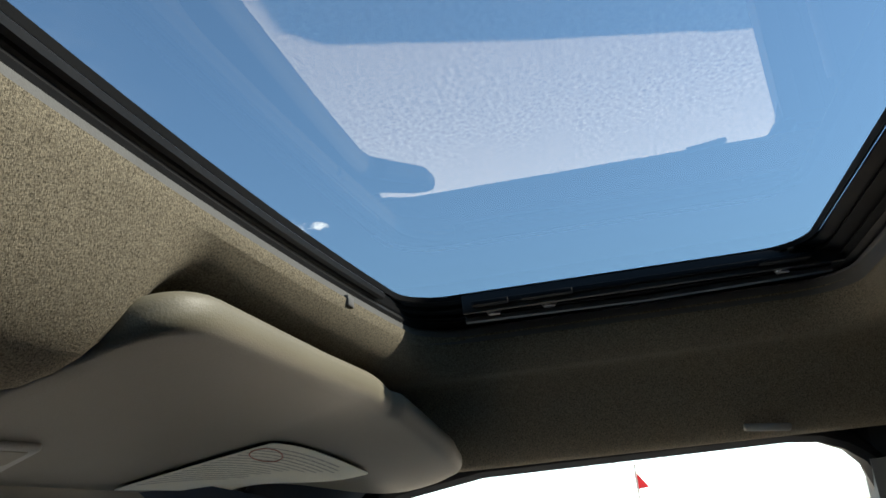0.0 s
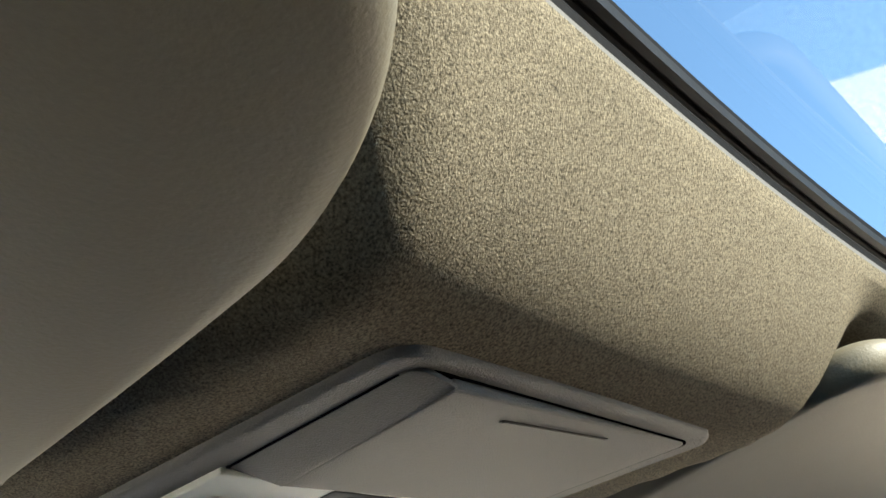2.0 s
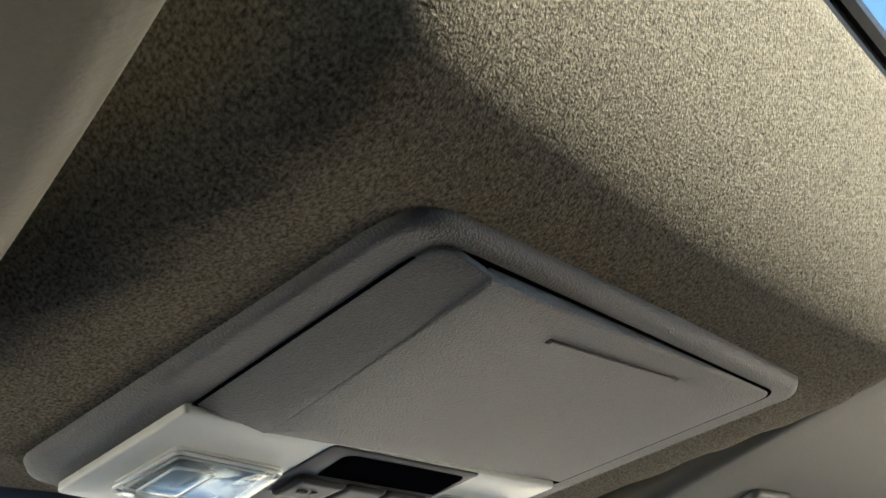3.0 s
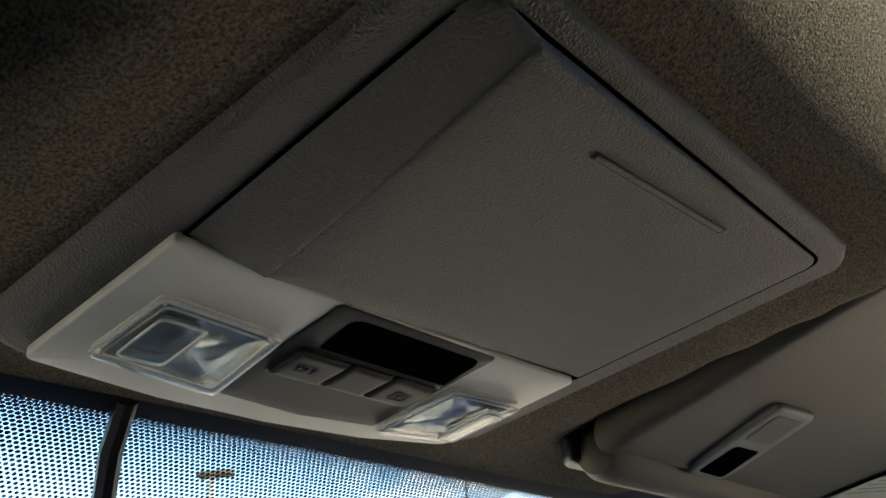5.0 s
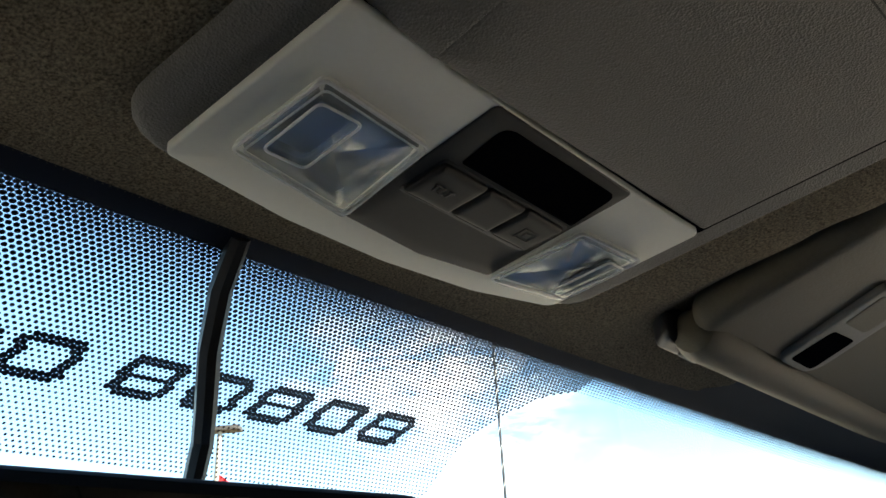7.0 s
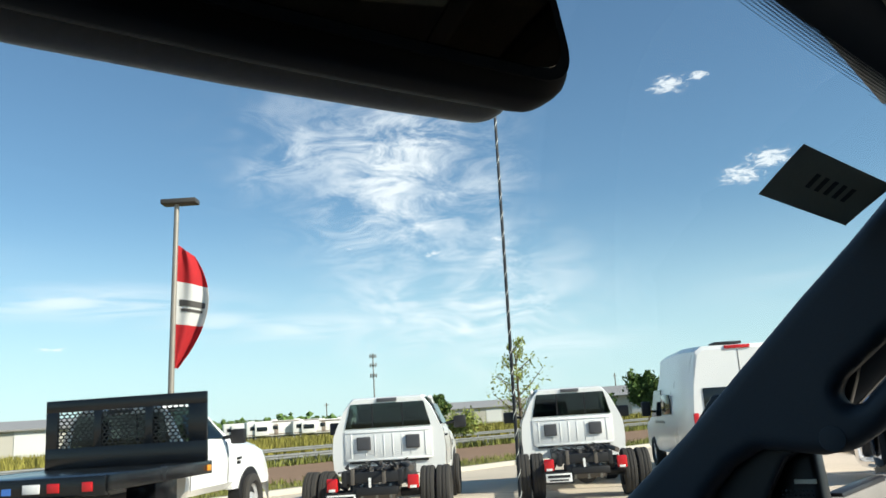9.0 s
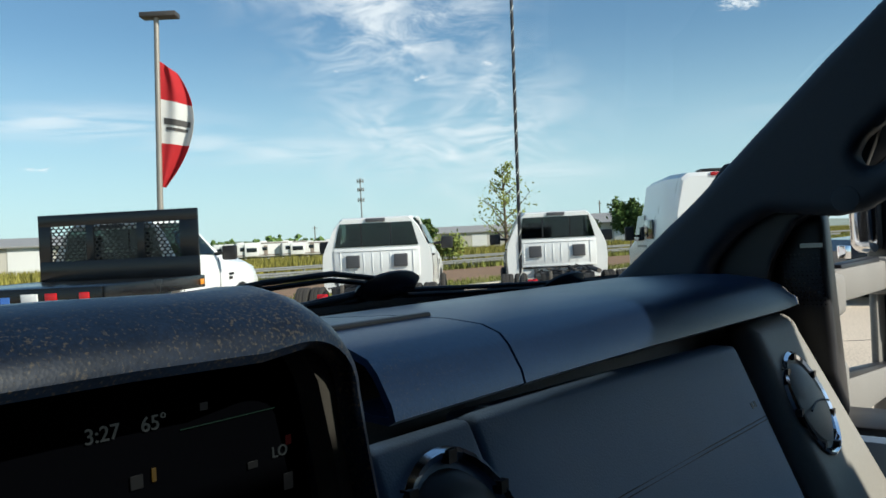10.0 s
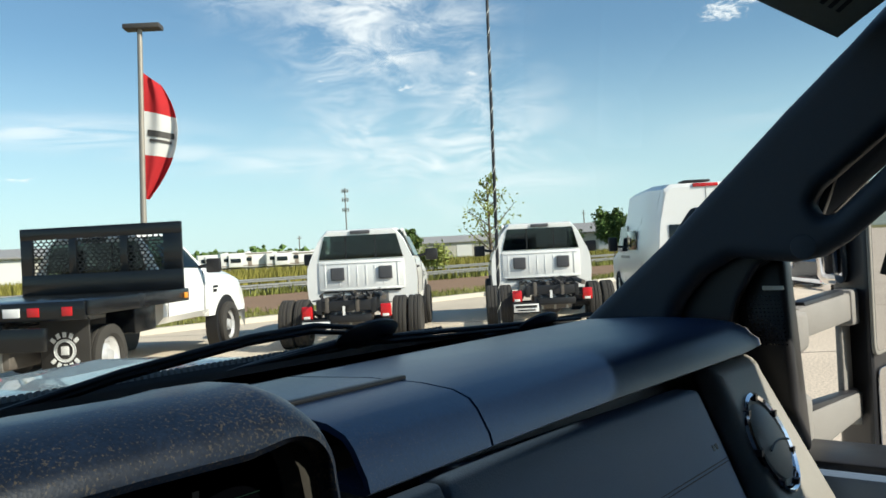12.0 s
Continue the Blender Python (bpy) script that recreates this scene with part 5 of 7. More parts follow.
def build_wiper(pts, knob, label):
    t = thing("wiper", label, "wiper", "wipers")
    up = [ws(x, s, 0.004) for x, s in pts]
    part("blade", tube_bm(up, [0.002] + [0.0028] * (len(up) - 2) + [0.002], 8), M_RUBBER, t)
    part("rubber_lip", tube_bm([ws(x, s + 0.010, 0.003) for x, s in pts], 0.0025, 5), M_RUBBER, t)
    x, s = knob
    arm = [ws(x - 0.26, s + 0.110, 0.006), ws(x - 0.12, s + 0.052, 0.008), ws(x, s + 0.004, 0.006)]
    part("arm", tube_bm(arm, [0.0040, 0.0032, 0.0030], 8), M_BLACK, t)
    bm = lathe_bm([(-0.006, 0.03), (0.0, 0.038), (0.003, 0.036), (0.005, 0.022)], 20, "z")
    part("joint_cover", bm, M_BLACK, t).matrix_basis = Matrix.Translation(ws(x, s + 0.004, 0.006)) @ Matrix.Rotation(radians(-40), 4, "X") @ Matrix.Diagonal((1.15, 0.55, 1, 1))


build_wiper([(-0.10, 1.106), (0.037, 1.070), (0.129, 1.031), (0.241, 0.993), (0.31, 0.979), (0.421, 0.992)], (0.391, 0.999), "black windshield wiper lying along the cowl")
build_wiper([(0.19, 1.075), (0.25, 1.051), (0.38, 1.010), (0.493, 1.000), (0.601, 0.984), (0.732, 0.958)], (0.662, 0.977), "black windshield wiper resting before the passenger")


def build_antenna():
    base, top = Vector((0.90, 1.145, 1.20)), Vector((0.90, 1.13, 2.35))
    t = thing("antenna", "thin black whip antenna with a pale spiral on the fender", "antenna", at=base)
    part("rod", tube_bm([(0, 0, 0), (top - base) * 0.5, top - base], [0.0030, 0.0026, 0.0020], 8), M_BLACK, t)
    pts = []
    for k in range(240):
        q = k / 239
        p = (top - base) * (0.03 + 0.95 * q)
        a = k * 0.9
        pts.append(p + Vector((math.cos(a), math.sin(a), 0)) * (0.0027 - 0.0008 * q))
    part("spiral", tube_bm(pts, 0.0007, 4), M_LAMPGREY, t, "pale spiral wire")
    part("foot", lathe_bm([(-0.02, 0.014), (0.0, 0.012), (0.02, 0.006)], 12, "z"), M_BLACK, t)


build_antenna()


# ---- outside: materials ----
M_CONCRETE = pbr("lot_concrete", (0.55, 0.475, 0.375), 0.9, spec=0.2, var=0.16, scale=0.5, grain=0.75, gscale=38, bump=0.35, bscale=45, dist=0.01)
M_KERB = pbr("kerb_concrete", (0.52, 0.48, 0.41), 0.9, spec=0.2, var=0.1, scale=2, grain=0.15, gscale=40)
M_DIRT = pbr("bare_dirt", (0.25, 0.165, 0.11), 0.95, spec=0.1, var=0.2, scale=0.8, grain=0.3, gscale=12, bump=0.5, bscale=6, dist=0.05)
M_GRASS = pbr("dry_grass", (0.17, 0.16, 0.055), 0.95, spec=0.1, var=0.35, scale=0.25, grain=0.4, gscale=9)
M_BLADE = pbr("grass_blades", (0.18, 0.19, 0.05), 0.9, spec=0.15, var=0.2, scale=1, island=0.35)
M_CORN = pbr("corn_leaves", (0.21, 0.19, 0.045), 0.9, spec=0.15, var=0.3, scale=0.1, island=0.45)
M_ROADWAY = pbr("road_asphalt", (0.07, 0.07, 0.07), 0.9, spec=0.2, var=0.15, scale=1, grain=0.3, gscale=40)
M_LEAF = pbr("tree_leaves", (0.24, 0.28, 0.07), 0.75, spec=0.25, var=0.2, scale=2, island=0.4)
M_DARKLEAF = pbr("dark_leaves", (0.09, 0.145, 0.04), 0.85, spec=0.2, var=0.25, scale=0.3, island=0.4)
M_BARK = pbr("bark", (0.13, 0.10, 0.07), 0.95, spec=0.1, var=0.25, scale=8, bump=0.6, bscale=30, dist=0.01)
# distance haze is painted into the pale grey-green of the hills
M_HAZEDHILL = pbr("far_woods", (0.25, 0.30, 0.265), 1.0, spec=0.0, var=0.35, scale=0.03, grain=0.3, gscale=0.2)
M_TYRE = pbr("tyre_rubber", (0.040, 0.037, 0.033), 0.85, spec=0.3, var=0.3, scale=6, grain=0.3, gscale=80, bump=0.4, bscale=60, dist=0.004)
M_RIM = pbr("wheel_steel", (0.62, 0.62, 0.62), 0.3, metal=0.45, var=0.15, scale=8)
M_CHASSIS = pbr("chassis_black", (0.014, 0.014, 0.015), 0.5, spec=0.4, var=0.4, scale=5, grain=0.3, gscale=60)
M_TANK = pbr("dull_metal", (0.12, 0.105, 0.09), 0.55, metal=0.3, var=0.3, scale=8, grain=0.3, gscale=60)
M_BEDBLACK = pbr("bed_paint", (0.006, 0.007, 0.008), 0.22, spec=0.4, var=0.35, scale=2.5, grain=0.15, gscale=60, rvar=0.12)
M_AUTOGLASS = pbr("dark_window", (0.012, 0.016, 0.018), 0.06, spec=0.4, var=0.2, scale=2, rvar=0.02)
M_CABGLASS = glass_mat("cab_glass", (0.27, 0.33, 0.31), 0.03, 0.05)
M_TAIL = pbr("tail_lamp_red", (0.50, 0.012, 0.015), 0.25, spec=0.5, var=0.25, scale=20)
M_AMBERLAMP = pbr("amber_lamp", (0.7, 0.25, 0.02), 0.3, var=0.1)
M_SIGNBLUE = pbr("sticker_blue", (0.05, 0.16, 0.5), 0.5, var=0.1)
M_SIGNWHITE = pbr("sign_white", (0.75, 0.75, 0.73), 0.6, var=0.05)
M_GALV = pbr("galvanised_steel", (0.30, 0.30, 0.285), 0.5, metal=0.6, var=0.2, scale=3)
M_VENTGREY = pbr("vent_grey", (0.07, 0.07, 0.075), 0.5, var=0.15, scale=12)
M_RV = pbr("trailer_panel", (0.66, 0.65, 0.62), 0.5, var=0.06, scale=0.6)
M_RVTRIM = pbr("trailer_trim", (0.25, 0.20, 0.16), 0.6, var=0.2)
M_SHED = pbr("shed_panel", (0.46, 0.43, 0.37), 0.7, var=0.08, scale=0.2)
M_SHEDROOF = pbr("shed_roof", (0.30, 0.29, 0.28), 0.6, var=0.1, scale=0.2)
M_POLE = pbr("pole_bronze", (0.30, 0.27, 0.23), 0.45, metal=0.4, var=0.15, scale=3)
M_LAMPHEAD = pbr("lamp_head", (0.05, 0.045, 0.04), 0.5, var=0.1)
M_FLAGRED = sheer("flag_red", (0.55, 0.035, 0.04), 0.35, 0.12, 6)
M_FLAGWHITE = sheer("flag_white", (0.76, 0.75, 0.72), 0.35, 0.06, 6)
M_CARDARK = pbr("dark_car_paint", (0.012, 0.012, 0.013), 0.16, spec=0.35, var=0.1, coat=0.15)
M_VANSIDE = pbr("van_paint", (0.76, 0.76, 0.75), 0.3, spec=0.5, var=0.04, scale=2, coat=0.2)

HEADING = 55.0


def lot(u, v, z=0.0):
    """A place on the car park: u along the parked trucks' heading, v to its right."""
    h = radians(HEADING)
    return (u * math.sin(h) + v * math.cos(h), u * math.cos(h) - v * math.sin(h), z)


def band(x, yy, z=0.0):
    """A place beside the road, which runs nearly across."""
    return Vector((x, yy - 0.10 * x, z))


# ---- ground ----
def build_ground():
    rows = []
    for r in [0, 30, 60, 120, 250, 500, 1000, 2200, 4200]:
        rows.append([(r * math.cos(2 * math.pi * k / 64), r * math.sin(2 * math.pi * k / 64), -0.10) for k in range(64)])
    tagged(part("ground", grid_bm(rows[1:], close_v=True), M_GRASS), "dry yellow-green grassland to the horizon", "ground", kind="structure")

    def strip(name, y0, y1, z, m, label, cat, x0=-160, x1=260, depth=0.4):
        bm = hexa_bm([band(x0, y0, z - depth), band(x1, y0, z - depth), band(x1, y1, z - depth), band(x0, y1, z - depth)], [band(x0, y0, z), band(x1, y0, z), band(x1, y1, z), band(x0, y1, z)])
        tagged(part(name, bm, m, smooth=False), label, cat, kind="structure")

    strip("car_park", -70, 17.2, 0.0, M_CONCRETE, "pale tan concrete car park", "car park")
    strip("kerb", 17.2, 17.45, 0.12, M_KERB, "pale concrete kerb round the car park", "kerb")
    strip("verge", 17.45, 20.2, 0.02, M_GRASS, "dry grass verge behind the kerb", "verge")
    strip("dirt_bank", 20.2, 30.6, -0.02, M_DIRT, "bare brown dirt strip beside the road", "dirt")
    strip("road", 32.4, 39.4, -0.06, M_ROADWAY, "grey asphalt road between guard rails", "road")
    # joints of the concrete
    t = thing("slab_joints", "dark joints between the concrete slabs", "joints", kind="structure")
    for k in range(8):
        a, b = Vector(lot(6 + k * 2.2, -24)), Vector(lot(6 + k * 2.2, 24))
        if k in (2, 5):
            part("joint", hexa_bm([a + Vector((0, 0, 0.001)), b + Vector((0, 0, 0.001)), b + Vector((0.02, 0.014, 0.001)), a + Vector((0.02, 0.014, 0.001))],
                                  [a + Vector((0, 0, 0.003)), b + Vector((0, 0, 0.003)), b + Vector((0.02, 0.014, 0.003)), a + Vector((0.02, 0.014, 0.003))]), M_ROADWAY, t, smooth=False)


build_ground()


def build_blades(name, n, x0, x1, y0, y1, z, h0, h1, w, m, label, cat, seed):
    rng = random.Random(seed)
    verts, faces = [], []
    for _ in range(n):
        p = band(rng.uniform(x0, x1), rng.uniform(y0, y1), z)
        h = rng.uniform(h0, h1)
        a = rng.uniform(0, 6.28)
        d = Vector((math.cos(a), math.sin(a), 0)) * w * rng.uniform(0.6, 1.3)
        lean = Vector((rng.uniform(-0.3, 0.3), rng.uniform(-0.3, 0.3), 0)) * h
        i = len(verts)
        verts += [p - d, p + d, p + d * 0.6 + lean * 0.5 + Vector((0, 0, h * 0.6)), p + lean + Vector((0, 0, h)), p - d * 0.6 + lean * 0.5 + Vector((0, 0, h * 0.6))]
        faces.append((i, i + 1, i + 2, i + 3, i + 4))
    me = bpy.data.meshes.new(name)
    me.from_pydata(verts, [], faces)
    me.materials.append(m)
    tagged(new(name, me), label, cat, kind="stuff")


build_blades("verge_grass", 9000, -2, 60, 17.5, 21.0, -0.02, 0.05, 0.22, 0.02, M_BLADE, "tufts of dry grass on the verge", "grass", 1)
build_blades("roadside_grass", 9000, -2, 110, 29.8, 32.2, -0.1, 0.15, 0.55, 0.05, M_BLADE, "rough grass along the guard rail", "grass", 2)
build_blades("corn_field", 56000, -10, 230, 42.0, 78.0, -0.1, 0.45, 1.0, 0.07, M_CORN, "yellowing corn field beyond the road", "field", 3)


def build_guard_rail(yy, x0, x1, step, label):
    t = thing("guard_rail", label, "guard rail", "guard rails")
    prof = [(0, -0.095), (0.05, -0.070), (0.05, -0.035), (0, -0.012), (0, 0.012), (0.05, 0.035), (0.05, 0.070), (0, 0.095)]
    rows = []
    for k in range(21):
        p = band(lerp(x0, x1, k / 20), yy, 0.34)
        rows.append([(p.x, p.y - d, p.z + h) for d, h in prof])
    part("beam", thick(grid_bm(rows), 0.012), M_GALV, t, "corrugated steel beam")
    me = None
    k = 0
    x = x0
    while x < x1:
        p = band(x, yy + 0.07, 0.06)
        if me is None:
            ob = part("post", box_bm(-0.06, 0.06, -0.06, 0.06, -0.4, 0.39), M_GALV, t, smooth=False)
            me = ob.data
        else:
            ob = share("post", me, t)
        ob.location = p
        x += step


build_guard_rail(30.9, -5, 95, 2.6, "galvanised guard rail along the near side of the road")
build_guard_rail(40.6, -5, 130, 3.5, "galvanised guard rail along the far side of the road")


# ---- vehicles ----
def tyre_bm(r, w, seg=36):
    prof = [(-w / 2 * 0.7, r * 0.60), (-w / 2, r * 0.70), (-w / 2, r * 0.90), (-w / 2 * 0.82, r * 0.985), (-w * 0.18, r), (-w * 0.15, r * 0.975), (-w * 0.02, r * 0.975), (0.0, r), (w * 0.15, r), (w * 0.18, r * 0.975),
            (w * 0.24, r), (w / 2 * 0.82, r * 0.985), (w / 2, r * 0.90), (w / 2, r * 0.70), (w / 2 * 0.7, r * 0.60)]
    return lathe_bm(prof, seg, "x", caps=False)


WHEEL = {}


def wheel(parent, x, y, r, w, side, rim=True):
    key = (r, w, rim)
    if key not in WHEEL:
        a = part("tyre", tyre_bm(r, w), M_TYRE, None, "black tyre")
        b = part("rim", lathe_bm([(-w * 0.30, r * 0.62), (w * 0.10, r * 0.60), (w * 0.30, r * 0.62), (w * 0.20, r * 0.52), (w * 0.02, r * 0.40), (w * 0.12, r * 0.26), (w * 0.36, r * 0.20), (w * 0.40, r * 0.06)], 24, "x"), M_RIM if rim else M_CHASSIS)
        WHEEL[key] = (a.data, b.data)
        first = (a, b)
    else:
        first = None
    we = new("wheel")
    we.parent = parent
    we.matrix_basis = pose(x, y, r, 0, 0, 0 if side > 0 else 180)
    if first:
        first[0].parent, first[1].parent = we, we
    else:
        share("tyre", WHEEL[key][0], we, None, "black tyre")
        share("rim", WHEEL[key][1], we)
    return we


def pickup_cab(t, front=True):
    """A regular cab of a large pickup, its back wall at y = 0."""
    sec = []
    for y, roof, wr, belt in ((0.0, 1.93, 0.655, 1.42), (0.06, 1.955, 0.665, 1.42), (0.5, 1.975, 0.69, 1.42), (1.05, 1.955, 0.68, 1.42), (1.55, 1.60, 0.76, 1.40), (1.85, 1.38, 0.84, 1.38)):
        o = []
        for s in (-1, 1):
            pts = [(0.90 * s, 0.62), (0.985 * s, 0.72), (1.005 * s, 1.0), (0.985 * s, 1.28), (0.93 * s, belt + 0.0), (lerp(0.93, wr, 0.55) * s, lerp(belt, roof, 0.62)), (wr * s, roof - 0.05), ((wr - 0.05) * s, roof - 0.008)]
            o += pts if s < 0 else pts[::-1]
        sec.append([(x, y, z) for x, z in o])
    bm = grid_bm(sec, close_v=True)
    gone = []
    for f in bm.faces:
        c = f.calc_center_median()
        if (c.y > 1.06 and abs(c.x) < 0.5 and c.z > 1.37) or (0.2 < c.y < 1.5 and abs(c.x) > 0.66 and c.z > 1.45):
            gone.append(f)
    bmesh.ops.delete(bm, geom=gone, context="FACES")
    # back wall round the window opening
    half = [(p[0], p[2]) for p in sec[0][:8]]
    low, high = (-0.765, 1.42), (-0.655, 1.845)
    flip = lambda q: [(-x, z) for x, z in q[::-1]]
    for ring in (half[:5] + [low] + flip(half[:5] + [low]), [low, half[4], half[5], half[6], high], flip([low, half[4], half[5], half[6], high]), [high, half[6], half[7]] + flip([high, half[6], half[7]])):
        bm.faces.new([bm.verts.new((x, 0.0, z)) for x, z in ring])
    body = part("cab_body", bm, M_BODY, t, "white painted cab", angle=28)
    part("windshield", hexa_bm([(-0.64, 1.06, 1.945), (0.64, 1.06, 1.945), (0.80, 1.84, 1.385), (-0.80, 1.84, 1.385)], [(-0.64, 1.07, 1.953), (0.64, 1.07, 1.953), (0.80, 1.85, 1.393), (-0.80, 1.85, 1.393)]), M_CABGLASS, body, smooth=False)
    for s in (-1, 1):
        part("pillar", tube_bm([(s * 0.68, 1.02, 1.93), (s * 0.76, 1.50, 1.62), (s * 0.86, 1.84, 1.38)], 0.045, 8), M_BODY, body)
    part("roof_lining", box_bm(-0.62, 0.62, 0.03, 1.02, 1.872, 1.885), M_VENTGREY, body, smooth=False)
    part("cab_dash", box_bm(-0.84, 0.84, 1.25, 1.80, 1.10, 1.385, 0.03), M_CHASSIS, body)
    part("rear_mirror", box_bm(-0.13, 0.13, 1.05, 1.09, 1.76, 1.83, 0.02), M_CHASSIS, body)
    for x in (-0.42, 0.42):
        st = part("seat", bevel_all(box_bm(x - 0.27, x + 0.27, 0.20, 0.38, 0.75, 1.52), 0.05, 3), M_CHASSIS, body, "dark seat back")
        part("head_rest", bevel_all(box_bm(x - 0.14, x + 0.14, 0.17, 0.29, 1.54, 1.76), 0.045, 3), M_CHASSIS, st)
    part("rear_window", hexa_bm([(-0.765, -0.004, 1.42), (0.765, -0.004, 1.42), (0.655, -0.004, 1.845), (-0.655, -0.004, 1.845)][::-1],
                                [(-0.765, -0.016, 1.42), (0.765, -0.016, 1.42), (0.655, -0.016, 1.845), (-0.655, -0.016, 1.845)][::-1]), M_CABGLASS, body, "dark sliding rear window", smooth=False)
    for x in (-0.27, 0.27):
        part("window_bar", box_bm(x - 0.012, x + 0.012, -0.021, -0.014, 1.42, 1.845), M_CHASSIS, body, smooth=False)
    part("brake_lamp", box_bm(-0.18, 0.18, -0.03, 0.01, 1.865, 1.93, 0.01), M_VENTGREY, body, "dark high brake lamp")
    pan = part("back_panel", box_bm(-0.775, 0.775, -0.022, 0.002, 0.86, 1.385, 0.008), M_BODY, body)
    for k in range(6):
        x = -0.40 + k * 0.16
        part("rib", box_bm(x - 0.009, x + 0.009, -0.029, -0.020, 0.93, 1.30, 0.003), M_BODY, pan)
    for x in (-0.66, 0.66):
        part("rib", box_bm(x - 0.012, x + 0.012, -0.030, -0.020, 0.91, 1.33, 0.003), M_BODY, pan)
    part("panel_lip", box_bm(-0.74, 0.74, -0.040, -0.018, 0.855, 0.885, 0.006), M_BODY, pan)
    part("panel_lip", box_bm(-0.74, 0.74, -0.034, -0.018, 1.335, 1.352, 0.005), M_BODY, pan)
    part("sill_gap", box_bm(-0.70, 0.70, -0.030, -0.010, 0.815, 0.850), M_CHASSIS, pan, smooth=False)
    for x in (-0.435, 0.435):
        v = part("air_outlet", box_bm(x - 0.125, x + 0.125, -0.062, -0.020, 1.04, 1.27, 0.012), M_VENTGREY, body, "dark square air outlet")
        for k in range(4):
            part("louvre", box_bm(x - 0.10, x + 0.10, -0.0645, -0.060, 1.07 + 0.047 * k, 1.10 + 0.047 * k), M_VENTGREY, v, smooth=False)
    for s in (-1, 1):
        win = hexa_bm([(s * 0.937, 0.22, 1.44), (s * 0.937, 1.52, 1.42), (s * 0.80, 1.10, 1.79), (s * 0.79, 0.30, 1.79)], [(s * 0.949, 0.22, 1.44), (s * 0.949, 1.52, 1.42), (s * 0.812, 1.10, 1.79), (s * 0.802, 0.30, 1.79)])
        part("side_window", win, M_CABGLASS, body, smooth=False)
        part("door_seam", tube_bm([(s * 1.000, 0.14, 0.72), (s * 1.008, 0.14, 1.02), (s * 0.975, 0.14, 1.36)], 0.006, 4), M_CHASSIS, body)
        part("door_seam", tube_bm([(s * 1.000, 1.52, 0.72), (s * 1.008, 1.52, 1.02), (s * 0.975, 1.55, 1.36)], 0.006, 4), M_CHASSIS, body)
        part("door_handle", box_bm(min(s * 0.985, s * 1.03), max(s * 0.985, s * 1.03), 0.22, 0.42, 1.21, 1.245, 0.008), M_CHASSIS, body)
        m = new("side_mirror")
        m.parent = t
        part("mirror_arm", tube_bm([(s * 0.95, 1.50, 1.42), (s * 1.17, 1.45, 1.45)], 0.03, 8), M_CHASSIS, m)
        part("mirror_head", box_bm(min(s * 1.09, s * 1.33), max(s * 1.09, s * 1.33), 1.40, 1.50, 1.32, 1.55, 0.03), M_CHASSIS, m)
    hood = []
    for y, z, w in ((1.75, 1.36, 0.90), (2.1, 1.37, 0.92), (2.8, 1.34, 0.93), (3.25, 1.26, 0.92), (3.42, 1.0, 0.9), (3.45, 0.55, 0.88)):
        hood.append([(-w - 0.07, y, 0.60), (-w - 0.09, y, z - 0.30), (-w - 0.02, y, z - 0.10), (-w + 0.12, y, z - 0.01), (0, y, z + 0.03), (w - 0.12, y, z - 0.01), (w + 0.02, y, z - 0.10), (w + 0.09, y, z - 0.30), (w + 0.07, y, 0.60)])
    part("bonnet", grid_bm(hood, caps=True), M_BODY, t, "white bonnet and fenders", angle=35)
    for s in (-1, 1):
        arch = lathe_bm([(-0.10, 0.50), (0.10, 0.50)], 28, "x")
        bmesh.ops.translate(arch, verts=arch.verts[:], vec=(s * 0.917, 2.45, 0.42))
        part("wheel_arch", arch, M_CHASSIS, t, "dark wheel arch")
        for k in range(2):
            part("badge", box_bm(min(s * 1.008, s * 1.016), max(s * 1.008, s * 1.016), 1.90, 2.10 - 0.06 * k, 1.06 - 0.07 * k, 1.10 - 0.06 * k, 0.003), M_CHASSIS, t)
    for s in (-1, 1):
        wheel(t, s * 0.975, 2.45, 0.40, 0.26, s)


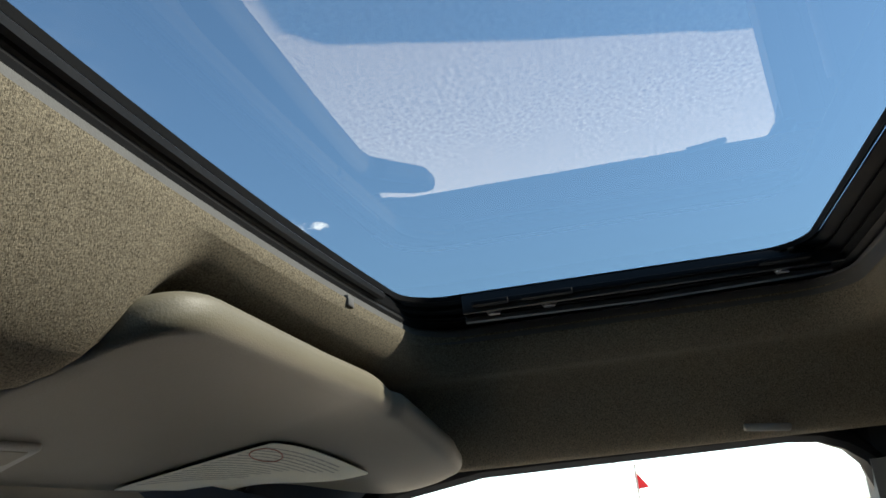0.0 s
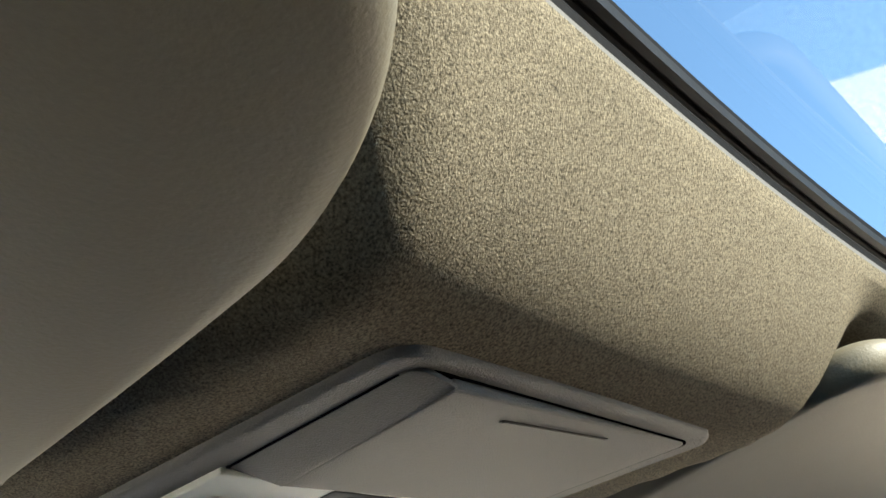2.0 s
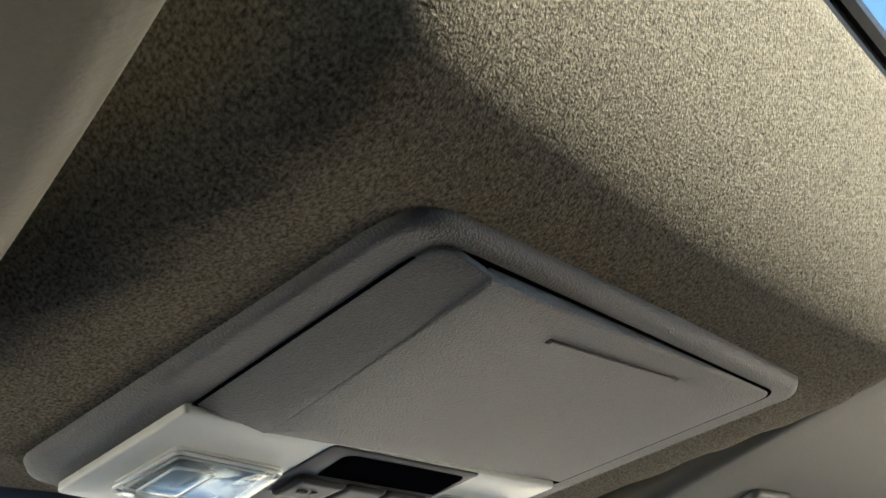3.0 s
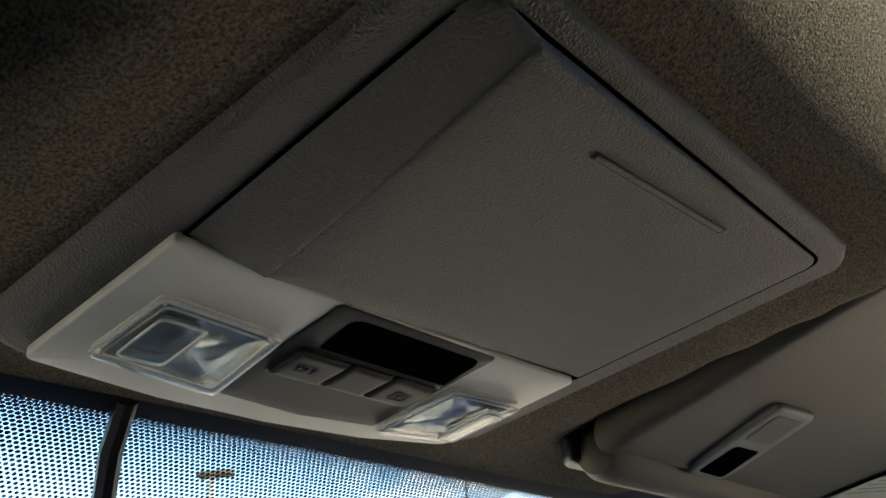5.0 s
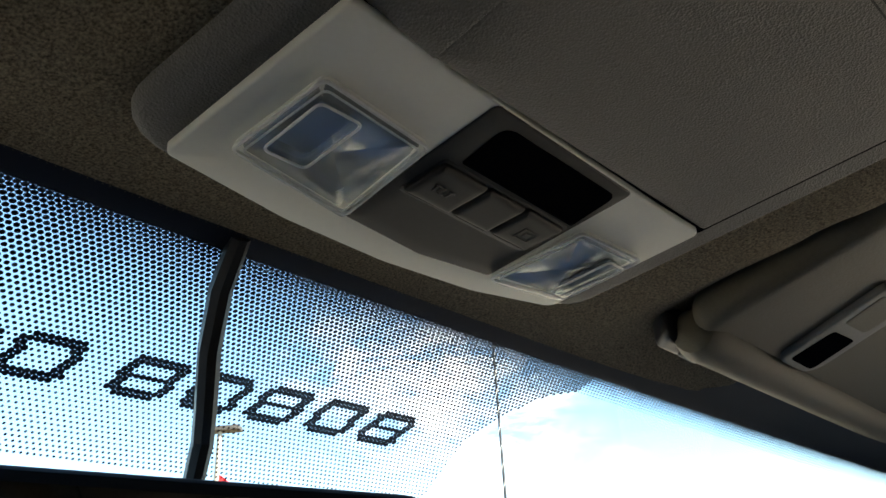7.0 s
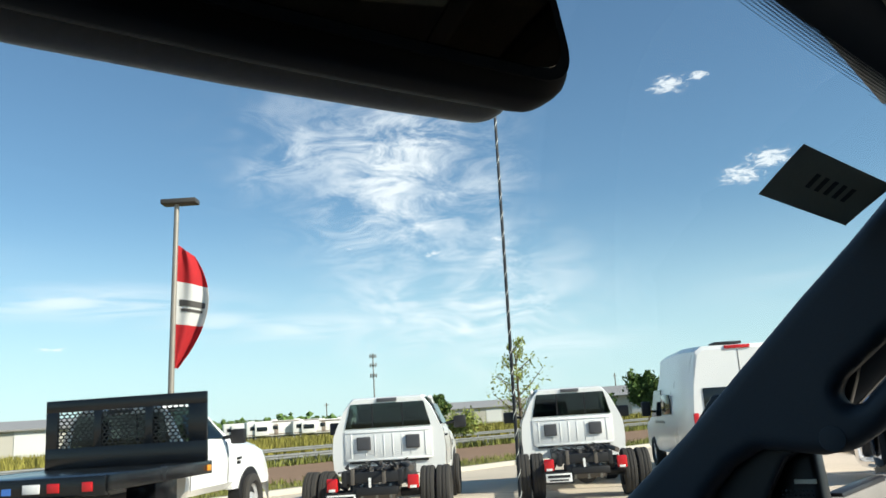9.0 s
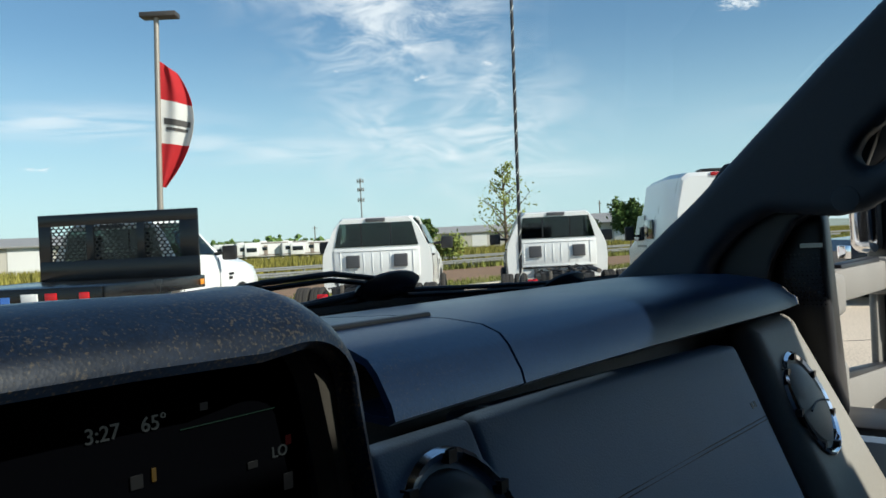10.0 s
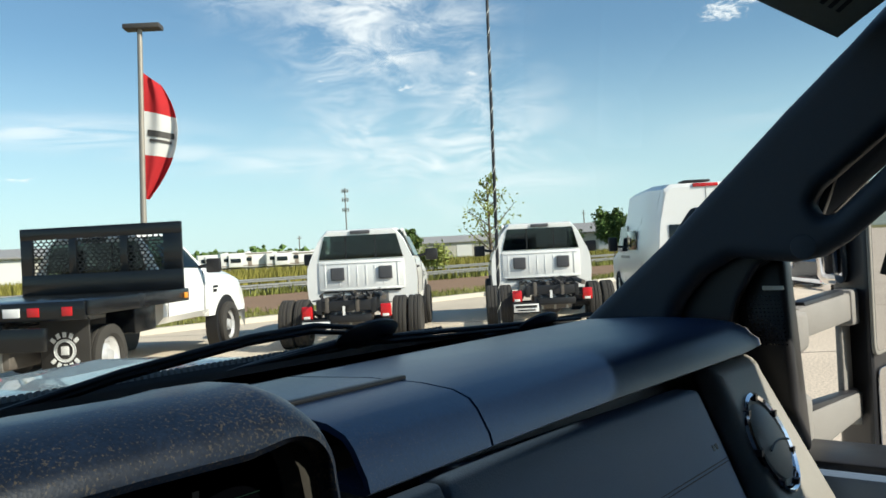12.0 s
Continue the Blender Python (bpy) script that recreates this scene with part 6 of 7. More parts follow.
def chassis(t, back):
    """A bare truck frame behind the cab, with dual rear wheels."""
    fr = part("frame_rail", box_bm(-0.47, -0.39, back, 0.6, 0.58, 0.80, 0.01), M_CHASSIS, t, "black frame rail")
    part("frame_rail", box_bm(0.39, 0.47, back, 0.6, 0.58, 0.80, 0.01), M_CHASSIS, t)
    for y in (back + 0.05, back + 0.55, -0.9, -0.35):
        part("cross_member", box_bm(-0.40, 0.40, y - 0.05, y + 0.05, 0.62, 0.78, 0.01), M_CHASSIS, t)
    part("axle", tube_bm([(-1.0, -1.40, 0.42), (1.0, -1.40, 0.42)], 0.07, 10), M_CHASSIS, t)
    bm = lathe_bm([(-0.2, 0.05), (-0.14, 0.19), (0.1, 0.2), (0.18, 0.06)], 16, "y")
    bmesh.ops.translate(bm, verts=bm.verts[:], vec=(0.05, -1.42, 0.43))
    part("differential", bm, M_CHASSIS, t)
    part("fuel_tank", box_bm(-0.33, 0.36, back + 0.10, back + 0.75, 0.36, 0.58, 0.04), M_TANK, t, "dull brown-grey fuel tank")
    for x in (-0.18, 0.05, 0.26):
        part("tank_strap", box_bm(x - 0.02, x + 0.02, back + 0.085, back + 0.76, 0.35, 0.59, 0.004), M_GALV, t)
    part("exhaust_pipe", tube_bm([(0.15, -0.2, 0.74), (0.22, -0.9, 0.80), (0.50, -1.5, 0.84), (0.58, -1.85, 0.80)], 0.045, 10), M_TANK, t, "dull grey exhaust pipe")
    part("brake_line", tube_bm([(-0.40, -0.1, 0.83), (-0.2, -0.6, 0.845), (0.05, -1.1, 0.83), (0.34, back + 0.1, 0.82)], 0.010, 6), M_GALV, t)
    for x, y in ((-0.30, back + 0.02), (-0.05, back + 0.30), (0.18, back + 0.02), (0.32, back + 0.45)):
        part("bracket", box_bm(x - 0.03, x + 0.03, y - 0.03, y + 0.03, 0.60, 0.84, 0.006), M_TANK, t)
    part("parts_tag", box_bm(-0.045, -0.005, back - 0.075, back - 0.070, 0.56, 0.70), M_SIGNWHITE, t, "small white paper tag", smooth=False)
    for s in (-1, 1):
        part("leaf_spring", tube_bm([(s * 0.52, -0.75, 0.62), (s * 0.53, -1.4, 0.50), (s * 0.52, -2.0, 0.62)], 0.035, 6), M_CHASSIS, t)
        for x in (0.80, 1.045):
            wheel(t, s * x, -1.40, 0.40, 0.225, s, x > 0.9)
    rng = random.Random(9)
    for k in range(14):
        a = Vector((rng.uniform(-0.5, 0.5), rng.uniform(back, -0.8), rng.uniform(0.70, 0.86)))
        pts = [a + Vector((rng.uniform(-0.14, 0.14), rng.uniform(-0.1, 0.35) * q, rng.uniform(-0.05, 0.07))) for q in range(5)]
        part("hose", tube_bm(pts, rng.uniform(0.010, 0.022), 6), M_CHASSIS if k % 3 else (M_GALV if k % 2 else M_TANK), t)


def tail_lamps(t, y, x, z):
    for s in (-1, 1):
        l = part("tail_lamp", box_bm(s * x - 0.085, s * x + 0.085, y - 0.05, y + 0.03, z - 0.10, z + 0.10, 0.02), M_TAIL, t, "red tail lamp")
        part("lamp_bracket", box_bm(s * x - 0.06, s * x + 0.06, y + 0.03, y + 0.2, z - 0.14, z + 0.02, 0.01), M_CHASSIS, l)
        part("reverse_lens", box_bm(s * x - 0.05, s * x + 0.05, y - 0.055, y - 0.045, z - 0.095, z - 0.055, 0.002), M_SIGNWHITE, l)


def chassis_truck(u, v, label):
    p = lot(u, v)
    t = thing("chassis_truck", label, "truck", "parked trucks", at=p, turn=-HEADING)
    pickup_cab(t)
    chassis(t, -2.05)
    tail_lamps(t, -2.0, 0.62, 0.61)
    part("plate_holder", box_bm(-0.72, -0.22, -2.10, -2.07, 0.30, 0.50, 0.008), M_CHASSIS, t)
    pl = part("dealer_plate", box_bm(-0.69, -0.25, -2.108, -2.10, 0.33, 0.47, 0.002), M_SIGNWHITE, t, "white dealer plate with dark bars")
    part("plate_bar", box_bm(-0.66, -0.28, -2.112, -2.107, 0.40, 0.445), M_CHASSIS, pl, smooth=False)
    part("plate_bar", box_bm(-0.63, -0.31, -2.112, -2.107, 0.35, 0.375), M_CHASSIS, pl, smooth=False)
    part("tow_hitch", box_bm(-0.25, 0.40, -2.12, -2.0, 0.44, 0.56, 0.02), M_CHASSIS, t)
    return t


chassis_truck(15.0, -2.46, "white chassis cab truck with a bare black frame")
chassis_truck(16.8, 0.93, "white chassis cab truck parked beside the other")


def flatbed_truck():
    p = (6.05, 11.52, 0.0)
    t = thing("flatbed_truck", "white pickup with a black steel flatbed and mesh headboard", "truck", "parked trucks", at=p, turn=-59)
    cab = new("cab")
    pickup_cab_shift = 0.40
    pickup_cab(cab)
    cab.parent = t
    cab.location = (0, pickup_cab_shift, 0)
    # one level only: the cab's parts hang on the truck
    for o in list(cab.children):
        o.parent = t
        o.matrix_basis = Matrix.Translation((0, pickup_cab_shift, 0)) @ o.matrix_basis
    bpy.data.objects.remove(cab)
    deck = part("deck", box_bm(-1.22, 1.22, -2.6, 0.10, 1.06, 1.13, 0.01), M_BEDBLACK, t, "glossy black steel deck")
    part("deck_rail", box_bm(1.20, 1.26, -2.6, 0.12, 0.96, 1.135, 0.01), M_BEDBLACK, deck)
    part("deck_rail", box_bm(-1.26, -1.20, -2.6, 0.12, 0.96, 1.135, 0.01), M_BEDBLACK, deck)
    part("rear_skirt", box_bm(-1.22, 1.22, -2.64, -2.56, 0.92, 1.13, 0.01), M_BEDBLACK, deck)
    for x, m, w in ((0.62, M_TAIL, 0.07), (1.02, M_TAIL, 0.06), (0.36, M_SIGNBLUE, 0.10)):
        lamp = part("marker_lamp" if m is M_TAIL else "sticker", box_bm(x - w, x + w, -2.655, -2.635, 0.97, 1.07, 0.005), m if m is M_TAIL else M_SIGNWHITE, deck)
        if m is not M_TAIL:
            part("sticker_field", box_bm(x - 0.02, x + w - 0.012, -2.658, -2.654, 0.985, 1.055), m, lamp, smooth=False)
            part("sticker_field", box_bm(x - w + 0.02, x - w + 0.05, -2.658, -2.654, 1.0, 1.04), m, lamp, smooth=False)
    part("side_marker", box_bm(1.255, 1.275, -0.06, 0.06, 1.00, 1.08, 0.01), M_AMBERLAMP, deck)
    hb = part("headboard", box_bm(-1.22, 1.22, 0.02, 0.08, 1.13, 1.42, 0.006), M_BEDBLACK, t, "black headboard with three mesh windows")
    part("headboard_frame", box_bm(-1.22, 1.22, 0.02, 0.08, 1.93, 2.10, 0.006), M_BEDBLACK, hb)
    for a, b in ((-1.22, -1.04), (-0.48, -0.37), (0.30, 0.41), (0.95, 1.22)):
        part("headboard_frame", box_bm(a, b, 0.022, 0.078, 1.41, 1.94, 0.006), M_BEDBLACK, hb)
    for a, b in ((-1.04, -0.48), (-0.37, 0.30), (0.41, 0.95)):
        bm = bmesh.new()
        dx, dz = 0.085, 0.048
        for r in range(12):
            z = 1.40 + r * dz
            n = int((b - a) / dx) + 1
            for c in range(n + 1):
                x = a + (c + 0.5 * (r % 2)) * dx
                for x1, z1 in ((x + dx / 2, z + dz * 0.5), (x - dx / 2, z + dz * 0.5)):
                    if z1 < 1.95 and a - 0.02 <= min(x, x1) and max(x, x1) <= b + 0.02:
                        bmesh_bar(bm, (x, 0.05, z), (x1, 0.05, z1), 0.0085)
                if z < 1.92:
                    bmesh_bar(bm, (x + dx / 2, 0.05, z + dz * 0.5), (x + dx / 2, 0.05, z + dz), 0.0085)
        part("mesh_panel", bm, M_BEDBLACK, hb, "expanded steel mesh", smooth=False)
    for o in (deck, hb):
        for q in [o] + list(o.children):
            q.data.transform(Matrix.Translation((0.14, 0.26, 0.0)))
    chassis(t, -2.35)
    for s in (-1, 1):
        f = part("mud_flap", box_bm(s * 0.92 - 0.30, s * 0.92 + 0.30, -2.05, -2.02, 0.28, 0.92, 0.004), M_TYRE, t, "black mud flap with a round white emblem")
        if s > 0:
            ring = lathe_bm([(-0.004, 0.135), (0.004, 0.135), (0.004, 0.10), (-0.004, 0.10)], 24, "y", caps=False)
            bmesh.ops.translate(ring, verts=ring.verts[:], vec=(s * 0.92, -2.056, 0.55))
            part("emblem_ring", ring, M_SIGNWHITE, f)
            part("emblem_core", box_bm(s * 0.92 - 0.05, s * 0.92 + 0.05, -2.058, -2.050, 0.50, 0.60, 0.004), M_SIGNWHITE, f)
            for k in range(5):
                a = radians(40 + 25 * k)
                for q in (1, -1):
                    bar = box_bm(-0.022, 0.022, -0.004, 0.004, -0.03, 0.03)
                    ob = part("emblem_bar", bar, M_SIGNWHITE, f, smooth=False)
                    ob.matrix_basis = Matrix.Translation((s * 0.92 + 0.185 * math.cos(a), -2.055, 0.55 + q * 0.185 * math.sin(a))) @ Matrix.Rotation(math.pi / 2 - q * a, 4, "Y")
        part("tool_box", box_bm(s * 0.98 - 0.2, s * 0.98 + 0.2, -0.85, -0.25, 0.62, 1.0, 0.01), M_BEDBLACK, t)
    for s in (-1, 1):
        part("tail_lamp", lathe_bm([(-0.02, 0.08), (-0.04, 0.075), (-0.05, 0.05)], 16, "y"), M_TAIL, t, "round red tail lamp").matrix_basis = Matrix.Translation((s * 0.35, -2.60, 0.74))
    part("bumper_bar", box_bm(-1.0, 1.0, -2.6, -2.5, 0.60, 0.86, 0.01), M_BEDBLACK, t)


def bmesh_bar(bm, a, b, r):
    a, b = Vector(a), Vector(b)
    d = (b - a).normalized()
    n = Vector((d.z, 0, -d.x)) * r
    o = Vector((0, 0.006, 0))
    q = [bm.verts.new(p) for p in (a - n - o, a + n - o, b + n - o, b - n - o, a - n + o, a + n + o, b + n + o, b - n + o)]
    for f in ((0, 1, 2, 3), (7, 6, 5, 4), (0, 4, 5, 1), (3, 2, 6, 7)):
        bm.faces.new([q[i] for i in f])


flatbed_truck()


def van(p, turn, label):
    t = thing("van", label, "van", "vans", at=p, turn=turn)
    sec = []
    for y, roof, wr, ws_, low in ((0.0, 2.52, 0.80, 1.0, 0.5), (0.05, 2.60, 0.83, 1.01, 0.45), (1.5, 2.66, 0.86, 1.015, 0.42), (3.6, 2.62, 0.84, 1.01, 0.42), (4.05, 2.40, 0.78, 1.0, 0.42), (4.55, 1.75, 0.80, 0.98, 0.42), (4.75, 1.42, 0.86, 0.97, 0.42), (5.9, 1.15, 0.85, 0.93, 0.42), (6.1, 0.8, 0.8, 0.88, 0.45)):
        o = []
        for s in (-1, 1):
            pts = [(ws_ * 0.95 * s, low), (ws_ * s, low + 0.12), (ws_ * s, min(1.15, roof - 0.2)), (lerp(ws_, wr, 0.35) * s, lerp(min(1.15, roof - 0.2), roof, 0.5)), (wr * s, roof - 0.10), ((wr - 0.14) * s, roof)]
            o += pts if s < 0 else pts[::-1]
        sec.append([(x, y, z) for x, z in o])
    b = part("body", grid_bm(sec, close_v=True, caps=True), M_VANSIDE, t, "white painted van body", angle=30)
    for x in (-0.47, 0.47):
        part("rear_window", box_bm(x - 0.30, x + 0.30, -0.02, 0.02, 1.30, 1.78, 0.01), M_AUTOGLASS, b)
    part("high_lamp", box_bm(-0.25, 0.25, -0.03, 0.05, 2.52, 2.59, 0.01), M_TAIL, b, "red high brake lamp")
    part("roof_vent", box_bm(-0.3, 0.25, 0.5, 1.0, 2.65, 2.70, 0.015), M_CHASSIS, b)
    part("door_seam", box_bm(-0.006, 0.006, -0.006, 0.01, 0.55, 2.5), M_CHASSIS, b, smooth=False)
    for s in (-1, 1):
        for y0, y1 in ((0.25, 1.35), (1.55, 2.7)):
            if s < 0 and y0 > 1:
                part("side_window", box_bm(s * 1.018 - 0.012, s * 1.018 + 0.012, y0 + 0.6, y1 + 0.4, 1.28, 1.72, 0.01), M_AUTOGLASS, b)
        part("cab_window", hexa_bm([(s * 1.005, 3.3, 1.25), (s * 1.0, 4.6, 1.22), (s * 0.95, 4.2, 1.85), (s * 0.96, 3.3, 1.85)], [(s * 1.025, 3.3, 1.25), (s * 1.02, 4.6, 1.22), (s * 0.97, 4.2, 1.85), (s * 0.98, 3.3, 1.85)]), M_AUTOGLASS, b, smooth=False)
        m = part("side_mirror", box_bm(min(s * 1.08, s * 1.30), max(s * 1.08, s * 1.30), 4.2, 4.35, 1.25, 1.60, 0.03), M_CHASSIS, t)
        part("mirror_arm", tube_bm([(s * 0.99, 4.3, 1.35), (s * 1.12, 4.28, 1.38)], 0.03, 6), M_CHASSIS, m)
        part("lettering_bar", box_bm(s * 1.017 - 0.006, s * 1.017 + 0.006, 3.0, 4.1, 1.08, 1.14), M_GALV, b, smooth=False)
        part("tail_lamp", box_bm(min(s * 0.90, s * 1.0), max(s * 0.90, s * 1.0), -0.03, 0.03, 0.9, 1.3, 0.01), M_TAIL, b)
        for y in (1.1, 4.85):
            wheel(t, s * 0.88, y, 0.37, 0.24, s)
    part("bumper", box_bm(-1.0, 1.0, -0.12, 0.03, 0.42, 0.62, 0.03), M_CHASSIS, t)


van(lot(17.0, 4.33), -HEADING, "white high-roof cargo van parked beside the trucks")
# one more van, unseen, is added behind, past the rear door, to cast the shade on the ground beside the cab that shows
# in the roof glass
van((2.96, -2.75, 0.0), 180, "unseen white high-roof cargo van added tail first behind to cast shade")



def dark_pickup(u, v, turn):
    p = lot(u, v)
    t = thing("dark_pickup", "glossy black pickup with chrome trim", "pickup", at=p, turn=turn)
    sec = []
    for y, z, w in ((-2.9, 1.05, 0.93), (-2.85, 1.22, 0.97), (-1.2, 1.24, 0.99), (1.4, 1.22, 0.99), (2.6, 1.14, 0.97), (2.85, 0.95, 0.92)):
        sec.append([(-w * 0.95, y, 0.5), (-w, y, 0.7), (-w, y, z - 0.12), (-w + 0.06, y, z), (w - 0.06, y, z), (w, y, z - 0.12), (w, y, 0.7), (w * 0.95, y, 0.5)])
    b = part("body", grid_bm(sec, close_v=True, caps=True), M_CARDARK, t, "glossy black body", angle=30)
    top = []
    for y, z, w in ((-1.15, 1.24, 0.90), (-0.95, 1.80, 0.72), (0.35, 1.84, 0.74), (1.25, 1.24, 0.88)):
        top.append([(-w - 0.02, y, 1.2), (-w, y, z), (w, y, z), (w + 0.02, y, 1.2)])
    part("cabin", grid_bm(top, close_v=True, caps=True), M_AUTOGLASS, t, "dark glazed cabin", angle=30)
    for s in (-1, 1):
        part("side_strip", box_bm(min(s * 0.985, s * 1.005), max(s * 0.985, s * 1.005), -2.7, 2.4, 0.86, 0.92, 0.004), M_CHROME, b)
        part("side_step", box_bm(min(s * 0.95, s * 1.08), max(s * 0.95, s * 1.08), -1.1, 1.2, 0.42, 0.50, 0.02), M_CHROME, b)
        part("head_lamp", box_bm(min(s * 0.60, s * 0.95), max(s * 0.60, s * 0.95), 2.78, 2.88, 0.82, 1.05, 0.02), M_CHROME, b)
        for y in (-1.75, 1.75):
            wheel(t, s * 0.88, y, 0.38, 0.26, s)
    part("bumper", box_bm(-0.95, 0.95, 2.8, 2.95, 0.45, 0.66, 0.03), M_CHROME, b)
    part("rear_bumper", box_bm(-0.95, 0.95, -3.0, -2.88, 0.45, 0.66, 0.03), M_CHROME, b)


dark_pickup(15.5, 8.5, -HEADING + 90)


# ---- street lamp with its banner, the second pole ----
def street_lamp():
    t = thing("street_lamp", "bronze street lamp pole with a flat lamp head", "street lamp", at=(12.92, 20.46, 0))
    part("pole", tube_bm([(0, 0, 0), (0.03, -0.02, 3), (0.14, -0.10, 7.95)], [0.10, 0.085, 0.07], 12), M_POLE, t)
    part("foot", lathe_bm([(0, 0.32), (0.6, 0.30), (0.62, 0.26)], 20, "z"), M_KERB, t)
    h = box_bm(-0.50, 0.50, -0.22, 0.22, 7.93, 8.07, 0.03)
    bmesh.ops.rotate(h, verts=h.verts[:], cent=(0, 0, 8), matrix=Matrix.Rotation(radians(-52), 3, "Z"))
    bmesh.ops.translate(h, verts=h.verts[:], vec=(0.22, -0.14, 0))
    part("lamp_head", h, M_LAMPHEAD, t)
    b = thing("banner_flag", "red and white banner flag tied to the lamp pole", "flag", at=(12.92, 20.46, 0))
    z1, z0 = 6.75, 3.30

    def place(u, v):
        # u out from the pole, v from the top down
        reach = 0.95 * (0.08 + math.sin(math.pi * min(1.0, 0.10 + 0.90 * v)) ** 0.8)
        fold = 0.16 * math.sin(u * 8.5 + v * 3.0) * u
        drop = -0.30 * u * (1 - v)
        d = Vector((0.60, -0.80, 0)).normalized()
        n = Vector((0.80, 0.60, 0)).normalized()
        k = lerp(z1, z0, v)
        q = Vector((0.03 + 0.105 * (k - 3) / 4.95, -0.02 - 0.075 * (k - 3) / 4.95, k))
        return q + d * (0.07 + reach * u * 0.85) + n * (fold + 0.16 * u) + Vector((0, 0, drop))

    for name, v0, v1, m in (("red_stripe", 0.0, 0.30, M_FLAGRED), ("white_stripe", 0.30, 0.65, M_FLAGWHITE), ("red_stripe", 0.65, 1.0, M_FLAGRED)):
        part(name, thick(grid_bm([[place(u / 16, lerp(v0, v1, k / 8)) for u in range(17)] for k in range(9)]), 0.006), m, b)
    for v0, v1, u0, u1 in ((0.445, 0.495, 0.10, 0.85), (0.515, 0.54, 0.16, 0.78)):
        rows = [[place(lerp(u0, u1, u / 10), lerp(v0, v1, k / 2)) + Vector((-0.013, -0.013, 0)) for u in range(11)] for k in range(3)]
        part("dark_bar", thick(grid_bm(rows), 0.003), M_LAMPHEAD, b)
    s = thing("flag_pole", "thin pole with a small red pennant beyond the door window", "flag pole", at=(30, -0.35, 0))
    part("pole", tube_bm([(0, 0, 0), (0, 0, 3.45)], 0.03, 8), M_POLE, s)
    part("pole_arm", tube_bm([(0, 0, 3.42), (0, -0.45, 3.46)], 0.02, 6), M_POLE, s)
    rows = [[(0.02 * math.sin(4 * k + 3 * j), 0.04 - (0.42 * j / 6) * (k / 6), 3.22 - 0.60 * k / 6 + 0.04 * j / 6) for j in range(7)] for k in range(7)]
    part("pennant", thick(grid_bm(rows), 0.006), M_FLAGRED, s, "small red pennant")


street_lamp()


def cell_mast():
    t = thing("radio_mast", "grey radio mast with panel antennas far away", "mast", at=(290, 275.7, 0))
    part("pole", tube_bm([(0, 0, 0), (0, 0, 34)], [0.45, 0.28], 10), M_GALV, t)
    for z in (32.6, 28.4, 23.5):
        for k in range(6):
            a = k * math.pi / 3
            part("antenna_panel", box_bm(1.5 * math.cos(a) - 0.13, 1.5 * math.cos(a) + 0.13, 1.5 * math.sin(a) - 0.13, 1.5 * math.sin(a) + 0.13, z - 0.9, z + 0.9), M_GALV, t, smooth=False)
        part("platform", lathe_bm([(z - 0.08, 1.3), (z + 0.08, 1.3)], 12, "z"), M_GALV, t)


cell_mast()


# ---- trees ----
def tree(at, height, crown, seed, leaves, size, m, label, sparse=1.0):
    rng = random.Random(seed)
    t = thing("tree", label, "tree", "trees", at=at)
    trunk = tube_bm([(0, 0, -0.2), (0.03, 0.02, height * 0.4), (0.0, 0.05, height * 0.95)], [height * 0.017, height * 0.012, height * 0.003], 8)
    tips = []
    for k in range(16):
        z = height * lerp(0.34, 0.9, k / 15)
        a = k * 2.4 + rng.uniform(-0.4, 0.4)
        l = crown * lerp(1.0, 0.30, k / 15) * rng.uniform(0.6, 1.15)
        p0 = Vector((0.02, 0.03, z))
        p1 = p0 + Vector((math.cos(a) * l * 0.5, math.sin(a) * l * 0.5, l * 0.45))
        p2 = p0 + Vector((math.cos(a) * l, math.sin(a) * l, l * 0.85 + rng.uniform(-0.2, 0.2) * l))
        add_bm(trunk, tube_bm([p0, p1, p2], [height * 0.006, height * 0.004, height * 0.0015], 5))
        tips += [(p0.lerp(p1, 0.7), l * 0.22), (p1, l * 0.30), (p1.lerp(p2, 0.6), l * 0.30), (p2, l * 0.26)]
    part("trunk", trunk, M_BARK, t, "thin bare trunk with limbs")
    verts, faces = [], []
    for _ in range(leaves):
        c, r = rng.choice(tips)
        p = c + Vector((rng.gauss(0, 1), rng.gauss(0, 1), rng.gauss(0, 0.9))) * r * 0.75
        a = Vector((rng.uniform(-1, 1), rng.uniform(-1, 1), rng.uniform(-1, 1))).normalized()
        b = a.cross(Vector((rng.uniform(-1, 1), rng.uniform(-1, 1), rng.uniform(-1, 1)))).normalized()
        s = size * rng.uniform(0.6, 1.3)
        i = len(verts)
        verts += [p - a * s, p + b * s * 0.5, p + a * s, p - b * s * 0.5]
        faces.append((i, i + 1, i + 2, i + 3))
    me = bpy.data.meshes.new("crown")
    me.from_pydata(verts, [], faces)
    me.materials.append(m)
    ob = new("crown", me)
    ob.parent = t
    ob["label"] = "sparse green leaves"


tree((21.4, 14.8, -0.05), 3.95, 0.95, 11, 850, 0.060, M_LEAF, "slender young tree with sparse green leaves")
tree((63.1, 30.3, -0.1), 4.0, 1.8, 12, 5000, 0.19, M_DARKLEAF, "round dark green tree across the road")
tree((61.0, 33.5, -0.1), 2.2, 1.6, 13, 2500, 0.2, M_DARKLEAF, "low dark green tree across the road")
tree((33.5, 29.2, -0.1), 1.9, 1.4, 17, 2600, 0.10, M_LEAF, "yellow-green bush beside the guard rail")
tree((36.2, 28.6, -0.1), 1.5, 1.2, 18, 2200, 0.10, M_LEAF, "low yellow-green bush beside the guard rail")
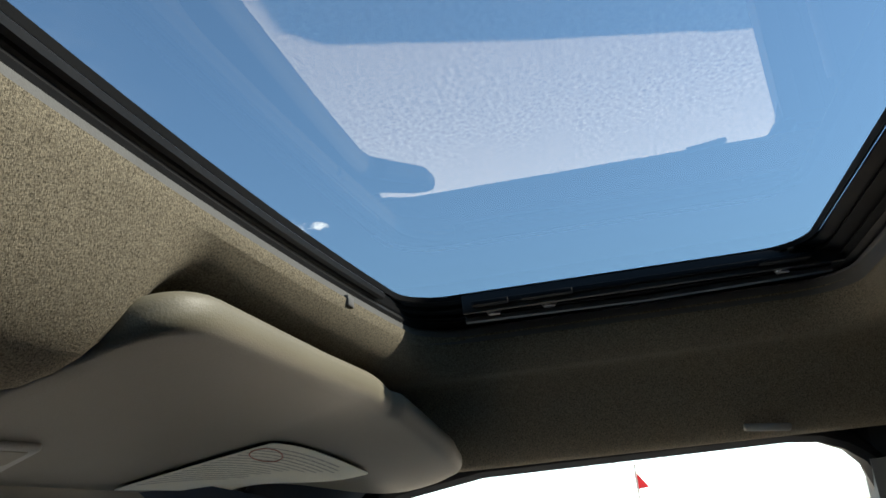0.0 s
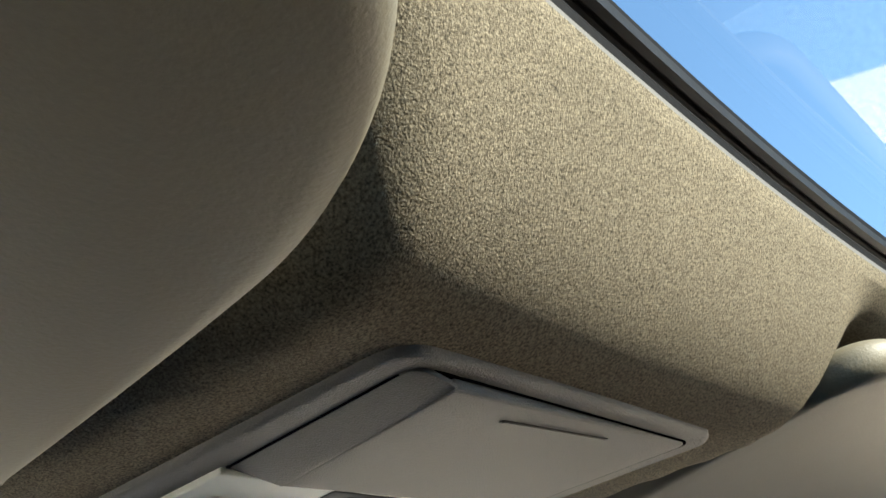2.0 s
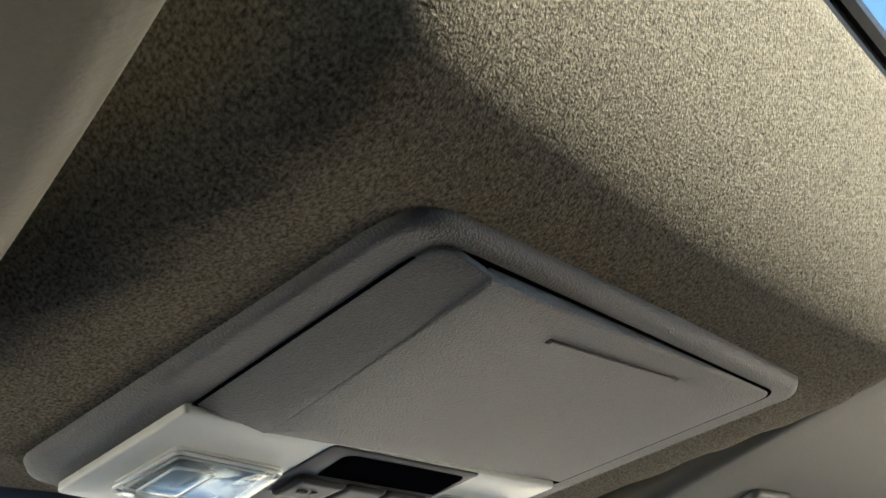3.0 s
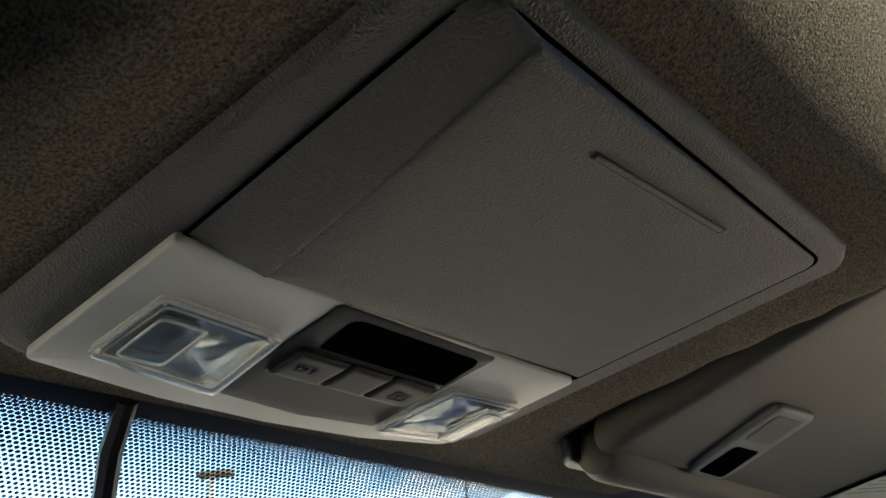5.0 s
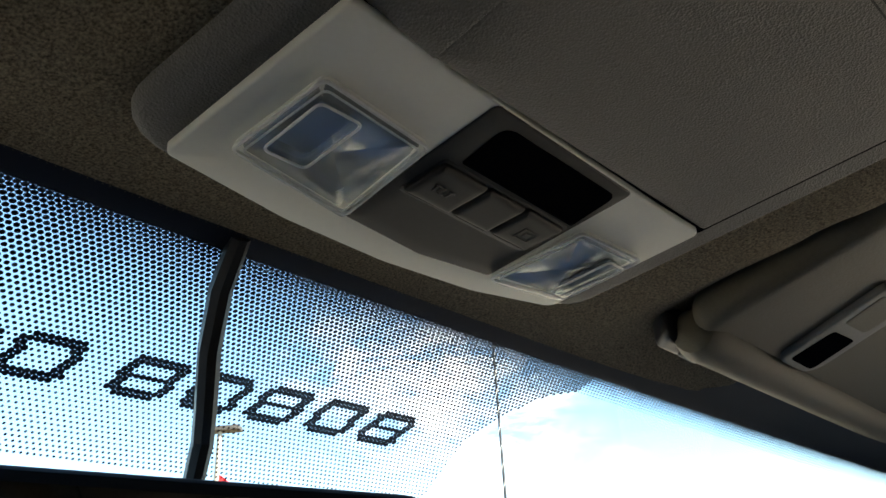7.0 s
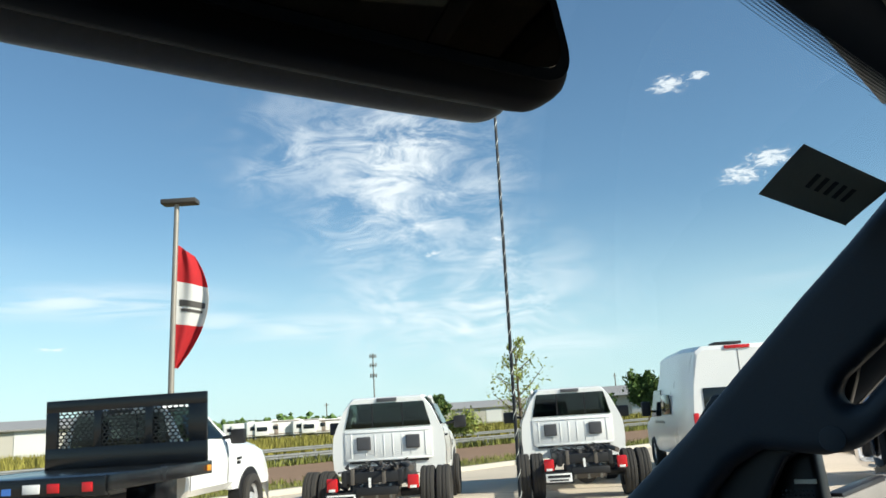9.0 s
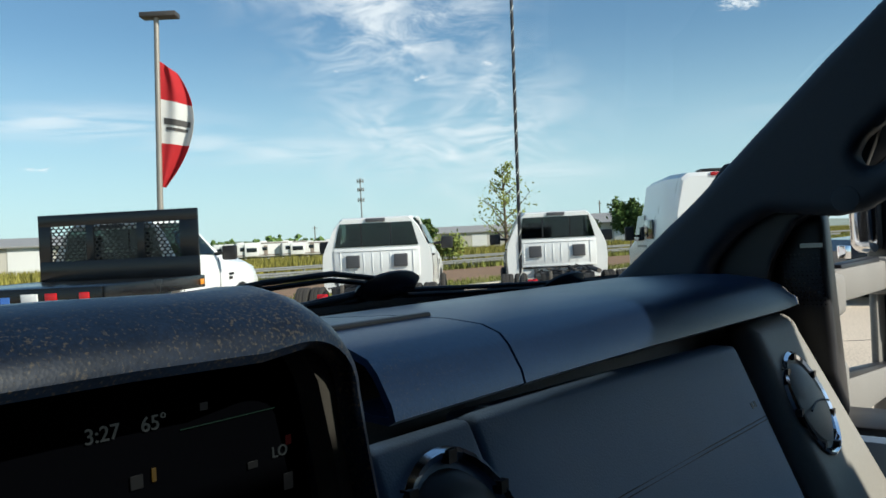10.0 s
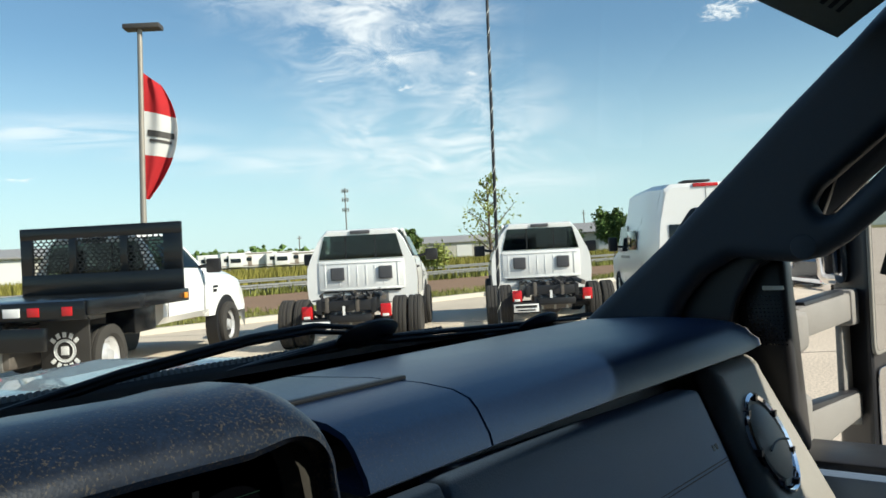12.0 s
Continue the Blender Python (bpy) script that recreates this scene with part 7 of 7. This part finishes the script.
tree((112.0, 92.0, -0.1), 5.6, 2.0, 14, 3200, 0.30, M_DARKLEAF, "round tree behind the trailers")
tree((47.0, 118.0, -0.1), 5.0, 2.4, 15, 2800, 0.34, M_DARKLEAF, "round tree beside the far building")


def far_woods():
    rng = random.Random(21)
    verts, faces = [], []

    def clump(x, y, z, r, h):
        for _ in range(26):
            p = Vector((x + rng.gauss(0, 0.45) * r, y + rng.gauss(0, 0.45) * r, z + abs(rng.gauss(0.5, 0.28)) * h))
            s = r * rng.uniform(0.16, 0.34)
            a = Vector((rng.uniform(-1, 1), rng.uniform(-1, 1), rng.uniform(-1, 1))).normalized()
            b = a.cross(Vector((0.3, 0.5, 1))).normalized()
            c = a.cross(b)
            i = len(verts)
            verts.extend([p + a * s, p + b * s, p - a * s, p - b * s, p + c * s, p - c * s])
            faces.extend([(i, i + 1, i + 4), (i + 1, i + 2, i + 4), (i + 2, i + 3, i + 4), (i + 3, i, i + 4), (i + 1, i, i + 5), (i + 2, i + 1, i + 5), (i + 3, i + 2, i + 5), (i, i + 3, i + 5)])

    for k in range(620):
        az = radians(rng.uniform(8, 72))
        d = rng.uniform(230, 420)
        h = rng.uniform(2.6, 5.0) * d / 300
        clump(d * math.sin(az), d * math.cos(az), -0.5, h * 1.0, h)
    me = bpy.data.meshes.new("far_woods")
    me.from_pydata(verts, [], faces)
    me.materials.append(M_DARKLEAF)
    tagged(new("far_woods", me), "dark green woods along the skyline", "woods", kind="stuff")
    rows = []
    for d, k in ((700, 0.0), (1000, 0.7), (1400, 1.0), (2000, 0.4)):
        row = []
        for j in range(90):
            az = radians(-30 + j * 2)
            h = k * (12 + 5 * noise.noise(Vector((az * 3, 0.5, 0))) + 5 * noise.noise(Vector((az * 11, 2.5, 0)))) * d / 1000
            row.append((d * math.sin(az), d * math.cos(az), h - 0.5))
        rows.append(row)
    tagged(part("hills", grid_bm(rows), M_HAZEDHILL), "low wooded hills on the horizon, haze painted into their colour", "hills", kind="structure")


far_woods()


# ---- trailers and sheds across the road ----
def trailer(x, y, turn, length, height, label):
    t = thing("travel_trailer", label, "trailer", "travel trailers", at=(x, y, -0.1), turn=turn)
    b = part("body", box_bm(-length / 2, length / 2, -1.2, 1.2, 0.55, height, 0.14, 3), M_RV, t, "white trailer body")
    part("skirt", box_bm(-length / 2 + 0.3, length / 2 - 0.3, -1.1, 1.1, 0.35, 0.58, 0.02), M_CHASSIS, t)
    part("side_stripe", box_bm(-length / 2 + 0.2, length / 2 - 0.2, -1.225, -1.19, 0.75, 0.92), M_RVTRIM, b, smooth=False)
    n = max(2, int(length / 2.6))
    for k in range(n):
        cx = lerp(-length / 2 + 1.0, length / 2 - 1.0, k / (n - 1))
        part("window", box_bm(cx - 0.42, cx + 0.42, -1.23, -1.19, 1.55, 2.15, 0.01), M_AUTOGLASS, b)
    so = part("slide_out", box_bm(-length * 0.36, -length * 0.12, -1.62, -1.15, 0.7, height - 0.3, 0.03), M_RV, b, "slide-out bay")
    part("window", box_bm(-length * 0.33, -length * 0.15, -1.65, -1.61, 1.35, 2.05, 0.01), M_AUTOGLASS, so)
    part("awning", tube_bm([(-0.5, -1.27, height - 0.14), (length * 0.42, -1.27, height - 0.14)], 0.08, 8), M_RVTRIM, b)
    part("door", box_bm(-0.2, 0.45, -1.225, -1.19, 0.7, 2.4, 0.01), M_RVTRIM if length > 8 else M_RV, b)
    part("roof_unit", box_bm(-0.5, 0.5, -0.4, 0.4, height, height + 0.22, 0.04), M_RV, b)
    for s in (-0.6, 0.6):
        for q in (-1, 1):
            wheel(t, q * 0, 0, 0.33, 0.2, 1).matrix_basis = pose(s, q * 1.0, 0.33, 0, 0, 90)


rng_t = random.Random(5)
for k, (col, D) in enumerate(((392, 112), (432, 108), (472, 112), (515, 108), (548, 114), (582, 110), (412, 128), (455, 126), (500, 127), (760, 150), (790, 152), (820, 150), (850, 155), (6, 72), (44, 73))):
    brg = radians(53.1 + math.degrees(math.atan((col - 784) / 1468)))
    D *= 1.3
    trailer(D * math.sin(brg), D * math.cos(brg), rng_t.uniform(-14, -4) - (20 if col > 700 else 25), rng_t.uniform(7.0, 10.0) if col > 100 else 6.0, rng_t.uniform(2.6, 2.95), "white travel trailer parked across the road")


def shed(col, D, w, d, h, ridge, turn, label):
    brg = radians(53.1 + math.degrees(math.atan((col - 784) / 1468)))
    t = thing("shed", label, "building", "sheds", at=(D * math.sin(brg), D * math.cos(brg), -0.1), turn=turn)
    part("wall", box_bm(-w / 2, w / 2, -d / 2, d / 2, 0, h), M_SHED, t, smooth=False)
    e = 0.5
    part("roof", thick(grid_bm([[(-w / 2 - e, -d / 2 - e, h), (w / 2 + e, -d / 2 - e, h)], [(-w / 2 - e, 0, ridge), (w / 2 + e, 0, ridge)], [(-w / 2 - e, d / 2 + e, h), (w / 2 + e, d / 2 + e, h)]]), 0.15), M_SHEDROOF, t, smooth=False)
    for k in range(int(w / 7)):
        x = -w / 2 + 3.5 + k * 7
        part("bay_door", box_bm(x - 1.6, x + 1.6, -d / 2 - 0.06, -d / 2 + 0.02, 0, 2.9), M_RV if k % 2 else M_SHEDROOF, t, smooth=False)


shed(800, 185, 46, 16, 3.4, 4.9, -50, "long low grey metal shed behind the trailers")
shed(24, 92, 22, 12, 3.0, 3.9, -30, "tan metal shed beside the trailers")
shed(1062, 120, 18, 12, 3.2, 4.6, -70, "grey metal shed behind the trucks")


def utility_line():
    for col, D in ((1030, 150), (693, 260), (528, 420)):
        brg = radians(53.1 + math.degrees(math.atan((col - 784) / 1468)))
        t = thing("utility_pole", "thin wooden utility pole far away", "utility pole", "utility poles", at=(D * math.sin(brg), D * math.cos(brg), 0))
        part("pole", tube_bm([(0, 0, 0), (0, 0, (0.050 if D < 200 else 0.030) * D)], 0.0006 * D, 6), M_BARK, t)
        part("cross_arm", box_bm(-0.004 * D, 0.004 * D, -0.05, 0.05, (0.046 if D < 200 else 0.027) * D, (0.0467 if D < 200 else 0.0277) * D), M_BARK, t, smooth=False)


utility_line()
